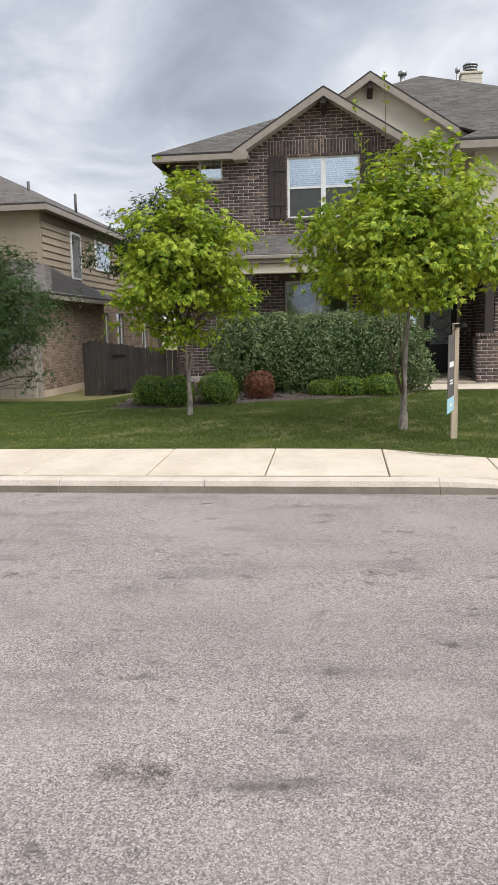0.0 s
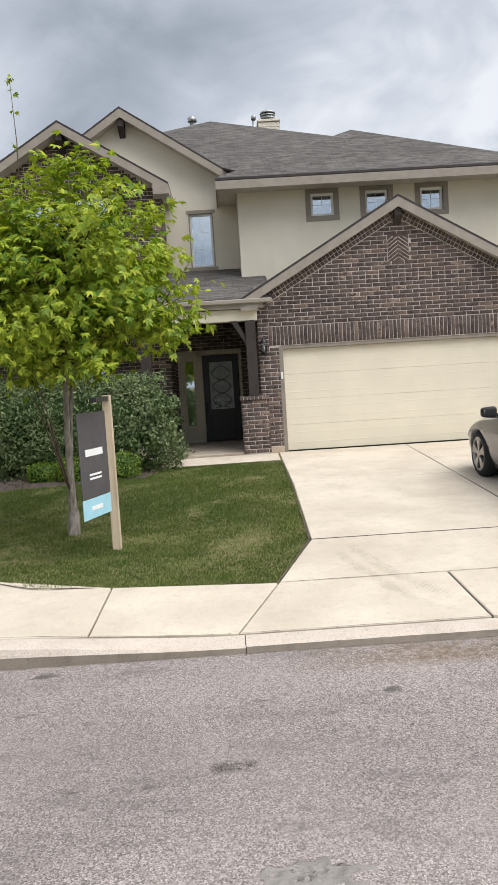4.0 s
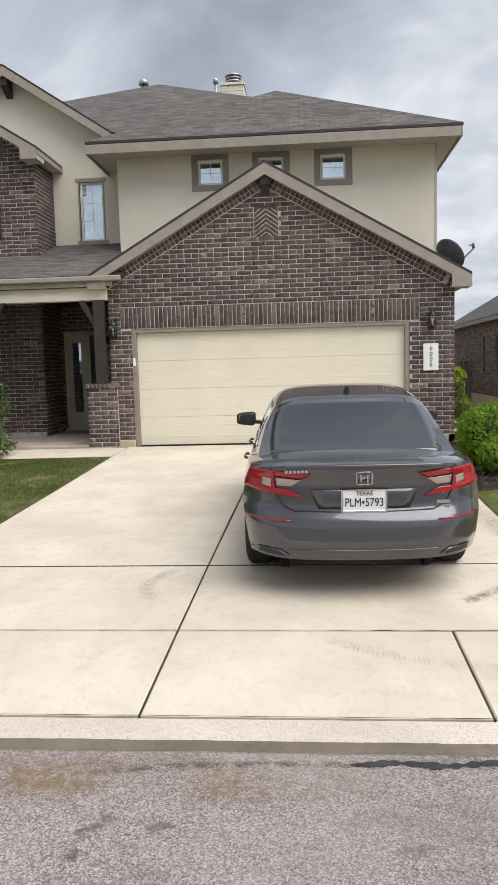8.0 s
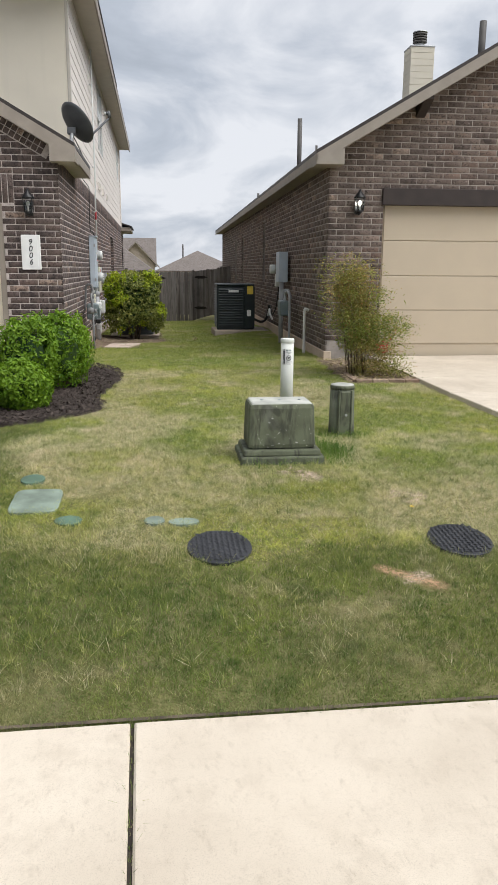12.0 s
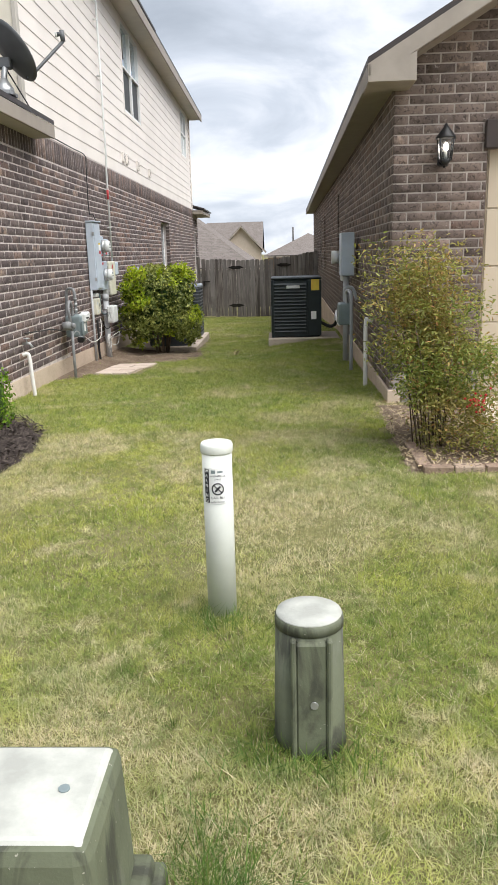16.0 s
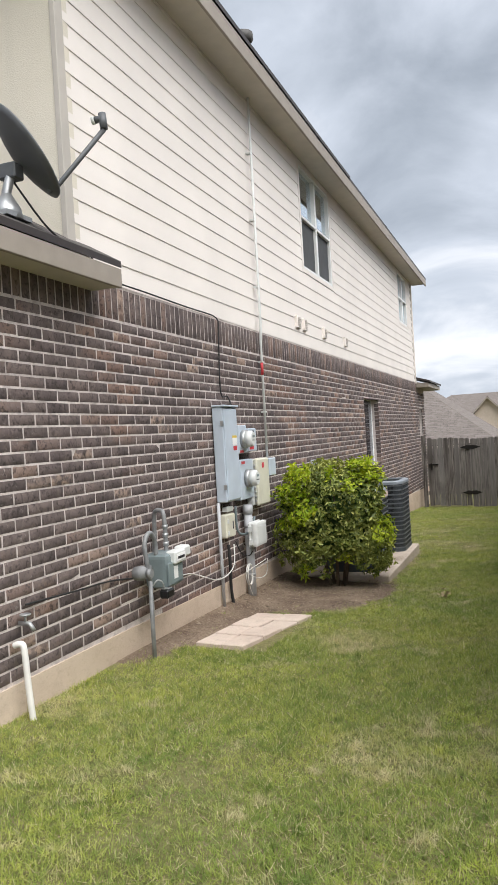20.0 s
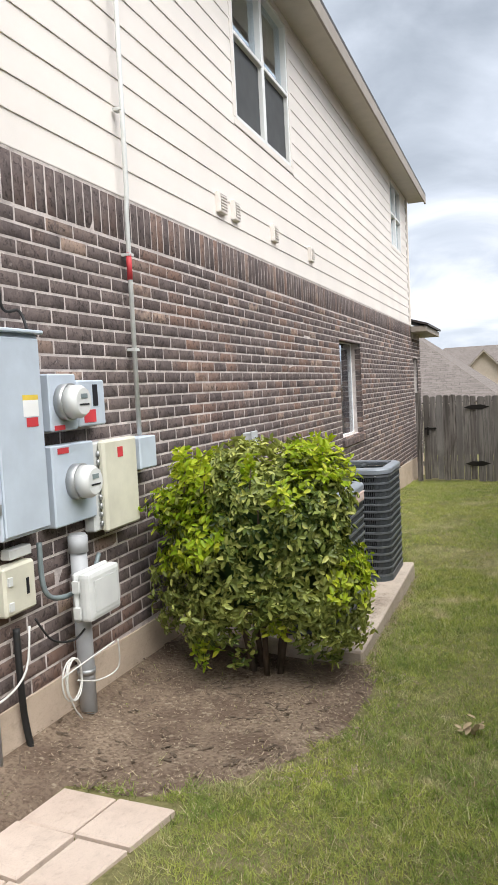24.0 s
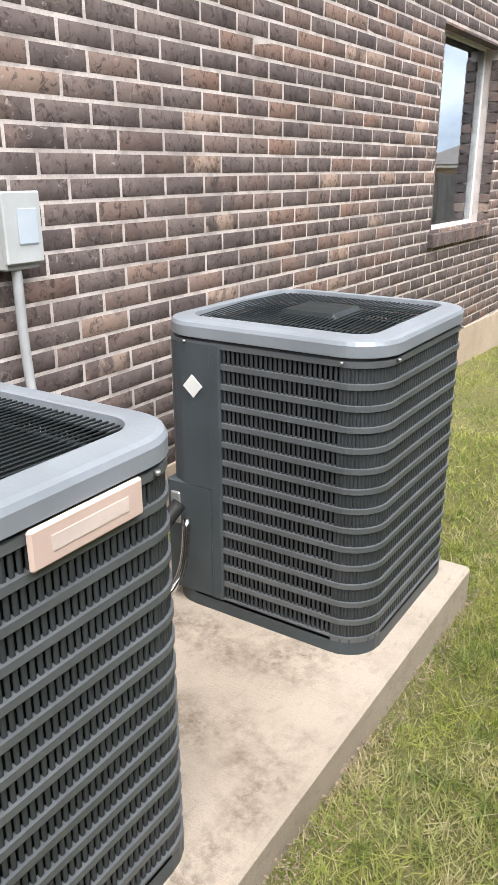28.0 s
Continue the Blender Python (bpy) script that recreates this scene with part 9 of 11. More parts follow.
def yard_boxes():
    # pad-mounted utility pedestal
    x0, x1, y0, y1 = 11.685, 12.185, 12.33, 12.67
    z = float(ground_z(11.9, 12.6)) - 0.03
    b = thing("utility_pedestal", "faded green fibreglass utility box on a stepped base", "utility box")
    def frustum(ax0, ax1, ay0, ay1, az0, az1, ins, bev):
        bm = bmesh.new()
        bm_box(bm, ax0, ax1, ay0, ay1, az0, az1, bev, 2)
        for v in bm.verts:
            t = (v.co.z - az0) / (az1 - az0)
            v.co.x += (1 if v.co.x < (ax0 + ax1) / 2 else -1) * ins * t
            v.co.y += (1 if v.co.y < (ay0 + ay1) / 2 else -1) * ins * t
        return bm
    part("lower_base", frustum(x0 - 0.06, x1 + 0.06, y0 - 0.06, y1 + 0.06, z, z + 0.07, 0.005, 0.012), GREEN_BOX, b)
    part("upper_base", frustum(x0 - 0.035, x1 + 0.035, y0 - 0.035, y1 + 0.035, z + 0.071, z + 0.115, 0.006, 0.012), GREEN_BOX, b)
    part("cover", frustum(x0, x1, y0, y1, z + 0.116, z + 0.448, 0.012, 0.034), GREEN_BOX, b)
    part("bleached_top", frustum(x0 + 0.024, x1 - 0.024, y0 + 0.024, y1 - 0.024, z + 0.430, z + 0.4525, 0.010, 0.011), GREEN_PALE, b, "sun-bleached pale lid")
    rr = np.random.default_rng(8)
    V, F = [], []
    for k in range(26):
        u, v, a, l = rr.uniform(x0 + 0.03, x1 - 0.03), z + 0.13 + 0.22 * rr.random() ** 1.6, rr.uniform(-0.9, 0.9), rr.uniform(0.003, 0.011)
        yf, q = y0 + 0.012 * (v - z - 0.116) / 0.332 - 0.0012, len(V)
        c, d = l * math.cos(a), l * math.sin(a)
        V += [(u - c, yf, v - d - 0.0012), (u + c, yf, v + d - 0.0012), (u + c, yf - 0.0006, v + d + 0.0012), (u - c, yf - 0.0006, v - d + 0.0012)]
        F.append((q, q + 1, q + 2, q + 3))
    ob = soup("grass_clipping", V, F, LABEL, b)
    ob["kind"] = "stuff"
    for k in range(7):
        part("rib", boxed(x0 - 0.04 + k * 0.09, x0 - 0.03 + k * 0.09, y0 - 0.066, y0 - 0.055, z, z + 0.06), GREEN_BOX, b)
    part("bolt", tube([(x1 + 0.0, y0 + 0.1, z + 0.14), (x1 + 0.012, y0 + 0.1, z + 0.14)], 0.014, 8), BLACK, b)
    for dx, dy in ((0.12, 0.17), (0.25, 0.16), (0.40, 0.17)):
        part("rivet", tube([(x0 + dx, y0 + dy, z + 0.452), (x0 + dx, y0 + dy, z + 0.456)], 0.012, 8), METER_GREY, b)
    # white marker post
    px, py = 12.275, 14.15
    z = float(ground_z(px, py)) - 0.02
    m = thing("marker_post", "white plastic cable marker post with a black warning sticker", "marker post")
    bm = bmesh.new()
    bm_tube(bm, [(px, py, z), (px, py, z + 0.735)], 0.061, 20)
    part("shaft", bm, POST_WHITE, m)
    part("cap", tube([(px, py, z + 0.715), (px, py, z + 0.72), (px, py, z + 0.748), (px, py, z + 0.756)], [0.063, 0.066, 0.066, 0.061], 28), POST_WHITE, m)
    # sticker wraps the front
    def wrap(a0, a1, za, zb, material, name, r=0.0622, label=""):
        bm = bmesh.new()
        lo, hi = [], []
        for t in np.linspace(a0, a1, 10):
            an = radians(-90 + t)
            lo.append(bm.verts.new((px + r * math.cos(an), py + r * math.sin(an), za)))
            hi.append(bm.verts.new((px + r * math.cos(an), py + r * math.sin(an), zb)))
        for k in range(9):
            bm.faces.new((lo[k], lo[k + 1], hi[k + 1], hi[k]))
        part(name, bm, material, m, label)
    wrap(-53, 36, z + 0.512, z + 0.662, LABEL, "sticker")
    wrap(-51, -29, z + 0.516, z + 0.658, INK, "sticker_bar", 0.0626)
    wrap(-20, -4, z + 0.640, z + 0.654, METER_GREY, "logo_shape", 0.0626)
    wrap(4, 24, z + 0.643, z + 0.651, METER_GREY, "text_line", 0.0626)
    mid = 4
    bm = bmesh.new()
    turn = np.linspace(0, 2 * math.pi, 25)
    on = lambda t, dz: (px + 0.0630 * math.cos(radians(-90 + mid + t)), py + 0.0630 * math.sin(radians(-90 + mid + t)), z + 0.576 + dz)
    bm_tube(bm, [on(21 * math.cos(t), 0.023 * math.sin(t)) for t in turn], 0.0026, 5)
    bm_tube(bm, [on(q * 15, -q * 0.016) for q in np.linspace(-1, 1, 7)], 0.0026, 5)
    bm_tube(bm, [on(q * 10, q * 0.011) for q in np.linspace(-1, 1, 7)], 0.0042, 5)
    part("pictogram", bm, INK, m)
    def line(words, size, up, turned, material):
        a = radians(-90 + turned)
        part("sticker_text", text_mesh(words, size, pose(px + 0.0634 * math.cos(a), py + 0.0634 * math.sin(a), z + up, 90, 0, turned), 0.0003), material, m)
    for k, ch in enumerate("WARNING"):
        line(ch, 0.0195, 0.649 - k * 0.0205, -40, LABEL)
    for words, size, up in (("UNDERGROUND", 0.0088, 0.6305), ("CABLE", 0.0088, 0.6165), ("CALL 811", 0.0135, 0.5395), ("BEFORE YOU DIG", 0.0072, 0.5215)):
        line(words, size, up, mid, INK)
    # short green stub pedestal
    px2, py2 = 12.61, 13.29
    z = float(ground_z(px2, py2)) - 0.03
    s = thing("utility_pedestal", "short dark green round pedestal with a bleached flat cap", "utility box")
    part("barrel", tube([(px2, py2, z), (px2, py2, z + 0.05), (px2, py2, z + 0.42)], [0.118, 0.110, 0.102], 24), GREEN_BOX, s)
    part("cap", tube([(px2, py2, z + 0.41), (px2, py2, z + 0.437), (px2, py2, z + 0.444), (px2, py2, z + 0.446)], [0.104, 0.104, 0.099, 0.06], 28), GREEN_BOX, s)
    part("cap_top", tube([(px2, py2, z + 0.440), (px2, py2, z + 0.4485), (px2, py2, z + 0.450)], [0.100, 0.098, 0.05], 28), GREEN_PALE, s, "sun-bleached pale top")
    part("door_strip", boxed(px2 - 0.045, px2 + 0.05, py2 - 0.116, py2 - 0.09, z + 0.02, z + 0.40, 0.008), GREEN_BOX, s)
    for q in (-0.05, 0.055):
        part("door_rib", boxed(px2 + q - 0.008, px2 + q + 0.008, py2 - 0.122, py2 - 0.09, z + 0.01, z + 0.41, 0.005), GREEN_BOX, s)
    part("lock", tube([(px2 + 0.01, py2 - 0.12, z + 0.2), (px2 + 0.01, py2 - 0.112, z + 0.2)], 0.012, 10), GALV, s)
    # lids in the lawn
    def lid(name, label, cx, cy, rx, ry, material, thick=0.012, square=False):
        zz = float(ground_z(cx, cy))
        t = thing(name, label, "utility lid")
        n = 28
        e = 0.35 if square else 1.0
        def ring(k):
            out = []
            for q in range(n):
                a = 2 * math.pi * q / n
                c, d = math.cos(a), math.sin(a)
                x, y = cx + rx * k * math.copysign(abs(c) ** e, c), cy + ry * k * math.copysign(abs(d) ** e, d)
                out.append((x, y, float(ground_z(x, y))))
            return out
        bm = bmesh.new()
        rows = [[bm.verts.new((x, y, q + dz)) for x, y, q in ring(k)] for k, dz in ((1.0, -0.05), (1.0, thick * 0.6), (0.97, thick))]
        for a, b in zip(rows, rows[1:]):
            for q in range(n):
                bm.faces.new((a[q], a[(q + 1) % n], b[(q + 1) % n], b[q]))
        bm.faces.new(rows[-1])
        bmesh.ops.recalc_face_normals(bm, faces=bm.faces)
        part("cover", bm, material, t)
        return t
    for cx, cy in ((11.36, 10.90), (12.71, 10.88)):
        t = lid("meter_box_lid", "black ribbed oval meter box lid in the lawn", cx, cy, 0.175, 0.21, LID_BLACK, 0.007)
        V, F = [], []
        for u in np.arange(-0.17, 0.171, 0.028):
            for v in np.arange(-0.196, 0.197, 0.028):
                if (u / 0.165) ** 2 + (v / 0.195) ** 2 < 1.0:
                    i = len(V)
                    g = float(ground_z(cx + u, cy + v)) + 0.012
                    d1, d2 = (0.010, 0.004) if (round(u / 0.028) + round(v / 0.028)) % 2 else (0.004, 0.010)
                    V += [(cx + u - d1 * 1.3, cy + v - d2 * 1.3, g), (cx + u + d1 * 1.3, cy + v - d2 * 1.3, g), (cx + u + d1 * 1.3, cy + v + d2 * 1.3, g), (cx + u - d1 * 1.3, cy + v + d2 * 1.3, g), (cx + u, cy + v, g + 0.011)]
                    F += [(i, i + 1, i + 4), (i + 1, i + 2, i + 4), (i + 2, i + 3, i + 4), (i + 3, i, i + 4)]
        ob = soup("tread_pattern", V, F, LID_BLACK, t)
        ob["kind"] = "stuff"
    lid("irrigation_box_lid", "pale green rectangular irrigation box lid in the grass", 10.28, 11.66, 0.15, 0.20, LID_GREEN, 0.008, True)
    lid("irrigation_box_lid", "small round green irrigation lid in the grass", 10.2, 12.06, 0.08, 0.09, LID_GREEN2, 0.008)
    lid("irrigation_box_lid", "small round green irrigation lid in the grass", 10.51, 11.33, 0.08, 0.07, LID_GREEN2, 0.006)
    lid("irrigation_box_lid", "small weathered lid in the grass", 11.01, 11.29, 0.06, 0.06, LID_GREEN, 0.006)
    lid("irrigation_box_lid", "small weathered lid in the grass", 11.18, 11.26, 0.09, 0.05, LID_GREEN, 0.006)
    # paving stones by the cabinet
    p = thing("stepping_stones", "pale rectangular paving stones laid beside the wall", "paving stones")
    at = lambda u, v: tuple((1 - v) * ((1 - u) * np.array((10.05, 21.16)) + u * np.array((10.51, 21.09))) + v * ((1 - u) * np.array((10.13, 22.45)) + u * np.array((10.72, 22.41))))
    cuts = [0.0, 0.27, 0.51, 0.76, 1.0]
    for r, (v0, v1) in enumerate(zip(cuts, cuts[1:])):
        m = (0.52, 0.48, 0.55, 0.5)[r]
        for u0, u1 in ((0.0, m), (m, 1.0)):
            e = 0.012 * ((r + (u0 > 0)) % 3 - 1)
            slab([at(u0, v0 + e * 0.5), at(u1, v0 - e * 0.3), at(u1, v1), at(u0, v1)], PAVER, p, rise=0.022 + e * 0.4, gap=0.009, thick=0.05, name="stone")


POST_WHITE = plain("weathered_white_plastic", (0.60, 0.615, 0.565), 0.65, vary=0.07, scale=5)
LID_BLACK = plain("black_moulded_plastic", (0.036, 0.037, 0.041), 0.55, vary=0.25, bump=0.2)
LID_GREEN = plain("pale_green_plastic", (0.20, 0.25, 0.20), 0.75, vary=0.3)
LID_GREEN2 = plain("mid_green_plastic", (0.10, 0.165, 0.115), 0.75, vary=0.3)
PAVER = concrete_mat("paving_stone", (0.55, 0.44, 0.365), (0.66, 0.55, 0.465), (0.38, 0.295, 0.24))
yard_boxes()


def sign_post():
    s = thing("for_sale_sign", "dark grey estate sign board hanging from a timber post", "sign")
    wood = wood_mat("pale_timber", (0.50, 0.40, 0.28), (0.62, 0.52, 0.38), (0.55, 0.45, 0.33))
    x, y = 1.68, 11.1
    z = float(ground_z(x, y))
    part("post", boxed(x - 0.045, x + 0.045, y - 0.045, y + 0.045, z - 0.05, 1.66, 0.006), wood, s)
    part("arm", boxed(x - 0.03, x + 0.03, y - 0.78, y - 0.046, 1.60, 1.65, 0.004), BLACK, s)
    dx = -0.20
    d = Vector((dx, -0.68, 0)).normalized()
    a = Vector((x - 0.02, y - 0.08, 0))
    b = a + d * 0.62
    n = Vector((d.y, -d.x, 0)) * 0.006
    def board(u0, u1, z0, z1, material, name, off=0.0, label=""):
        p, q = a + d * u0, a + d * u1
        for sgn in ((1, -1) if off else (1,)):
            o = n.normalized() * off * sgn
            ring = [(p + o - n / 2)[:2] + (z0,), (q + o - n / 2)[:2] + (z0,), (q + o - n / 2)[:2] + (z1,), (p + o - n / 2)[:2] + (z1,)]
            part(name, bm_prism(bmesh.new(), ring, n), material, s, label)
    board(0.0, 0.62, 0.64, 1.50, SIGN_GREY, "board")
    board(0.0, 0.62, 0.43, 0.632, SIGN_BLUE, "rider_board", 0.0, "pale blue rider board")
    board(0.12, 0.50, 1.06, 1.13, LABEL, "sign_lettering", 0.004)
    board(0.18, 0.44, 0.86, 0.88, LABEL, "sign_lettering", 0.004)
    board(0.18, 0.44, 0.82, 0.84, LABEL, "sign_lettering", 0.004)
    board(0.2, 0.44, 0.51, 0.55, LABEL, "sign_lettering", 0.004)
    for u in (0.08, 0.54):
        p = a + d * u
        part("chain", tube([(p.x, p.y, 1.50), (p.x * 0.5 + x * 0.5, p.y, 1.60)], 0.005, 5), BLACK, s)


SIGN_GREY = plain("charcoal_sign_print", (0.075, 0.07, 0.075), 0.5, vary=0.05)
SIGN_BLUE = plain("pale_blue_sign_print", (0.35, 0.62, 0.72), 0.5, vary=0.05)
sign_post()


# ---- plants ----
# last stop: yellow young leaves, brightened to hold the crown's highlights
MAPLE = leaf_mat("fresh_green_leaf", ((0.0, (0.085, 0.175, 0.018)), (0.45, (0.18, 0.30, 0.026)), (0.8, (0.34, 0.43, 0.036)), (1.0, (0.56, 0.58, 0.075))))
# palest tones: dusty leaves, and glints put into the leaf colour
PRIVET = leaf_mat("dark_privet_leaf", ((0.0, (0.034, 0.062, 0.014)), (0.4, (0.100, 0.140, 0.032)), (0.75, (0.25, 0.295, 0.070)), (1.0, (0.50, 0.51, 0.15))), 0.25, 0.25)
PRIVET_NEW = leaf_mat("lime_new_growth", ((0.0, (0.19, 0.32, 0.012)), (0.6, (0.33, 0.43, 0.020)), (1.0, (0.56, 0.58, 0.06))), 0.4, 0.4)
SILVER = leaf_mat("silvery_hedge_leaf", ((0.0, (0.042, 0.076, 0.028)), (0.5, (0.092, 0.140, 0.052)), (0.88, (0.165, 0.220, 0.098)), (1.0, (0.29, 0.335, 0.18))), 0.75, 0.2)
BOXWOOD = leaf_mat("bright_boxwood_leaf", ((0.0, (0.075, 0.16, 0.012)), (0.6, (0.14, 0.26, 0.02)), (1.0, (0.23, 0.36, 0.035))), 0.4, 0.3)
BOX_DARK = leaf_mat("dark_boxwood_leaf", ((0.0, (0.05, 0.10, 0.012)), (0.6, (0.105, 0.18, 0.022)), (1.0, (0.21, 0.29, 0.045))), 0.4, 0.25)
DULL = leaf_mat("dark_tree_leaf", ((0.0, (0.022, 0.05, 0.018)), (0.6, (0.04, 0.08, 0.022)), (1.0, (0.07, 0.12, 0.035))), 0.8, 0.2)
REDLEAF = leaf_mat("red_barberry_leaf", ((0.0, (0.10, 0.035, 0.03)), (0.6, (0.16, 0.055, 0.04)), (1.0, (0.20, 0.10, 0.05))), 0.5, 0.2)
NANDINA = leaf_mat("nandina_leaf", ((0.0, (0.10, 0.145, 0.036)), (0.5, (0.21, 0.275, 0.065)), (0.86, (0.36, 0.39, 0.11)), (1.0, (0.40, 0.20, 0.10))), 0.5, 0.35)
BARK = bark_mat("young_bark", (0.15, 0.13, 0.11), (0.33, 0.295, 0.255))
TWIG = bark_mat("brown_twig", (0.085, 0.065, 0.048), (0.17, 0.13, 0.095))
BERRY = plain("red_berry", (0.5, 0.03, 0.03), 0.35)


def leaves(points, facing_dirs, size, rng, lobes=1, droop=0.2, wide=0.45):
    """Leaf blades at points, looking along facing_dirs: folded diamonds, or lobed stars."""
    n = len(points)
    nrm = np.asarray(facing_dirs) + rng.normal(0, 0.55, (n, 3))
    nrm /= np.linalg.norm(nrm, axis=1, keepdims=True)
    t = rng.normal(0, 1, (n, 3)) + np.array([0, 0, -droop])
    t -= nrm * (t * nrm).sum(1, keepdims=True)
    t /= np.linalg.norm(t, axis=1, keepdims=True)
    b = np.cross(nrm, t)
    L = size * rng.uniform(0.65, 1.25, n)
    V, F = [], []
    angles = [0.0] if lobes == 1 else list(np.linspace(-1.15, 1.15, lobes))
    for k, a in enumerate(angles):
        d = t * math.cos(a) + b * math.sin(a)
        s = np.cross(nrm, d)
        ln = L * (1.0 if lobes == 1 else (1.0 - 0.38 * abs(a) / 1.15))
        w = ln * wide * (1.0 if lobes == 1 else 0.62)
        base = points
        tip = points + d * ln[:, None] - nrm * (0.12 * ln)[:, None]
        mid = points + d * (0.5 * ln)[:, None]
        p1 = mid + s * (w * 0.5)[:, None] + nrm * (0.06 * ln)[:, None]
        p2 = mid - s * (w * 0.5)[:, None] + nrm * (0.06 * ln)[:, None]
        if lobes == 1:
            lo, hi = points + d * (0.28 * ln)[:, None], points + d * (0.72 * ln)[:, None] - nrm * (0.03 * ln)[:, None]
            wing = s * (w * 0.46)[:, None]
            up = nrm * (0.07 * ln)[:, None]
            V.append(np.stack([base, lo + wing + up, hi + wing * 0.9 + up, tip, hi - wing * 0.9 + up, lo - wing + up], 1))
        else:
            V.append(np.stack([base, p1, tip, p2], 1))
    V = np.concatenate(V, 1).reshape(-1, 3)
    if lobes == 1:
        q = np.arange(n)[:, None, None] * 6 + np.array([[0, 1, 2, 3], [0, 3, 4, 5]])[None]
        return V, q.reshape(-1, 4)
    m = 4 * len(angles)
    q = np.arange(n)[:, None, None] * m + (np.arange(len(angles)) * 4)[None, :, None] + np.arange(4)[None, None]
    return V, q.reshape(-1, 4)


def lump(p, scale, seed):
    """Smooth unevenness for outlines."""
    return np.array([noise.noise((float(x) * scale + seed, float(y) * scale, float(z) * scale)) for x, y, z in p])


def shell_points(n, centre, half, rng, power=4.0, depth=0.16, rough=0.12, seed=0.0, low=-0.9):
    """Points in the outer layer of a rounded box."""
    d = rng.normal(0, 1, (n * 2, 3))
    d /= np.linalg.norm(d, axis=1, keepdims=True)
    half = np.asarray(half, dtype=float)
    r = 1.0 / ((np.abs(d) ** power).sum(1)) ** (1.0 / power)
    p = d * r[:, None]
    keep = p[:, 2] > low
    p, d = p[keep][:n], d[keep][:n]
    k = 1.0 - depth * rng.random(len(p)) ** 1.6
    k *= 1.0 + rough * lump(p * half, 3.0, seed) + 0.5 * rough * lump(p * half, 9.0, seed + 3)
    pts = np.asarray(centre) + p * half * k[:, None]
    nr = p / half
    nr /= np.linalg.norm(nr, axis=1, keepdims=True)
    return pts, nr


def shrub(name, label, category, centre, half, n, size, material, rng, power=3.0, depth=0.2, rough=0.14, seed=0.0, extra=None, group="", core=0.72, core_mat=None, rosette=1):
    s = thing(name, label, category, group=group)
    cx, cy, cz = centre
    bm = bmesh.new()
    for k in range(5):
        a = k * 1.3 + seed
        bm_tube(bm, [(cx + 0.08 * math.cos(a), cy + 0.08 * math.sin(a), float(ground_z(cx, cy)) - 0.05), (cx + half[0] * 0.4 * math.cos(a), cy + half[1] * 0.4 * math.sin(a), cz), (cx + half[0] * 0.6 * math.cos(a), cy + half[1] * 0.6 * math.sin(a), cz + half[2] * 0.5)], [0.022, 0.015, 0.006], 6)
    part("woody_stem", bm, TWIG, s)
    # added solid core in a dark leaf colour stands in for shade inside
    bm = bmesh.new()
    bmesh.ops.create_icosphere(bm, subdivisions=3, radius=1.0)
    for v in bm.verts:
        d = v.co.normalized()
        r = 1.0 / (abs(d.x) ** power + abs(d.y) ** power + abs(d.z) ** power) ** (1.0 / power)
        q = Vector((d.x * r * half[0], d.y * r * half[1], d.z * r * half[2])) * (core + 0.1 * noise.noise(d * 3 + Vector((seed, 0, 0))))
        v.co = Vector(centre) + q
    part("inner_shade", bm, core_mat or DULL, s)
    p, nr = shell_points(n // rosette, centre, half, rng, power, depth, rough, seed)
    if rosette > 1:
        p, nr = np.repeat(p, rosette, 0) + rng.normal(0, 0.008, (len(p) * rosette, 3)), np.repeat(nr, rosette, 0)
    V, F = leaves(p, nr, size, rng)
    ob = soup("foliage", V, F, material, s)
    if extra:
        m2, pick = extra
        k = pick(p, nr)
        if k.any():
            V, F = leaves(p[k] + nr[k] * 0.025 + rng.normal(0, 0.015, (k.sum(), 3)), nr[k] + np.array([0, 0, 0.6]), size * 1.05, rng, droop=-0.4)
            soup("new_growth", V, F, m2, s)
    return s


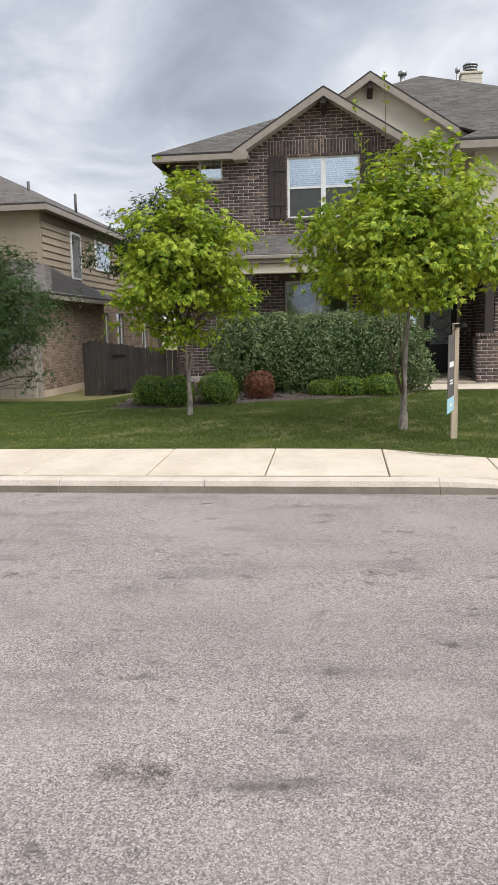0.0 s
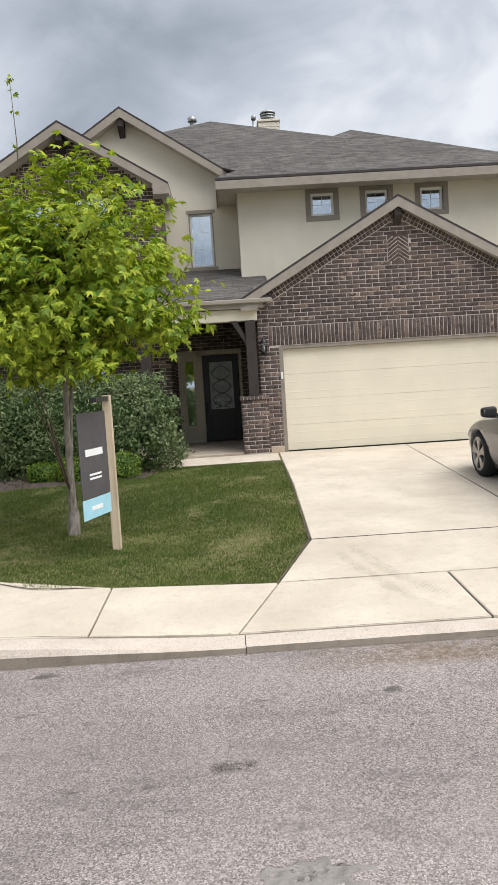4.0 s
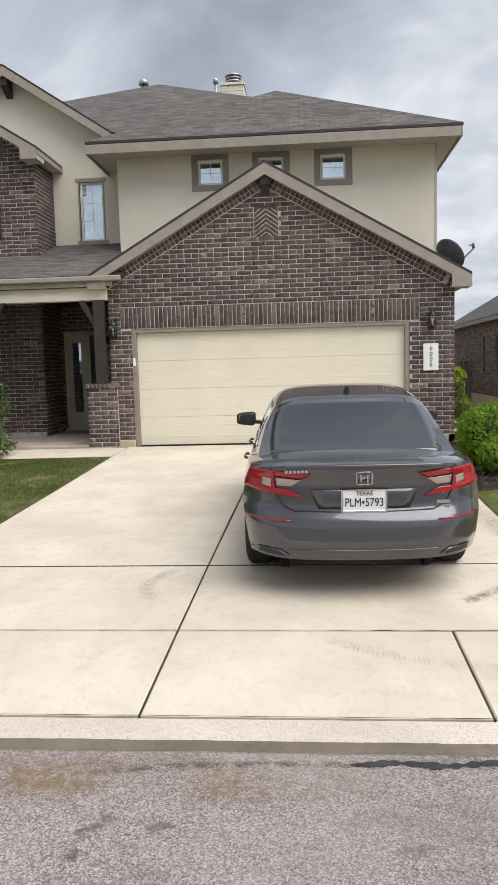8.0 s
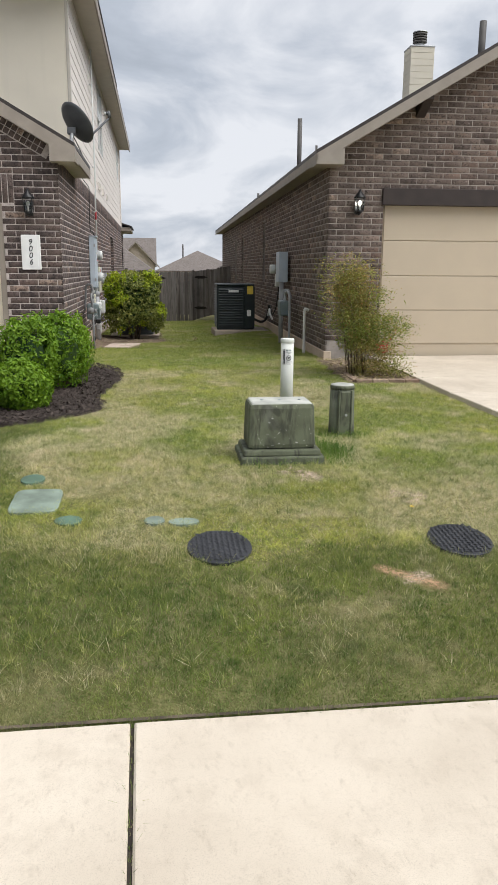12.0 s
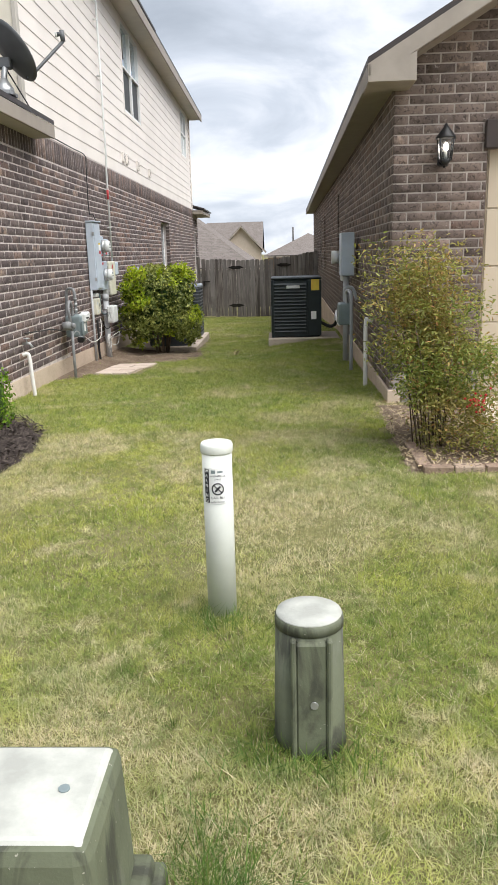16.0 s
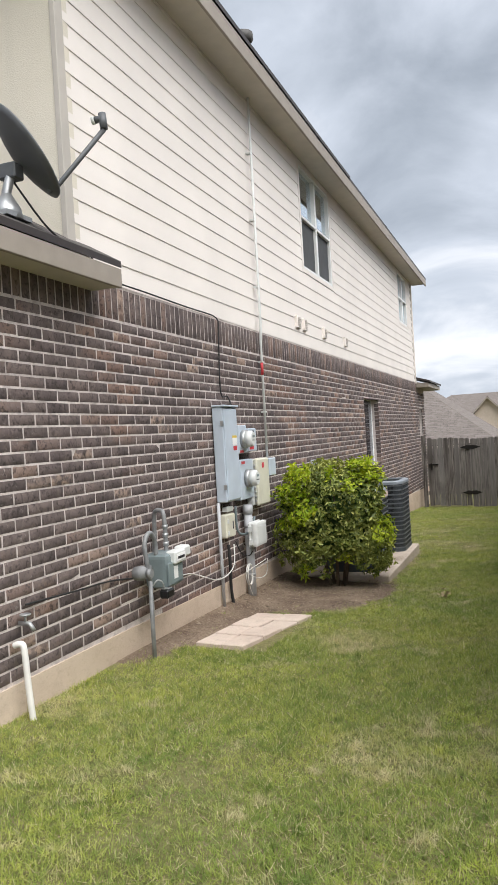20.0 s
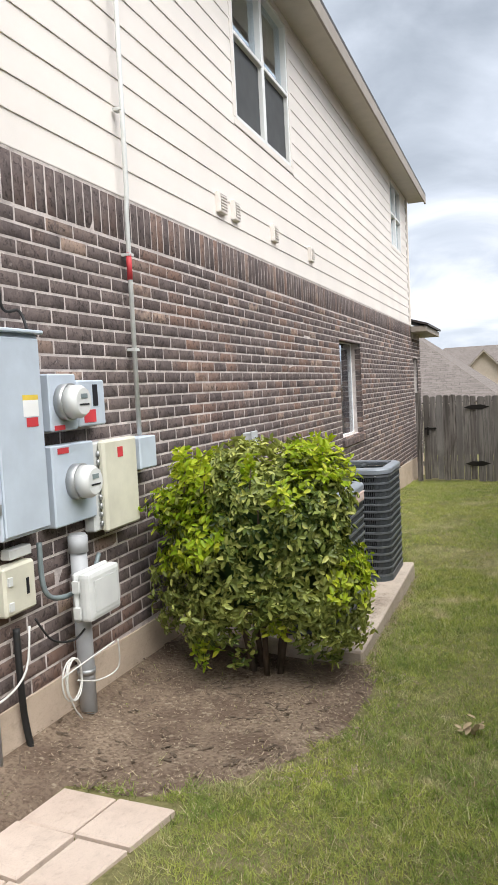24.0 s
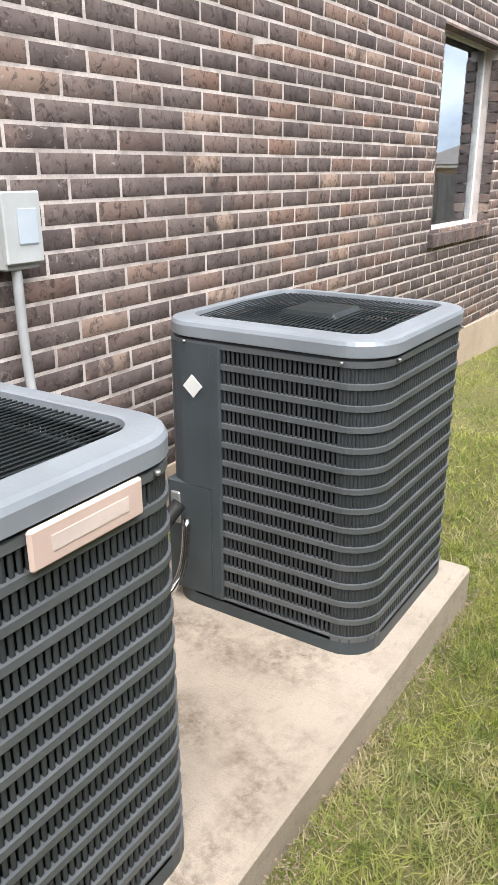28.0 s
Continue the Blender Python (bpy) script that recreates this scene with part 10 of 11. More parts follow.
def tree(name, label, base, lean, crown, half, clusters, per, size, material, rng, stems=1, trunk=0.06, seed=0.0, lobes=5, fork=0.35, tail=(), shoots=()):
    """A tapered trunk, limbs that reach the clumps, and a crown of many clumps of leaves with gaps between them."""
    t = thing(name, label, "tree")
    base, crown, half = Vector(base), Vector(crown), np.asarray(half, dtype=float)
    d = rng.normal(0, 1, (clusters, 3))
    d /= np.linalg.norm(d, axis=1, keepdims=True)
    r = rng.random(clusters) ** 0.42
    c = d * r[:, None]
    k = 1.0 + 0.55 * lump(d * 1.6, 1.7, seed)
    taper = 1.0 - 0.35 * np.clip(c[:, 2], 0, 1) ** 1.5
    centres = np.asarray(crown) + c * half * k[:, None] * np.stack([taper, taper, np.ones(clusters)], 1)
    centres = np.concatenate([centres, np.asarray(tail, dtype=float).reshape(-1, 3)])
    bm = bmesh.new()
    top = crown + Vector((lean[0], lean[1], half[2] * 0.55))
    split = base.lerp(Vector((crown.x, crown.y, crown.z - half[2] * 0.75)), 0.96 if stems == 1 else fork)
    mains = []
    for s in range(stems):
        a = 2.4 * s + seed
        mid = split + Vector((0.16 * math.cos(a) * (stems > 1), 0.1 * math.sin(a) * (stems > 1), (crown.z - split.z) * 0.5))
        end = top + Vector((0.35 * math.cos(a) * (stems > 1), 0.3 * math.sin(a) * (stems > 1), -0.2 * s))
        path = smooth_path([base + Vector((0.03 * math.cos(a) * (stems > 1), 0.03 * math.sin(a) * (stems > 1), -0.05)), base.lerp(split, 0.5) + Vector((0.012, 0.01, 0)), split, mid, end], 6)
        w = trunk * (1.0 if s == 0 else 0.7)
        bm_tube(bm, path, [w * (1.15 - 0.95 * i / (len(path) - 1)) * (1.25 if i == 0 else 1.0) for i in range(len(path))], 10)
        mains.append(path)
    part("trunk", bm, BARK, t)
    bm = bmesh.new()
    for q in centres[::2]:
        q = Vector(q)
        path = mains[rng.integers(len(mains))]
        below = [p for p in path if p.z < q.z - 0.12 and p.z > crown.z - half[2] * 1.05]
        p = below[-1 - int(rng.integers(0, min(4, len(below))))] if below else path[len(path) // 2]
        m = p.lerp(q, 0.5) + Vector((0, 0, 0.06))
        bm_tube(bm, [p, m, q], [0.014, 0.009, 0.003], 5)
    part("limb_work", bm, TWIG, t)
    P = np.repeat(centres, per, 0) + rng.normal(0, 1, (len(centres) * per, 3)) * np.array([0.15, 0.15, 0.10]) * (half.mean() / 1.5) ** 0.5
    out = P - np.asarray(crown)
    out /= np.maximum(np.linalg.norm(out, axis=1, keepdims=True), 0.2)
    V, F = leaves(P, out * 0.6 + np.array([0, 0, 0.7]), size, rng, lobes=lobes, droop=0.9, wide=0.5)
    soup("crown", V, F, material, t)
    # bare young shoots that stand out of the crown
    for a, b, n in shoots:
        a, b = Vector(a), Vector(b)
        part("shoot", tube([a, a.lerp(b, 0.5) + Vector((0.02, 0, 0.01)), b], [0.009, 0.006, 0.003], 5), TWIG, t)
        k = np.concatenate([np.repeat(rng.random(n), 3), np.ones(7)])
        P = np.asarray(a) + np.outer(k, np.asarray(b - a)) + rng.normal(0, 0.02, (len(k), 3))
        V, F = leaves(P, np.tile([0.0, -0.5, 0.6], (len(k), 1)), size * 0.55, rng, lobes=lobes, droop=0.2, wide=0.5)
        soup("shoot_foliage", V, F, material, t)
    return t


def plants():
    rng = np.random.default_rng(77)
    # street trees on the front lawn
    tree("tree", "young multi-stemmed maple with fresh yellow-green leaves on the lawn", (-2.70, 13.54, float(ground_z(-2.7, 13.54))), (0, 0), (-2.70, 13.54, 2.78), (1.24, 1.15, 1.30), 250, 28, 0.115, MAPLE, rng, stems=3, trunk=0.05, seed=2.0, tail=[(-2.7, 13.5, 4.12), (-2.62, 13.5, 3.98), (-2.8, 13.5, 3.86)])
    tree("tree", "young maple with fresh yellow-green leaves on the front lawn", (1.02, 12.0, float(ground_z(1.0, 12.0))), (0.1, 0), (1.10, 12.0, 2.92), (1.52, 1.45, 1.14), 360, 32, 0.112, MAPLE, rng, stems=2, trunk=0.07, seed=5.0, fork=0.22, tail=[(1.15, 12, 4.25), (1.8, 12, 4.0), (0.6, 12, 4.1), (1.6, 12, 4.35), (1.65, 12, 4.15)], shoots=[((0.72, 12, 3.9), (0.71, 12, 5.32), 5), ((0.4, 12, 3.9), (0.26, 12, 4.98), 4), ((1.6, 12, 3.0), (2.24, 12, 3.79), 2), ((1.6, 12, 3.4), (2.11, 12, 4.06), 3), ((2.2, 12, 2.6), (2.64, 12, 3.17), 4)])
    # dark trees behind and at the left
    tree("tree", "dark green tree between the two houses", (-5.7, 23.5, -0.3), (0, 0), (-5.3, 23.5, 4.3), (2.2, 1.5, 1.7), 230, 26, 0.13, DULL, rng, stems=2, trunk=0.09, seed=8.0, lobes=3)
    tree("tree", "low dark evergreen tree beside the neighbouring house", (-8.5, 17.6, 0.0), (0, 0), (-8.3, 17.6, 2.15), (1.7, 1.3, 1.65), 330, 30, 0.10, DULL, rng, stems=3, trunk=0.08, seed=9.0, lobes=3)
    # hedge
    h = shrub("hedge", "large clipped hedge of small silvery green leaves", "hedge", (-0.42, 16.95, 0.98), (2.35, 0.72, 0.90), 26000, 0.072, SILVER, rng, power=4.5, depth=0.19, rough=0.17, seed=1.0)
    # feathery new shoots on top
    n = 420
    fx, fy = rng.uniform(-2.6, 1.8, n), rng.uniform(16.35, 17.4, n)
    tall = rng.uniform(0.05, 0.19, n)
    pts = [np.stack([fx + rng.normal(0, 0.012, n), fy + rng.normal(0, 0.012, n), 1.84 + tall * k / 5], 1) for k in range(6)]
    V, F = leaves(np.concatenate(pts), np.tile([0.0, -0.4, 0.8], (n * 6, 1)), 0.06, rng, droop=-0.8, wide=0.35)
    soup("shoot_growth", V, F, SILVER, h)
    for x, y, r, z in ((0.25, 16.05, 0.3, 0.42), (0.95, 16.1, 0.34, 0.45), (-0.3, 16.1, 0.25, 0.36)):
        shrub("shrub", "low green shrub at the foot of the hedge", "shrub", (x, y, z * 0.6 + 0.1), (r * 1.15, r, z * 0.62), 1500, 0.05, BOX_DARK, rng, seed=x, group="shrubs at the hedge")
    for x, y, r, z in ((-3.78, 15.0, 0.36, 0.62), (-3.22, 14.8, 0.36, 0.62), (-2.42, 15.1, 0.40, 0.66)):
        shrub("shrub", "clipped round boxwood shrub beside the young tree", "shrub", (x, y, 0.08 + z * 0.5), (r * 1.05, r * 1.05, z * 0.58), 2600, 0.042, BOX_DARK, rng, power=2.2, depth=0.1, rough=0.06, seed=x, group="round boxwoods")
    shrub("shrub", "rusty red barberry shrub in front of the hedge", "shrub", (-1.62, 15.75, 0.42), (0.30, 0.28, 0.34), 2200, 0.045, REDLEAF, rng, seed=4.0, core_mat=REDLEAF)
    # three shrubs at the garage corner
    for x, y, r, z0, z1 in ((9.68, 14.72, 0.27, 0.14, 0.63), (9.61, 15.50, 0.33, 0.15, 1.02), (9.93, 15.98, 0.32, 0.15, 1.04)):
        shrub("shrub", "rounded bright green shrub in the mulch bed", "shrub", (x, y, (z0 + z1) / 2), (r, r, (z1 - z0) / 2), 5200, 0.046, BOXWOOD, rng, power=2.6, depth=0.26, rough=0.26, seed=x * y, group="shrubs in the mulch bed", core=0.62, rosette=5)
    shrub("shrub", "green shrub behind the garage corner bed", "shrub", (9.95, 17.6, 0.45), (0.22, 0.3, 0.3), 900, 0.045, BOXWOOD, rng, seed=3.3)
    # big shrub in front of the condensers
    wave = lambda p: np.sin(p[:, 0] * 11 + p[:, 2] * 7) + np.sin(p[:, 0] * 5 - p[:, 2] * 9 + 2)
    lime = lambda p, nr: ((p[:, 2] > 0.72) & (p[:, 0] < 10.27 + 0.08 * wave(p))) | ((p[:, 2] > 1.22) & (p[:, 0] > 10.78)) | ((p[:, 2] < 0.40) & (wave(p) > 1.3)) | ((p[:, 0] > 10.95) & (wave(p) > 1.2)) | (wave(p) > 1.85)
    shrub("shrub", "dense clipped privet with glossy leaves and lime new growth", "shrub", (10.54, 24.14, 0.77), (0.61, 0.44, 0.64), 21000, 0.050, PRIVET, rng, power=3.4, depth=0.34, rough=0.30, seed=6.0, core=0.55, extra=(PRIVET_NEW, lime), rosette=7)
    # loose sprigs standing up from its top
    s = thing("shrub_sprigs", "lime green upright sprigs of new growth on the privet", "shrub")
    for x, y, hh in ((10.90, 24.2, 0.10), (10.98, 24.0, 0.07), (10.84, 24.3, 0.05), (10.95, 24.25, 0.08), (10.82, 24.05, 0.05), (10.2, 23.75, 0.05), (10.35, 23.7, 0.04), (10.1, 23.95, 0.06), (10.6, 23.8, 0.02)):
        bm = tube([(x, y, 1.22), (x + 0.02, y, 1.37 + hh)], [0.005, 0.002], 5)
        part("stem", bm, TWIG, s)
        m = 54
        p = np.stack([x + 0.02 * rng.normal(0, 1, m), y + 0.02 * rng.normal(0, 1, m), 1.27 + (0.14 + hh) * rng.random(m)], 1)
        V, F = leaves(p, rng.normal(0, 1, (m, 3)) + np.array([0, 0, 0.3]), 0.055, rng, droop=-0.8)
        soup("foliage", V, F, PRIVET_NEW, s)
    # wispy bush at the corner next door
    b = thing("shrub", "tall wispy nandina with thin stems and some red berries", "shrub")
    bm = bmesh.new()
    P = []
    for k in range(22):
        a, r = rng.uniform(0, 6.28), rng.uniform(0.03, 0.20)
        x, y = 13.68 + r * math.cos(a), 16.85 + r * math.sin(a)
        out = rng.uniform(0.1, 0.52)
        top = (13.53 + out * math.cos(a), 16.85 + out * math.sin(a) * 0.9, 1.80 - 1.2 * out * rng.uniform(0.2, 1.4) - 0.3 * rng.random() ** 2)
        mid = ((x * 1.3 + top[0] * 0.7) / 2, (y * 1.3 + top[1] * 0.7) / 2, top[2] * 0.6)
        bm_tube(bm, [(x, y, 0.1), mid, top], [0.0045, 0.004, 0.002], 5)
        for q in range(8):
            tt = rng.uniform(0.0, 1.0) ** 0.7
            c = np.array(mid) * (1 - tt) + np.array(top) * tt - np.array([0, 0, 0.55 * rng.random() * (q < 4)])
            c = c + rng.normal(0, 0.06, 3) * np.array([1.6, 1.6, 0.7])
            P.append(c + rng.normal(0, 1, (84, 3)) * np.array([0.12, 0.12, 0.045]))
    for k in range(135):
        c = np.array([13.78 + rng.uniform(-0.20, 0.45), 16.80 + rng.uniform(-0.42, 0.4), rng.uniform(0.20, 1.0)])
        P.append(c + rng.normal(0, 1, (60, 3)) * np.array([0.10, 0.10, 0.045]))
    part("woody_stem", bm, TWIG, b)
    P = np.concatenate(P)
    P = P[(P[:, 0] > 13.10 + 0.45 * np.clip((0.95 - P[:, 2]) / 0.5, 0, 1)) & ((P[:, 0] > 13.36) | (rng.random(len(P)) < 0.35))]
    V, F = leaves(P, np.tile([0, 0, 1.0], (len(P), 1)), 0.036, rng, droop=0.5, wide=0.36)
    soup("foliage", V, F, NANDINA, b)
    ball = bmesh.new()
    bmesh.ops.create_icosphere(ball, subdivisions=1, radius=0.010)
    first = part("berry", ball, BERRY, b, "bright red berry")
    first.location = (13.92, 16.42, 0.60)
    for k in range(26):
        ob = new("berry", first.data)
        ob.parent = b
        ob.location = np.array([13.92, 16.42, 0.60]) + rng.normal(0, 1, 3) * np.array([0.035, 0.03, 0.04])
    # brick edging and litter under it
    e = thing("bed_edging", "low red brick edging of the planting bed", "edging")
    for k in range(6):
        x = 13.50 + k * 0.21
        y = 16.12
        z = float(ground_z(x, y))
        part("brick", boxed(x, x + 0.2, y, y + 0.09, z - 0.04, z + 0.035, 0.006), TAN_BRICK, e)
    for k in range(3):
        y = 16.22 + k * 0.21
        z = float(ground_z(13.5, y))
        part("brick", boxed(13.48, 13.57, y, y + 0.2, z - 0.04, z + 0.03, 0.006), TAN_BRICK, e)


plants()


# ---- beds, bare soil, stains and grass ----
def mulch_mat():
    m = Nodes("dark_mulch", 0.95, spec=0.1)
    c = m.mix(m.random(), (0.040, 0.032, 0.028), (0.125, 0.102, 0.088))
    return m.colour(m.mix(m.ramp(m.noise(40, 3), (0.4, 0.0), (0.7, 0.6)), c, (0.03, 0.022, 0.02))).mat


def dirt_mat():
    m = Nodes("bare_soil", 0.97, spec=0.1)
    c = m.mix(m.ramp(m.noise(2.2, 5), (0.38, 0.0), (0.62, 1.0)), (0.150, 0.108, 0.080), (0.275, 0.212, 0.155))
    c = m.mix(m.ramp(m.noise(45, 4), (0.45, 0.0), (0.65, 0.7)), c, (0.10, 0.068, 0.048))
    c = m.mix(m.ramp(m.noise(19, 3), (0.62, 0.0), (0.68, 0.7)), c, (0.36, 0.30, 0.22))
    return m.colour(c).bump(m.noise(50, 5), 0.9, 0.02).mat


MULCH, DIRT = mulch_mat(), dirt_mat()
STRAW = Nodes("dry_straw", 0.8).mat
STRAW.node_tree.nodes["Principled BSDF"].inputs["Base Color"].default_value = (0.42, 0.33, 0.20, 1)
LITTER = plain("brown_twig_litter", (0.30, 0.235, 0.165), 0.9, vary=0.4, scale=40)
TAR = plain("black_tar_sealant", (0.042, 0.040, 0.040), 0.7, vary=0.3, bump=0.3)


def blob_ring(cx, cy, rx, ry, seed, n=40, amp=0.16, power=2.0):
    out = []
    for k in range(n):
        a = 2 * math.pi * k / n
        c, s = math.cos(a), math.sin(a)
        r = 1.0 / (abs(c) ** power + abs(s) ** power) ** (1.0 / power)
        r *= 1 + amp * noise.noise((c * 2 + seed, s * 2, 0.0))
        out.append((cx + rx * r * c, cy + ry * r * s))
    return out


def ground_patch(name, ring, rise, material, label, category, kind="structure", rings=8, rough=0.004, low=None):
    """A low sheet of soil that follows the land and feathers out at its rim."""
    cx, cy = sum(p[0] for p in ring) / len(ring), sum(p[1] for p in ring) / len(ring)
    V = [(cx, cy, (low or (lambda x, y: float(ground_z(x, y))))(cx, cy) + rise)]
    n = len(ring)
    rr = random.Random(5)
    for k in range(1, rings + 1):
        t = k / rings
        for x, y in ring:
            px, py = cx + (x - cx) * t, cy + (y - cy) * t
            dz = rise * (1 - t ** 4) - 0.02 * (k == rings) + rr.uniform(-rough, rough)
            V.append((px, py, (low or (lambda a, b: float(ground_z(a, b))))(px, py) + dz))
    F = []
    for k in range(rings - 1):
        for q in range(n):
            a, b = 1 + k * n + q, 1 + k * n + (q + 1) % n
            F.append((a, a + n, b + n, b))
    F += [(0, 1 + q, 1 + (q + 1) % n, 0) for q in range(n)]
    bm = bmesh.new()
    vs = [bm.verts.new(v) for v in V]
    for f in F:
        bm.faces.new([vs[i] for i in dict.fromkeys(f)]).smooth = True
    bmesh.ops.recalc_face_normals(bm, faces=bm.faces)
    return solid(name, bm, material, label, category, kind)


def inside(ring, x, y):
    """Which of the points lie in the ring."""
    r = np.asarray(ring)
    hit = np.zeros(len(x), dtype=bool)
    for (x0, y0), (x1, y1) in zip(r, np.roll(r, -1, 0)):
        c = (y0 > y) != (y1 > y)
        xi = (x1 - x0) * (y - y0) / ((y1 - y0) if y1 != y0 else 1e-9) + x0
        hit ^= c & (x < xi)
    return hit


BED = [(9.15, 13.85), (9.55, 13.78), (10.05, 14.05), (10.42, 14.35), (10.52, 14.8), (10.38, 15.2), (10.5, 15.9), (10.62, 16.7), (10.5, 17.5), (10.15, 18.0), (9.76, 18.1), (9.15, 18.1)]
SOIL = [(9.62, 22.5), (10.12, 22.47), (10.5, 22.52), (10.85, 22.75), (11.05, 23.0), (11.2, 23.3), (11.28, 24.0), (11.14, 24.45), (10.6, 24.6), (9.62, 24.6)]
STRIP = [(9.62, 20.2), (9.88, 20.35), (9.98, 20.9), (10.06, 21.4), (10.12, 22.2), (10.12, 22.75), (9.62, 22.75)]
BUSH_BED = [(13.4, 16.15), (14.55, 16.15), (14.6, 18.4), (13.45, 18.4)]
FRONT_BED = [(-4.6, 14.6), (-3.9, 14.35), (-2.9, 14.45), (-2.0, 15.0), (-1.0, 15.45), (0.4, 15.65), (1.5, 15.9), (1.75, 16.8), (1.5, 17.9), (-4.3, 19.9), (-4.7, 16.0)]


def chips(ring, n, size, material, name, parent, rng, rise=0.012, flat=0.35):
    """Loose chips strewn over a ring."""
    r = np.asarray(ring)
    x = rng.uniform(r[:, 0].min(), r[:, 0].max(), n)
    y = rng.uniform(r[:, 1].min(), r[:, 1].max(), n)
    k = inside(ring, x, y)
    x, y = x[k], y[k]
    z = ground_z(x, y) + rise
    m = len(x)
    a, tl = rng.uniform(0, 6.28, m), rng.normal(0, flat, m)
    L, W = size * rng.uniform(0.5, 1.5, m), size * 0.28 * rng.uniform(0.5, 1.4, m)
    ux, uy = np.cos(a), np.sin(a)
    c = np.stack([x, y, z + 0.3 * np.abs(tl) * L], 1)
    U = np.stack([ux, uy, tl], 1) * (L / 2)[:, None]
    S = np.stack([-uy, ux, rng.normal(0, flat, m)], 1) * (W / 2)[:, None]
    V = np.stack([c - U - S, c + U - S * 0.7, c + U + S, c - U + S * 0.8], 1).reshape(-1, 3)
    F = np.arange(m * 4).reshape(-1, 4)
    ob = soup(name, V, F, material, parent)
    ob["kind"] = "stuff"
    return ob


def beds():
    rng = np.random.default_rng(21)
    bed = ground_patch("mulch_bed", BED, 0.03, MULCH, "dark shredded mulch bed at the garage corner", "mulch bed")
    chips(BED, 15000, 0.034, MULCH, "mulch_chips", bed, rng, 0.032)
    ground_patch("bare_soil", STRIP, 0.011, DIRT, "narrow strip of bare brown soil along the foundation", "soil")
    soil = ground_patch("bare_soil", SOIL, 0.016, DIRT, "bare brown soil with twigs under the shrub", "soil")
    chips(SOIL, 3800, 0.016, LITTER, "dry_litter", soil, rng, 0.02)
    chips(SOIL, 260, 0.05, TWIG, "twig_litter", soil, rng, 0.022, 0.1)
    chips([(11.09, 24.3), (11.20, 24.3), (11.13, 24.8), (11.19, 25.2), (11.12, 25.8), (11.17, 26.3), (11.12, 27.0), (11.09, 27.2)], 2000, 0.011, LITTER, "dry_litter", soil, rng, 0.02)
    chips([(9.8, 20.4), (10.0, 21.0), (10.1, 22.3), (9.8, 22.6)], 400, 0.015, LITTER, "dry_litter", soil, rng, 0.016)
    chips([(10.3, 22.4), (11.0, 22.6), (11.4, 22.9), (11.5, 24.2), (11.0, 24.5), (11.05, 23.2)], 2600, 0.015, LITTER, "dry_litter", soil, rng, 0.02)
    bb = ground_patch("planting_bed", BUSH_BED, 0.02, DIRT, "brown soil and leaf litter round the wispy bush", "soil")
    chips(BUSH_BED, 1500, 0.04, STRAW, "leaf_litter", bb, rng, 0.025)
    fb = ground_patch("planting_bed", FRONT_BED, 0.025, MULCH, "dark mulch bed under the hedge", "mulch bed")
    chips(FRONT_BED, 5000, 0.06, MULCH, "mulch_chips", fb, rng, 0.03)
    # dry leaf cluster on the grass
    for cx, cy in ((11.84, 23.5),):
        d = thing("dry_leaves", "small clump of dry yellow leaves on the grass", "leaves")
        V, F = leaves(np.array([cx, cy, float(ground_z(cx, cy)) + 0.045]) + rng.normal(0, 0.02, (12, 3)), np.tile([0, 0, 1.0], (12, 1)), 0.055, rng, droop=0.0, wide=0.5)
        soup("leaf", V, F, STRAW, d)
    f = thing("dandelion", "single yellow dandelion flower in the lawn", "flower")
    gz = float(ground_z(12.55, 11.25))
    part("stem", tube([(12.55, 11.25, gz - 0.01), (12.55, 11.25, gz + 0.05)], 0.002, 5), NANDINA, f)
    bm = bmesh.new()
    for q in range(14):
        a = q * 2.4
        r = 0.006 + 0.001 * q
        c = Vector((12.55, 11.25, gz + 0.052))
        d = Vector((math.cos(a), math.sin(a), 0))
        s = Vector((-d.y, d.x, 0)) * 0.004
        v = [bm.verts.new(p) for p in (c - s, c + s, c + d * r * 0.9 + s + Vector((0, 0, 0.006)), c + d * r * 0.9 - s + Vector((0, 0, 0.006)))]
        bm.faces.new(v)
    part("petals", bm, YELLOW, f, "yellow petals")
    w = thing("weed_sprig", "dry uprooted weed lying on the driveway apron", "weed")
    V, F = leaves(np.array([8.75, 8.61, float(ground_z(8.7, 8.61)) + 0.03]) + rng.normal(0, 0.016, (16, 3)) * np.array([1, 1, 0.3]), np.tile([0, 0, 1.0], (16, 1)), 0.03, rng, droop=0.0, wide=0.3)
    soup("leaf", V, F, NANDINA, w)
    part("stem", tube(smooth_path([(8.75, 8.61, -0.088), (8.80, 8.64, -0.085), (8.85, 8.63, -0.088)]), 0.003, 5), TWIG, w)


beds()


SPILL = concrete_mat("spilled_concrete", (0.26, 0.24, 0.22), (0.36, 0.335, 0.31), (0.18, 0.165, 0.15), 3.0)


EDGE_SOIL = plain("edge_soil", (0.10, 0.078, 0.055), 0.95, vary=0.45, scale=9, bump=0.4)


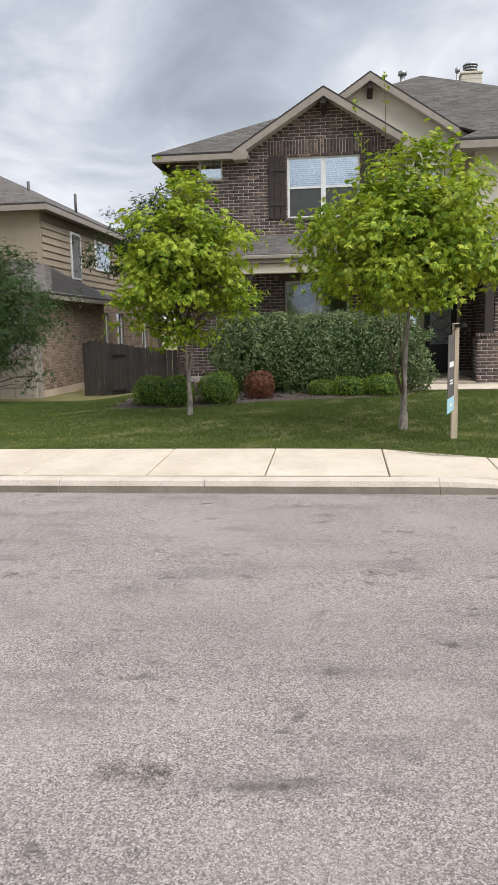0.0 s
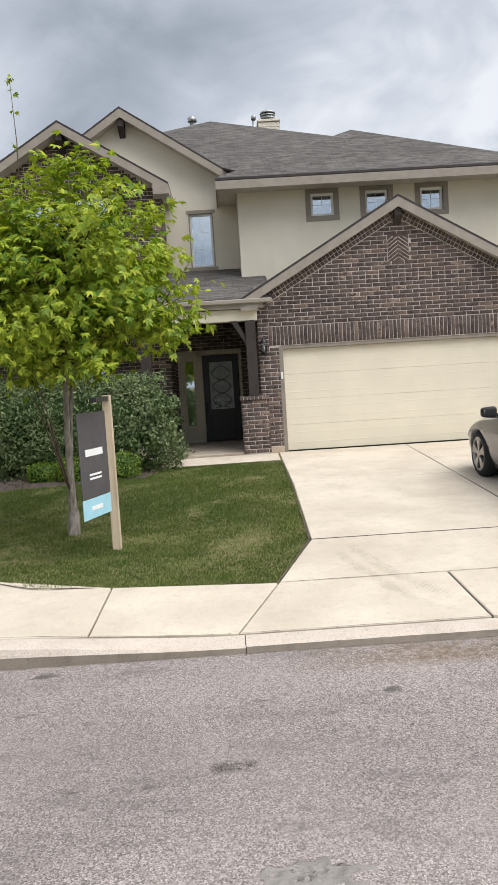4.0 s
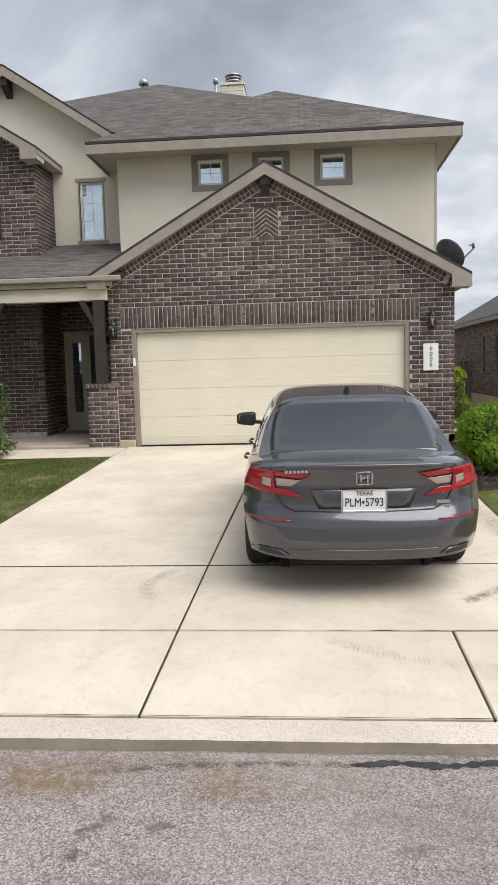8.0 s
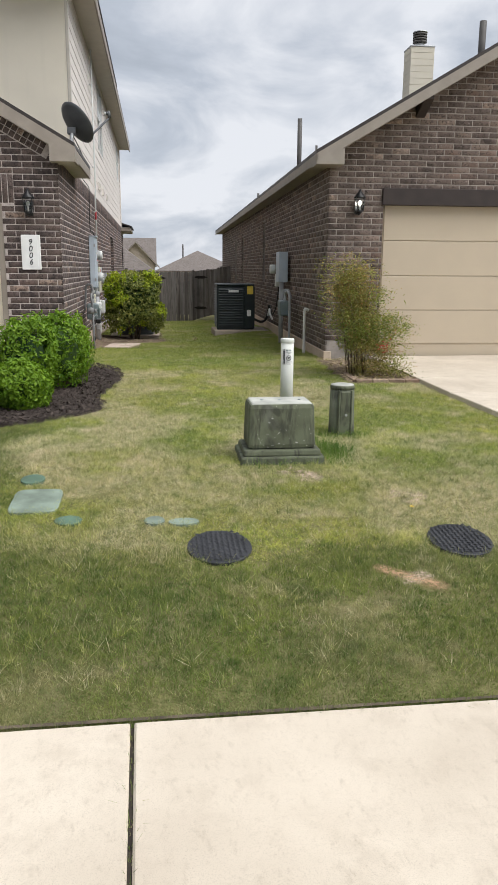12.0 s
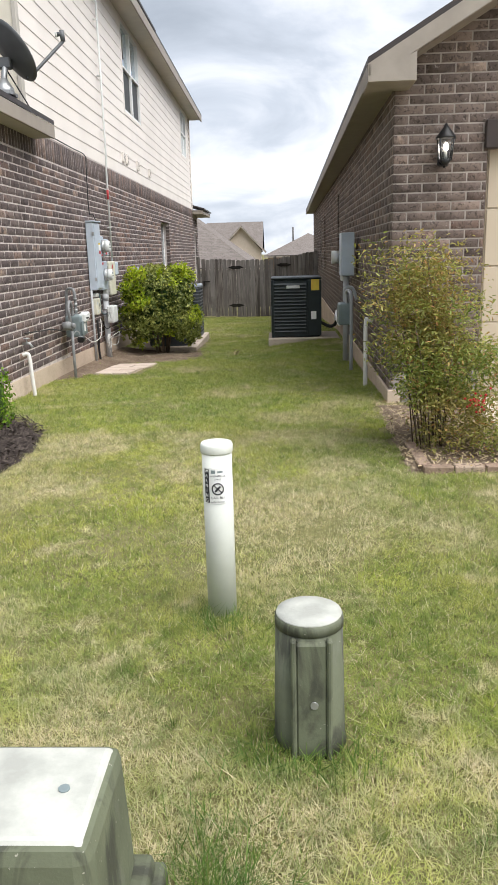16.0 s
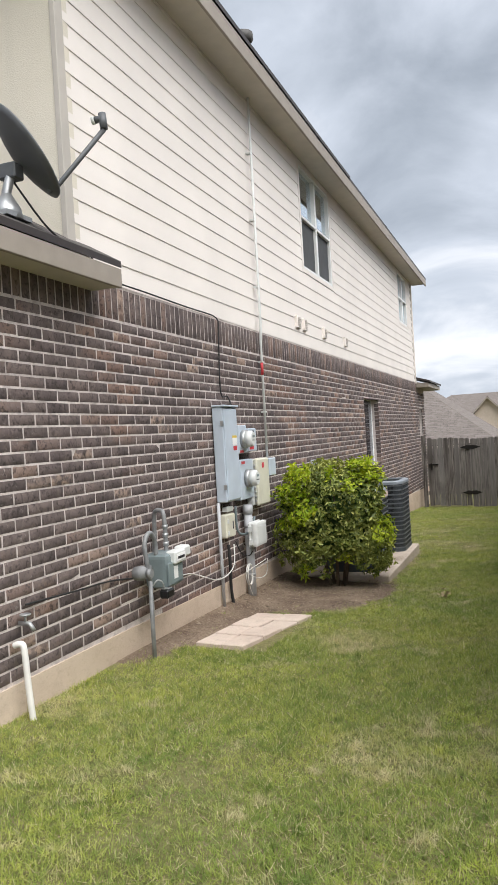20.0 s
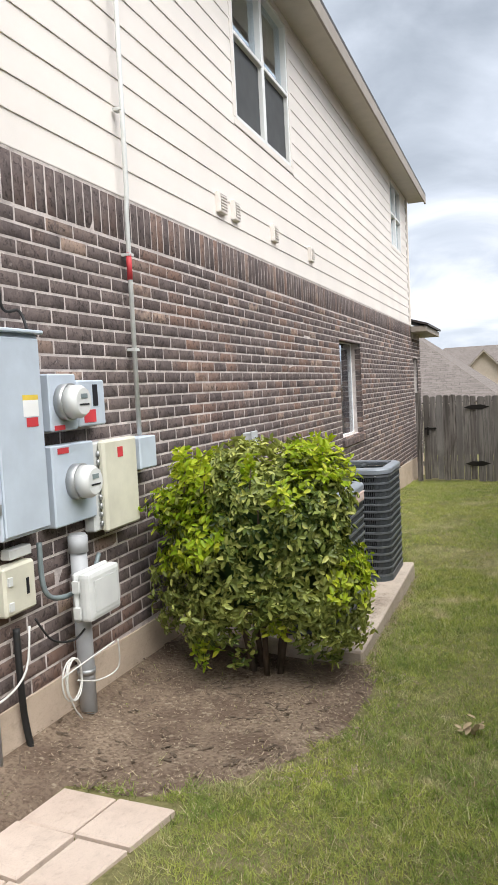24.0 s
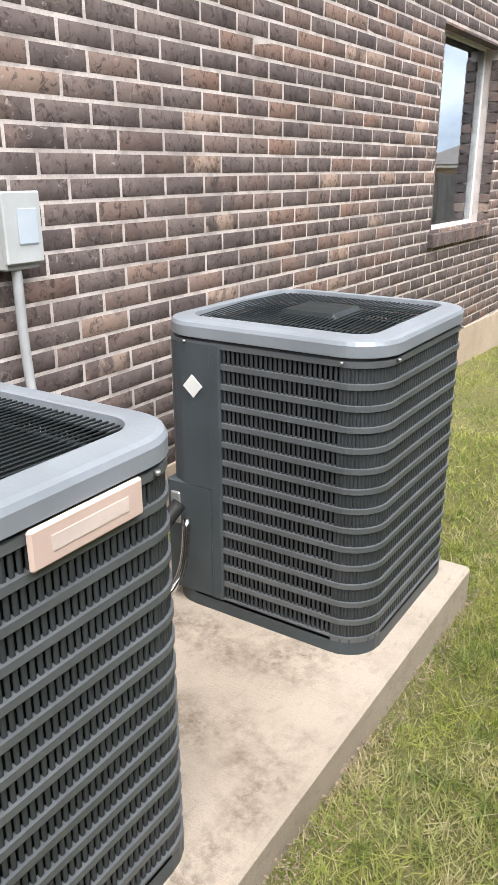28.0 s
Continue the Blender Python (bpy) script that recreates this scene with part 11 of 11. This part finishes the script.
def lawn_edges():
    """The dark trimmed edge between turf and paving."""
    e = thing("lawn_edge", "dark trimmed soil edge between lawn and paving", "lawn edge", kind="structure")
    left = [(x, 9.545 + 0.45 * (1 - float(smoothstep(0.35, 1.3, x)))) for x in np.arange(-9.8, 1.31, 0.15)] + [(1.6, 9.545), (2.4, 9.545)]
    for pts, wide in ((left + [(3.30, 9.55)], 0.018), ([(x - 0.012, y) for x, y in DW_L[1:5]], 0.018), ([(x + 0.012, y) for x, y in DW_R[1:5]], 0.018), ([(9.47, 9.555), (10.9, 9.555), (12.4, 9.555), (14.2, 9.555)], 0.018), ([(1.5, 16.84), (2.6, 16.89), (3.84, 16.94)], 0.03)):
        bm, a, b = bmesh.new(), [], []
        path = [Vector((x, y, 0)) for x, y in pts]
        fine = []
        for p, q in zip(path, path[1:]):
            m = max(1, int((q - p).length / 0.12))
            fine += [p.lerp(q, k / m) for k in range(m)]
        fine.append(path[-1])
        for k, p in enumerate(fine):
            d = (fine[min(k + 1, len(fine) - 1)] - fine[max(k - 1, 0)]).normalized()
            s = Vector((-d.y, d.x, 0)) * wide * (0.5 + 0.2 * noise.noise((p.x * 6, p.y * 6, 0.0)))
            for row, c in ((a, p + s), (b, p - s)):
                row.append(bm.verts.new((c.x, c.y, float(ground_z(c.x, c.y)) + 0.007)))
        for k in range(len(fine) - 1):
            bm.faces.new((a[k], a[k + 1], b[k + 1], b[k]))
        bmesh.ops.recalc_face_normals(bm, faces=bm.faces)
        part("edge_soil", bm, EDGE_SOIL, e)


lawn_edges()


def road_marks():
    rr = random.Random(9)
    def ribbon(name, pts, wide, label, rag, material=TAR, z=0.004):
        bm = bmesh.new()
        a, b = [], []
        path = smooth_path(pts, 90)
        for k, p in enumerate(path):
            d = (path[min(k + 1, len(path) - 1)] - path[max(k - 1, 0)]).normalized()
            s = Vector((-d.y, d.x, 0))
            p = p + s * rag * 0.3 * wide * noise.noise((p.x * 4.3, p.y * 4.3, 7.0))
            w = wide * (0.92 + rag * (0.5 * noise.noise((p.x * 3, p.y * 3, 1.0)) + 0.5 * noise.noise((p.x * 21, p.y * 21, 2.0)))) * rr.uniform(0.93, 1.07) * min(1.0, 0.2 + 14.0 * k / len(path))
            zz = ROAD_Z + 0.03 * float(smoothstep(8.16, 4.0, p.y)) + z
            a.append(bm.verts.new((p.x + s.x * w / 2, p.y + s.y * w / 2, zz)))
            b.append(bm.verts.new((p.x - s.x * w / 2, p.y - s.y * w / 2, zz)))
        for k in range(len(path) - 1):
            bm.faces.new((a[k], a[k + 1], b[k + 1], b[k]))
        bmesh.ops.recalc_face_normals(bm, faces=bm.faces)
        ob = solid(name, bm, material, label, "road mark", "structure")
        return ob
    ribbon("tar_line", [(5.36, 7.95, 0), (5.33, 7.4, 0), (5.30, 6.7, 0), (5.27, 5.5, 0), (5.27, 3.5, 0), (5.3, 0.5, 0), (5.3, -3.4, 0)], 0.10, "black tar-sealed crack across the street", 0.22)
    ribbon("tar_line", [(7.35, 8.07, 0), (7.8, 8.09, 0), (8.5, 8.10, 0), (9.5, 8.09, 0), (11.0, 8.1, 0), (14.0, 8.08, 0)], 0.062, "black tar seal along the gutter edge", 1.2)
    # a dull patch and dark spots on the asphalt
    lowz = lambda x, y: ROAD_Z + 0.03 * float(smoothstep(8.16, 4.0, y))
    ground_patch("patched_spot", blob_ring(3.2, 5.75, 0.22, 0.10, 4.0, 36, 0.6), 0.008, SPILL, "pale spilled concrete spot on the asphalt", "stain", low=lowz, rings=9, rough=0.016)


road_marks()


def scuff_mat(name, colour, lo, hi, strength, scale, tread=0.0):
    """A thin stain that breaks up over the surface under it."""
    m = Nodes(name, 0.95, spec=0.1)
    m.colour(colour)
    f = m.math("MULTIPLY", m.ramp(m.noise(scale, 6, 0.7), (lo, 0.0), (hi, 1.0)), m.ramp(m.noise(scale * 7, 3, 0.6), (0.35, 0.25), (0.6, 1.0)))
    edge = m.nt.nodes.new("ShaderNodeTexCoord").outputs["UV"]
    split = m.nt.nodes.new("ShaderNodeSeparateXYZ")
    m.nt.links.new(edge, split.inputs[0])
    fade = m.ramp(split.outputs["X"], (0.0, 0.0), (0.35, 1.0), (0.65, 1.0), (1.0, 0.0))
    ends = m.ramp(split.outputs["Y"], (0.0, 0.0), (0.2, 1.0), (0.8, 1.0), (1.0, 0.0))
    f = m.math("MULTIPLY", m.math("MULTIPLY", f, strength), m.math("MULTIPLY", fade, ends))
    if tread:
        # slanted tread blocks in ribs
        rib = m.math("FRACT", m.math("MULTIPLY", split.outputs["X"], 5.0))
        lug = m.math("FRACT", m.math("ADD", m.math("MULTIPLY", split.outputs["Y"], tread), m.math("MULTIPLY", split.outputs["X"], 2.0)))
        block = m.math("MULTIPLY", m.ramp(rib, (0.15, 0.45), (0.3, 1.0)), m.ramp(lug, (0.35, 0.4), (0.5, 1.0)))
        f = m.math("MULTIPLY", f, block)
    tr, mx = m.nt.nodes.new("ShaderNodeBsdfTransparent"), m.nt.nodes.new("ShaderNodeMixShader")
    m.nt.links.new(f, mx.inputs[0])
    m.nt.links.new(tr.outputs[0], mx.inputs[1])
    m.nt.links.new(m.b.outputs[0], mx.inputs[2])
    m.nt.links.new(mx.outputs[0], m.nt.nodes["Material Output"].inputs["Surface"])
    return m.mat


def scuffs():
    def band(name, label, pts, wide, material, low, lift):
        path = smooth_path([(x, y, 0) for x, y in pts], 14)
        bm = bmesh.new()
        uv = bm.loops.layers.uv.new("UVMap")
        rows = []
        for k, p in enumerate(path):
            d = (path[min(k + 1, len(path) - 1)] - path[max(k - 1, 0)]).normalized()
            s = Vector((-d.y, d.x, 0))
            row = []
            for q in (-0.5, 0.0, 0.5):
                c = p + s * wide * q
                row.append((bm.verts.new((c.x, c.y, low(c.x, c.y) + lift)), (q + 0.5, k / (len(path) - 1))))
            rows.append(row)
        for r, t in zip(rows, rows[1:]):
            for q in range(2):
                quad = (r[q], r[q + 1], t[q + 1], t[q])
                f = bm.faces.new([v for v, c in quad])
                for loop, (v, c) in zip(f.loops, quad):
                    loop[uv].uv = c
        bmesh.ops.recalc_face_normals(bm, faces=bm.faces)
        ob = solid(name, bm, material, label, "stain", "structure")
        ob.visible_shadow = False
    slabz = lambda x, y: float(ground_z(x, y)) + 0.012
    roadz = lambda x, y: ROAD_Z + 0.03 * float(smoothstep(8.16, 4.0, y))
    tyre = scuff_mat("tyre_scuff", (0.13, 0.11, 0.09), 0.34, 0.62, 0.42, 22)
    dark = scuff_mat("rubber_scuff", (0.05, 0.045, 0.04), 0.40, 0.56, 0.75, 14)
    earth = scuff_mat("gutter_dirt", (0.20, 0.135, 0.075), 0.34, 0.62, 0.75, 2.5)
    for pts, w in (([(6.05, 10.9), (5.88, 10.5), (5.95, 10.1)], 0.16), ([(8.80, 8.6), (8.95, 9.1), (9.02, 9.55)], 0.45), ([(9.02, 11.6), (9.0, 13.2)], 0.3)):
        band("tyre_mark", "faint grey tyre scuff on the pale concrete", pts, w, tyre, slabz, 0.0035)
    lugs = scuff_mat("tread_print", (0.14, 0.115, 0.09), 0.30, 0.60, 0.34, 9, 70.0)
    for pts, w in (([(7.16, 9.58), (7.40, 9.30), (7.8, 9.10), (8.2, 8.99), (8.9, 9.0), (9.4, 9.12)], 0.17), ([(4.12, 10.7), (4.2, 10.2), (4.42, 9.4), (4.8, 8.62)], 0.20), ([(3.95, 10.5), (4.05, 9.9), (4.25, 9.2), (4.5, 8.6)], 0.17), ([(10.19, 8.55), (10.16, 9.0), (10.14, 9.5)], 0.11), ([(10.33, 8.75), (10.30, 9.1), (10.27, 9.5)], 0.11)):
        band("tyre_mark", "faint cross-hatched tyre tread print on the pale concrete", pts, w, lugs, slabz, 0.0038)
    band("tyre_mark", "dark rubber scuff on the driveway", [(8.25, 10.05), (8.45, 10.2), (8.68, 10.4)], 0.15, dark, slabz, 0.0035)
    for pts, w in (([(6.1, 7.96), (6.6, 8.05), (7.5, 8.08)], 0.07), ([(7.3, 8.08), (9.0, 8.10), (11.0, 8.1), (14.0, 8.08)], 0.12)):
        band("tar_smear", "thin dark tar smear along the gutter edge", pts, w, dark, roadz, 0.0045)
    band("gutter_stain", "brown silt washed along the gutter", [(3.2, 7.98), (5.0, 7.98), (6.2, 7.95), (7.6, 7.96)], 0.55, earth, roadz, 0.003)
    pale = scuff_mat("pale_bare_soil", (0.46, 0.36, 0.27), 0.40, 0.56, 0.85, 9)
    for pts, w in (([(11.86, 12.17), (12.0, 12.08), (12.06, 11.96), (12.04, 11.86)], 0.26), ([(12.2, 10.4), (12.4, 10.5)], 0.14), ([(12.5, 11.6), (12.75, 11.5)], 0.3)):
        band("bare_patch", "small bare patch of pale soil in the lawn", pts, w, pale, lambda x, y: float(ground_z(x, y)), 0.004)
    damp = scuff_mat("pad_stain", (0.16, 0.12, 0.09), 0.40, 0.60, 0.55, 6)
    for pts, w in (([(10.15, 26.02), (10.55, 26.08), (11.0, 26.14)], 0.34), ([(10.5, 25.6), (10.75, 25.75), (11.02, 25.7)], 0.3), ([(10.98, 24.6), (11.0, 25.2), (11.02, 25.9)], 0.16)):
        band("pad_stain", "brown damp stain on the concrete pad", pts, w, damp, lambda x, y: 0.055, 0.003)
    clay = scuff_mat("bare_clay", (0.42, 0.27, 0.16), 0.36, 0.52, 0.9, 7)
    band("bare_patch", "bare streak of orange clay in the lawn", [(12.12, 10.60), (12.28, 10.46), (12.44, 10.33)], 0.11, clay, lambda x, y: float(ground_z(x, y)), 0.006)
    for cx, cy, w in ((-0.83, 2.75, 0.20), (1.6, 5.0, 0.18), (0.3, 5.4, 0.16), (3.9, 4.4, 0.2), (2.9, 6.6, 0.14), (-2.4, 5.2, 0.16)):
        band("oil_spot", "dark oil spot on the asphalt", [(cx - w * 0.9, cy), (cx, cy + 0.02), (cx + w * 0.9, cy)], w * 1.1, dark, roadz, 0.003)


scuffs()


def drift(x, y, cell, seed):
    """A smooth random number from 0 to 1 over the plan."""
    grid = np.random.default_rng(seed).random((512, 512))
    u, v = np.asarray(x) / cell + 131.0, np.asarray(y) / cell + 57.0
    i, j = np.floor(u).astype(int), np.floor(v).astype(int)
    fu, fv = u - i, v - j
    fu, fv = fu * fu * (3 - 2 * fu), fv * fv * (3 - 2 * fv)
    g = lambda p, q: grid[p % 512, q % 512]
    return (g(i, j) * (1 - fu) + g(i + 1, j) * fu) * (1 - fv) + (g(i, j + 1) * (1 - fu) + g(i + 1, j + 1) * fu) * fv


def blades(name, x, y, height, width, material, parent, rng, lean=0.5, stiff=0.0):
    n = len(x)
    z = ground_z(x, y) - 0.014
    a = rng.uniform(0, 6.28, n)
    tx, ty = np.cos(a), np.sin(a)
    tuft = 0.62 * drift(x, y, 0.075, 5) + 0.38 * drift(x, y, 0.31, 6)
    h = height * rng.uniform(0.5, 1.3, n) * (0.45 + 1.15 * tuft)
    w = width * rng.uniform(0.7, 1.3, n) / 2
    b = rng.uniform(0, 6.28, n)
    l = np.abs(rng.normal(0, lean, n)) * h
    base = np.stack([x, y, z], 1)
    s = np.stack([tx, ty, np.zeros(n)], 1) * w[:, None]
    tip = base + np.stack([np.cos(b) * l, np.sin(b) * l, h], 1)
    V = np.stack([base - s, base + s, tip], 1).reshape(-1, 3)
    me = bpy.data.meshes.new(name)
    me.vertices.add(len(V))
    me.vertices.foreach_set("co", V.astype(np.float32).ravel())
    me.loops.add(3 * n)
    me.loops.foreach_set("vertex_index", np.arange(3 * n, dtype=np.int32))
    me.polygons.add(n)
    me.polygons.foreach_set("loop_start", np.arange(0, 3 * n, 3, dtype=np.int32))
    me.update(calc_edges=True)
    me.materials.append(material)
    ob = new(name, me)
    ob.parent = parent
    return ob


GRASS_SIDE = blade_mat("side_yard_grass", (0.385, 0.405, 0.112), (0.620, 0.605, 0.185), (0.80, 0.70, 0.49), 0.445)
GRASS_FRONT = blade_mat("front_lawn_grass", (0.125, 0.165, 0.038), (0.190, 0.232, 0.062), (0.27, 0.275, 0.10), 0.70, 0.25)
GRASS_KERB = blade_mat("pavement_side_grass", (0.185, 0.235, 0.060), (0.335, 0.370, 0.105), (0.52, 0.46, 0.27), 0.52)
GRASS_LUSH = blade_mat("lush_tuft_grass", (0.15, 0.235, 0.055), (0.28, 0.38, 0.085), (0.30, 0.32, 0.10), 0.70)
GRASS_GREEN = blade_mat("lush_yard_grass", (0.350, 0.400, 0.105), (0.590, 0.595, 0.165), (0.76, 0.66, 0.43), 0.54)


def grass():
    rng = np.random.default_rng(33)
    lawn = thing("grass", "mown grass with straw-coloured dry patches", "grass", kind="stuff")
    solid_rects = [(11.62, 12.24, 12.26, 12.73), (10.02, 10.72, 21.05, 22.5), (9.9, 11.1, 24.45, 27.02), (12.36, 13.62, 24.5, 25.6)]
    lids = [(11.36, 10.90, 0.165, 0.20), (12.71, 10.88, 0.165, 0.20), (10.28, 11.66, 0.15, 0.20), (10.2, 12.06, 0.07, 0.08), (10.51, 11.33, 0.06, 0.05), (12.285, 14.15, 0.06, 0.06), (12.63, 13.28, 0.13, 0.13)]
    bare = [blob_ring(12.0, 12.03, 0.12, 0.12, 1.0, amp=0.5), blob_ring(12.28, 10.46, 0.11, 0.07, 2.0)]

    def field(x0, x1, y0, y1, per):
        n = int((x1 - x0) * (y1 - y0) * per)
        x, y = rng.uniform(x0, x1, n), rng.uniform(y0, y1, n)
        ok = (y > 9.55) & (x + 0 * y < 14.28)
        dl = np.interp(y, [p[1] for p in DW_L], [p[0] for p in DW_L])
        dr = np.interp(y, [p[1] for p in DW_R], [p[0] for p in DW_R])
        ok &= ~((x > dl - 0.008) & (x < dr + 0.008) & (y < 18.2))
        ok &= ~((x < 1.3) & (y < 9.55 + 0.45 * (1 - smoothstep(0.35, 1.3, x))))
        ok &= ~((x > 1.45) & (x < 3.95) & (y > 16.85) & (y < 22))
        ragx, ragy = 0.22 * (drift(x, y, 0.13, 41) - 0.5), 0.22 * (drift(x, y, 0.13, 42) - 0.5)
        for ring in (BED, SOIL, STRIP, BUSH_BED, FRONT_BED, *bare):
            ok &= ~(inside(ring, x + ragx, y + ragy) & (rng.random(n) > 0.05))
        for a, b, c, d in solid_rects:
            ok &= ~((x > a) & (x < b) & (y > c) & (y < d))
        for cx, cy, rx, ry in lids:
            ok &= ~(((x - cx) / rx) ** 2 + ((y - cy) / ry) ** 2 < 0.86)
        ok &= ~((x > LX) & (x < SX + 0.02) & (y > 19.0))
        return x[ok], y[ok]

    # greener by the pavement and the drive, drier round the boxes
    x, y = field(9.1, 14.3, 9.5, 14.5, 25000)
    dry = smoothstep(10.2, 11.5, y) * smoothstep(9.2, 10.6, x) + 0.5 * (drift(x, y, 0.5, 8) - 0.5) + 0.3 * (rng.random(len(x)) - 0.5) > 0.5
    blades("side_blades", x[~dry], y[~dry], 0.027, 0.0034, GRASS_KERB, lawn, rng, 1.1)
    blades("side_blades", x[dry], y[dry], 0.023, 0.0036, GRASS_SIDE, lawn, rng, 1.5)
    x, y = field(9.1, 14.3, 14.5, 17.4, 11000)
    blades("side_blades", x, y, 0.026, 0.0050, GRASS_SIDE, lawn, rng, 1.4)
    x, y = field(9.1, 13.7, 17.4, 27.5, 11500)
    blades("yard_blades", x, y, 0.030, 0.0056, GRASS_GREEN, lawn, rng, 1.3)
    x, y = field(9.76, 13.9, 27.5, 37.0, 2600)
    blades("yard_blades", x, y, 0.033, 0.008, GRASS_GREEN, lawn, rng, 1.3)
    def tufts(x0, x1, y0, y1, per, each, height, wide, material):
        """Separate clumps that stand a little above the sward."""
        x, y = field(x0, x1, y0, y1, per)
        x, y = np.repeat(x, each), np.repeat(y, each)
        blades("tuft", x + rng.normal(0, 0.013, len(x)), y + rng.normal(0, 0.013, len(x)), height, wide, material, lawn, rng, 0.9)
    tufts(9.4, 14.2, 9.7, 14.5, 120, 11, 0.040, 0.0040, GRASS_SIDE)
    tufts(9.4, 14.2, 9.7, 14.5, 60, 11, 0.040, 0.0040, GRASS_KERB)
    tufts(9.6, 14.2, 14.5, 17.6, 80, 10, 0.042, 0.0046, GRASS_SIDE)
    tufts(9.6, 14.2, 14.5, 20.0, 35, 10, 0.042, 0.0046, GRASS_KERB)
    tufts(9.8, 13.6, 17.4, 28.0, 70, 10, 0.044, 0.0048, GRASS_GREEN)
    tufts(9.8, 13.6, 20.0, 28.0, 40, 10, 0.044, 0.0048, GRASS_KERB)
    # straw litter combed through the turf
    x, y = field(9.6, 13.9, 10.8, 27.0, 900)
    thin = drift(x, y, 0.6, 12) > 0.5
    blades("straw", x[thin], y[thin], 0.020, 0.0042, STRAW, lawn, rng, 2.6)
    x, y = 11.095 + np.abs(rng.normal(0, 0.06, 2200)), rng.uniform(24.3, 27.3, 2200)
    blades("straw", x, y, 0.024, 0.0042, STRAW, lawn, rng, 1.8)
    x, y = field(-9.8, 3.9, 9.5, 18.0, 6800)
    blades("front_blades", x, y, 0.026, 0.0085, GRASS_FRONT, lawn, rng, 0.8)
    # taller tufts at foots of boxes and edges
    cx = np.concatenate([rng.normal(12.36, 0.08, 1500), rng.normal(12.28, 0.08, 220), rng.normal(12.6, 0.12, 320), rng.normal(11.9, 0.3, 160)])
    cy = np.concatenate([rng.normal(12.58, 0.17, 1500), rng.normal(14.04, 0.06, 220), rng.normal(13.17, 0.06, 320), rng.normal(12.24, 0.03, 160)])
    ok = ~((cx > 11.62) & (cx < 12.24) & (cy > 12.26) & (cy < 12.73))
    blades("tall_tufts", cx[ok], cy[ok], 0.066, 0.0044, GRASS_LUSH, lawn, rng, 0.9)
    # turf that hangs over the trimmed edges and grows in the joints
    ex, ey = rng.uniform(9.5, 14.2, 2600), 9.535 + np.abs(rng.normal(0, 0.022, 2600))
    t = rng.uniform(9.7, 17.0, 2600)
    ex = np.concatenate([ex, np.interp(t, [p[1] for p in DW_R], [p[0] for p in DW_R]) + np.abs(rng.normal(0, 0.02, 2600))])
    ey = np.concatenate([ey, t])
    for (xa, ya), (xb, yb), n in ((DW_R[0], DW_R[1], 420), ((10.95, 8.40), (10.93, 9.54), 160)):
        k = rng.random(n) ** 0.7
        ex = np.concatenate([ex, xa + (xb - xa) * k + rng.normal(0, 0.003, n)])
        ey = np.concatenate([ey, ya + (yb - ya) * k])
    blades("edge_tufts", ex, ey, 0.042, 0.0036, GRASS_KERB, lawn, rng, 0.9)


grass()
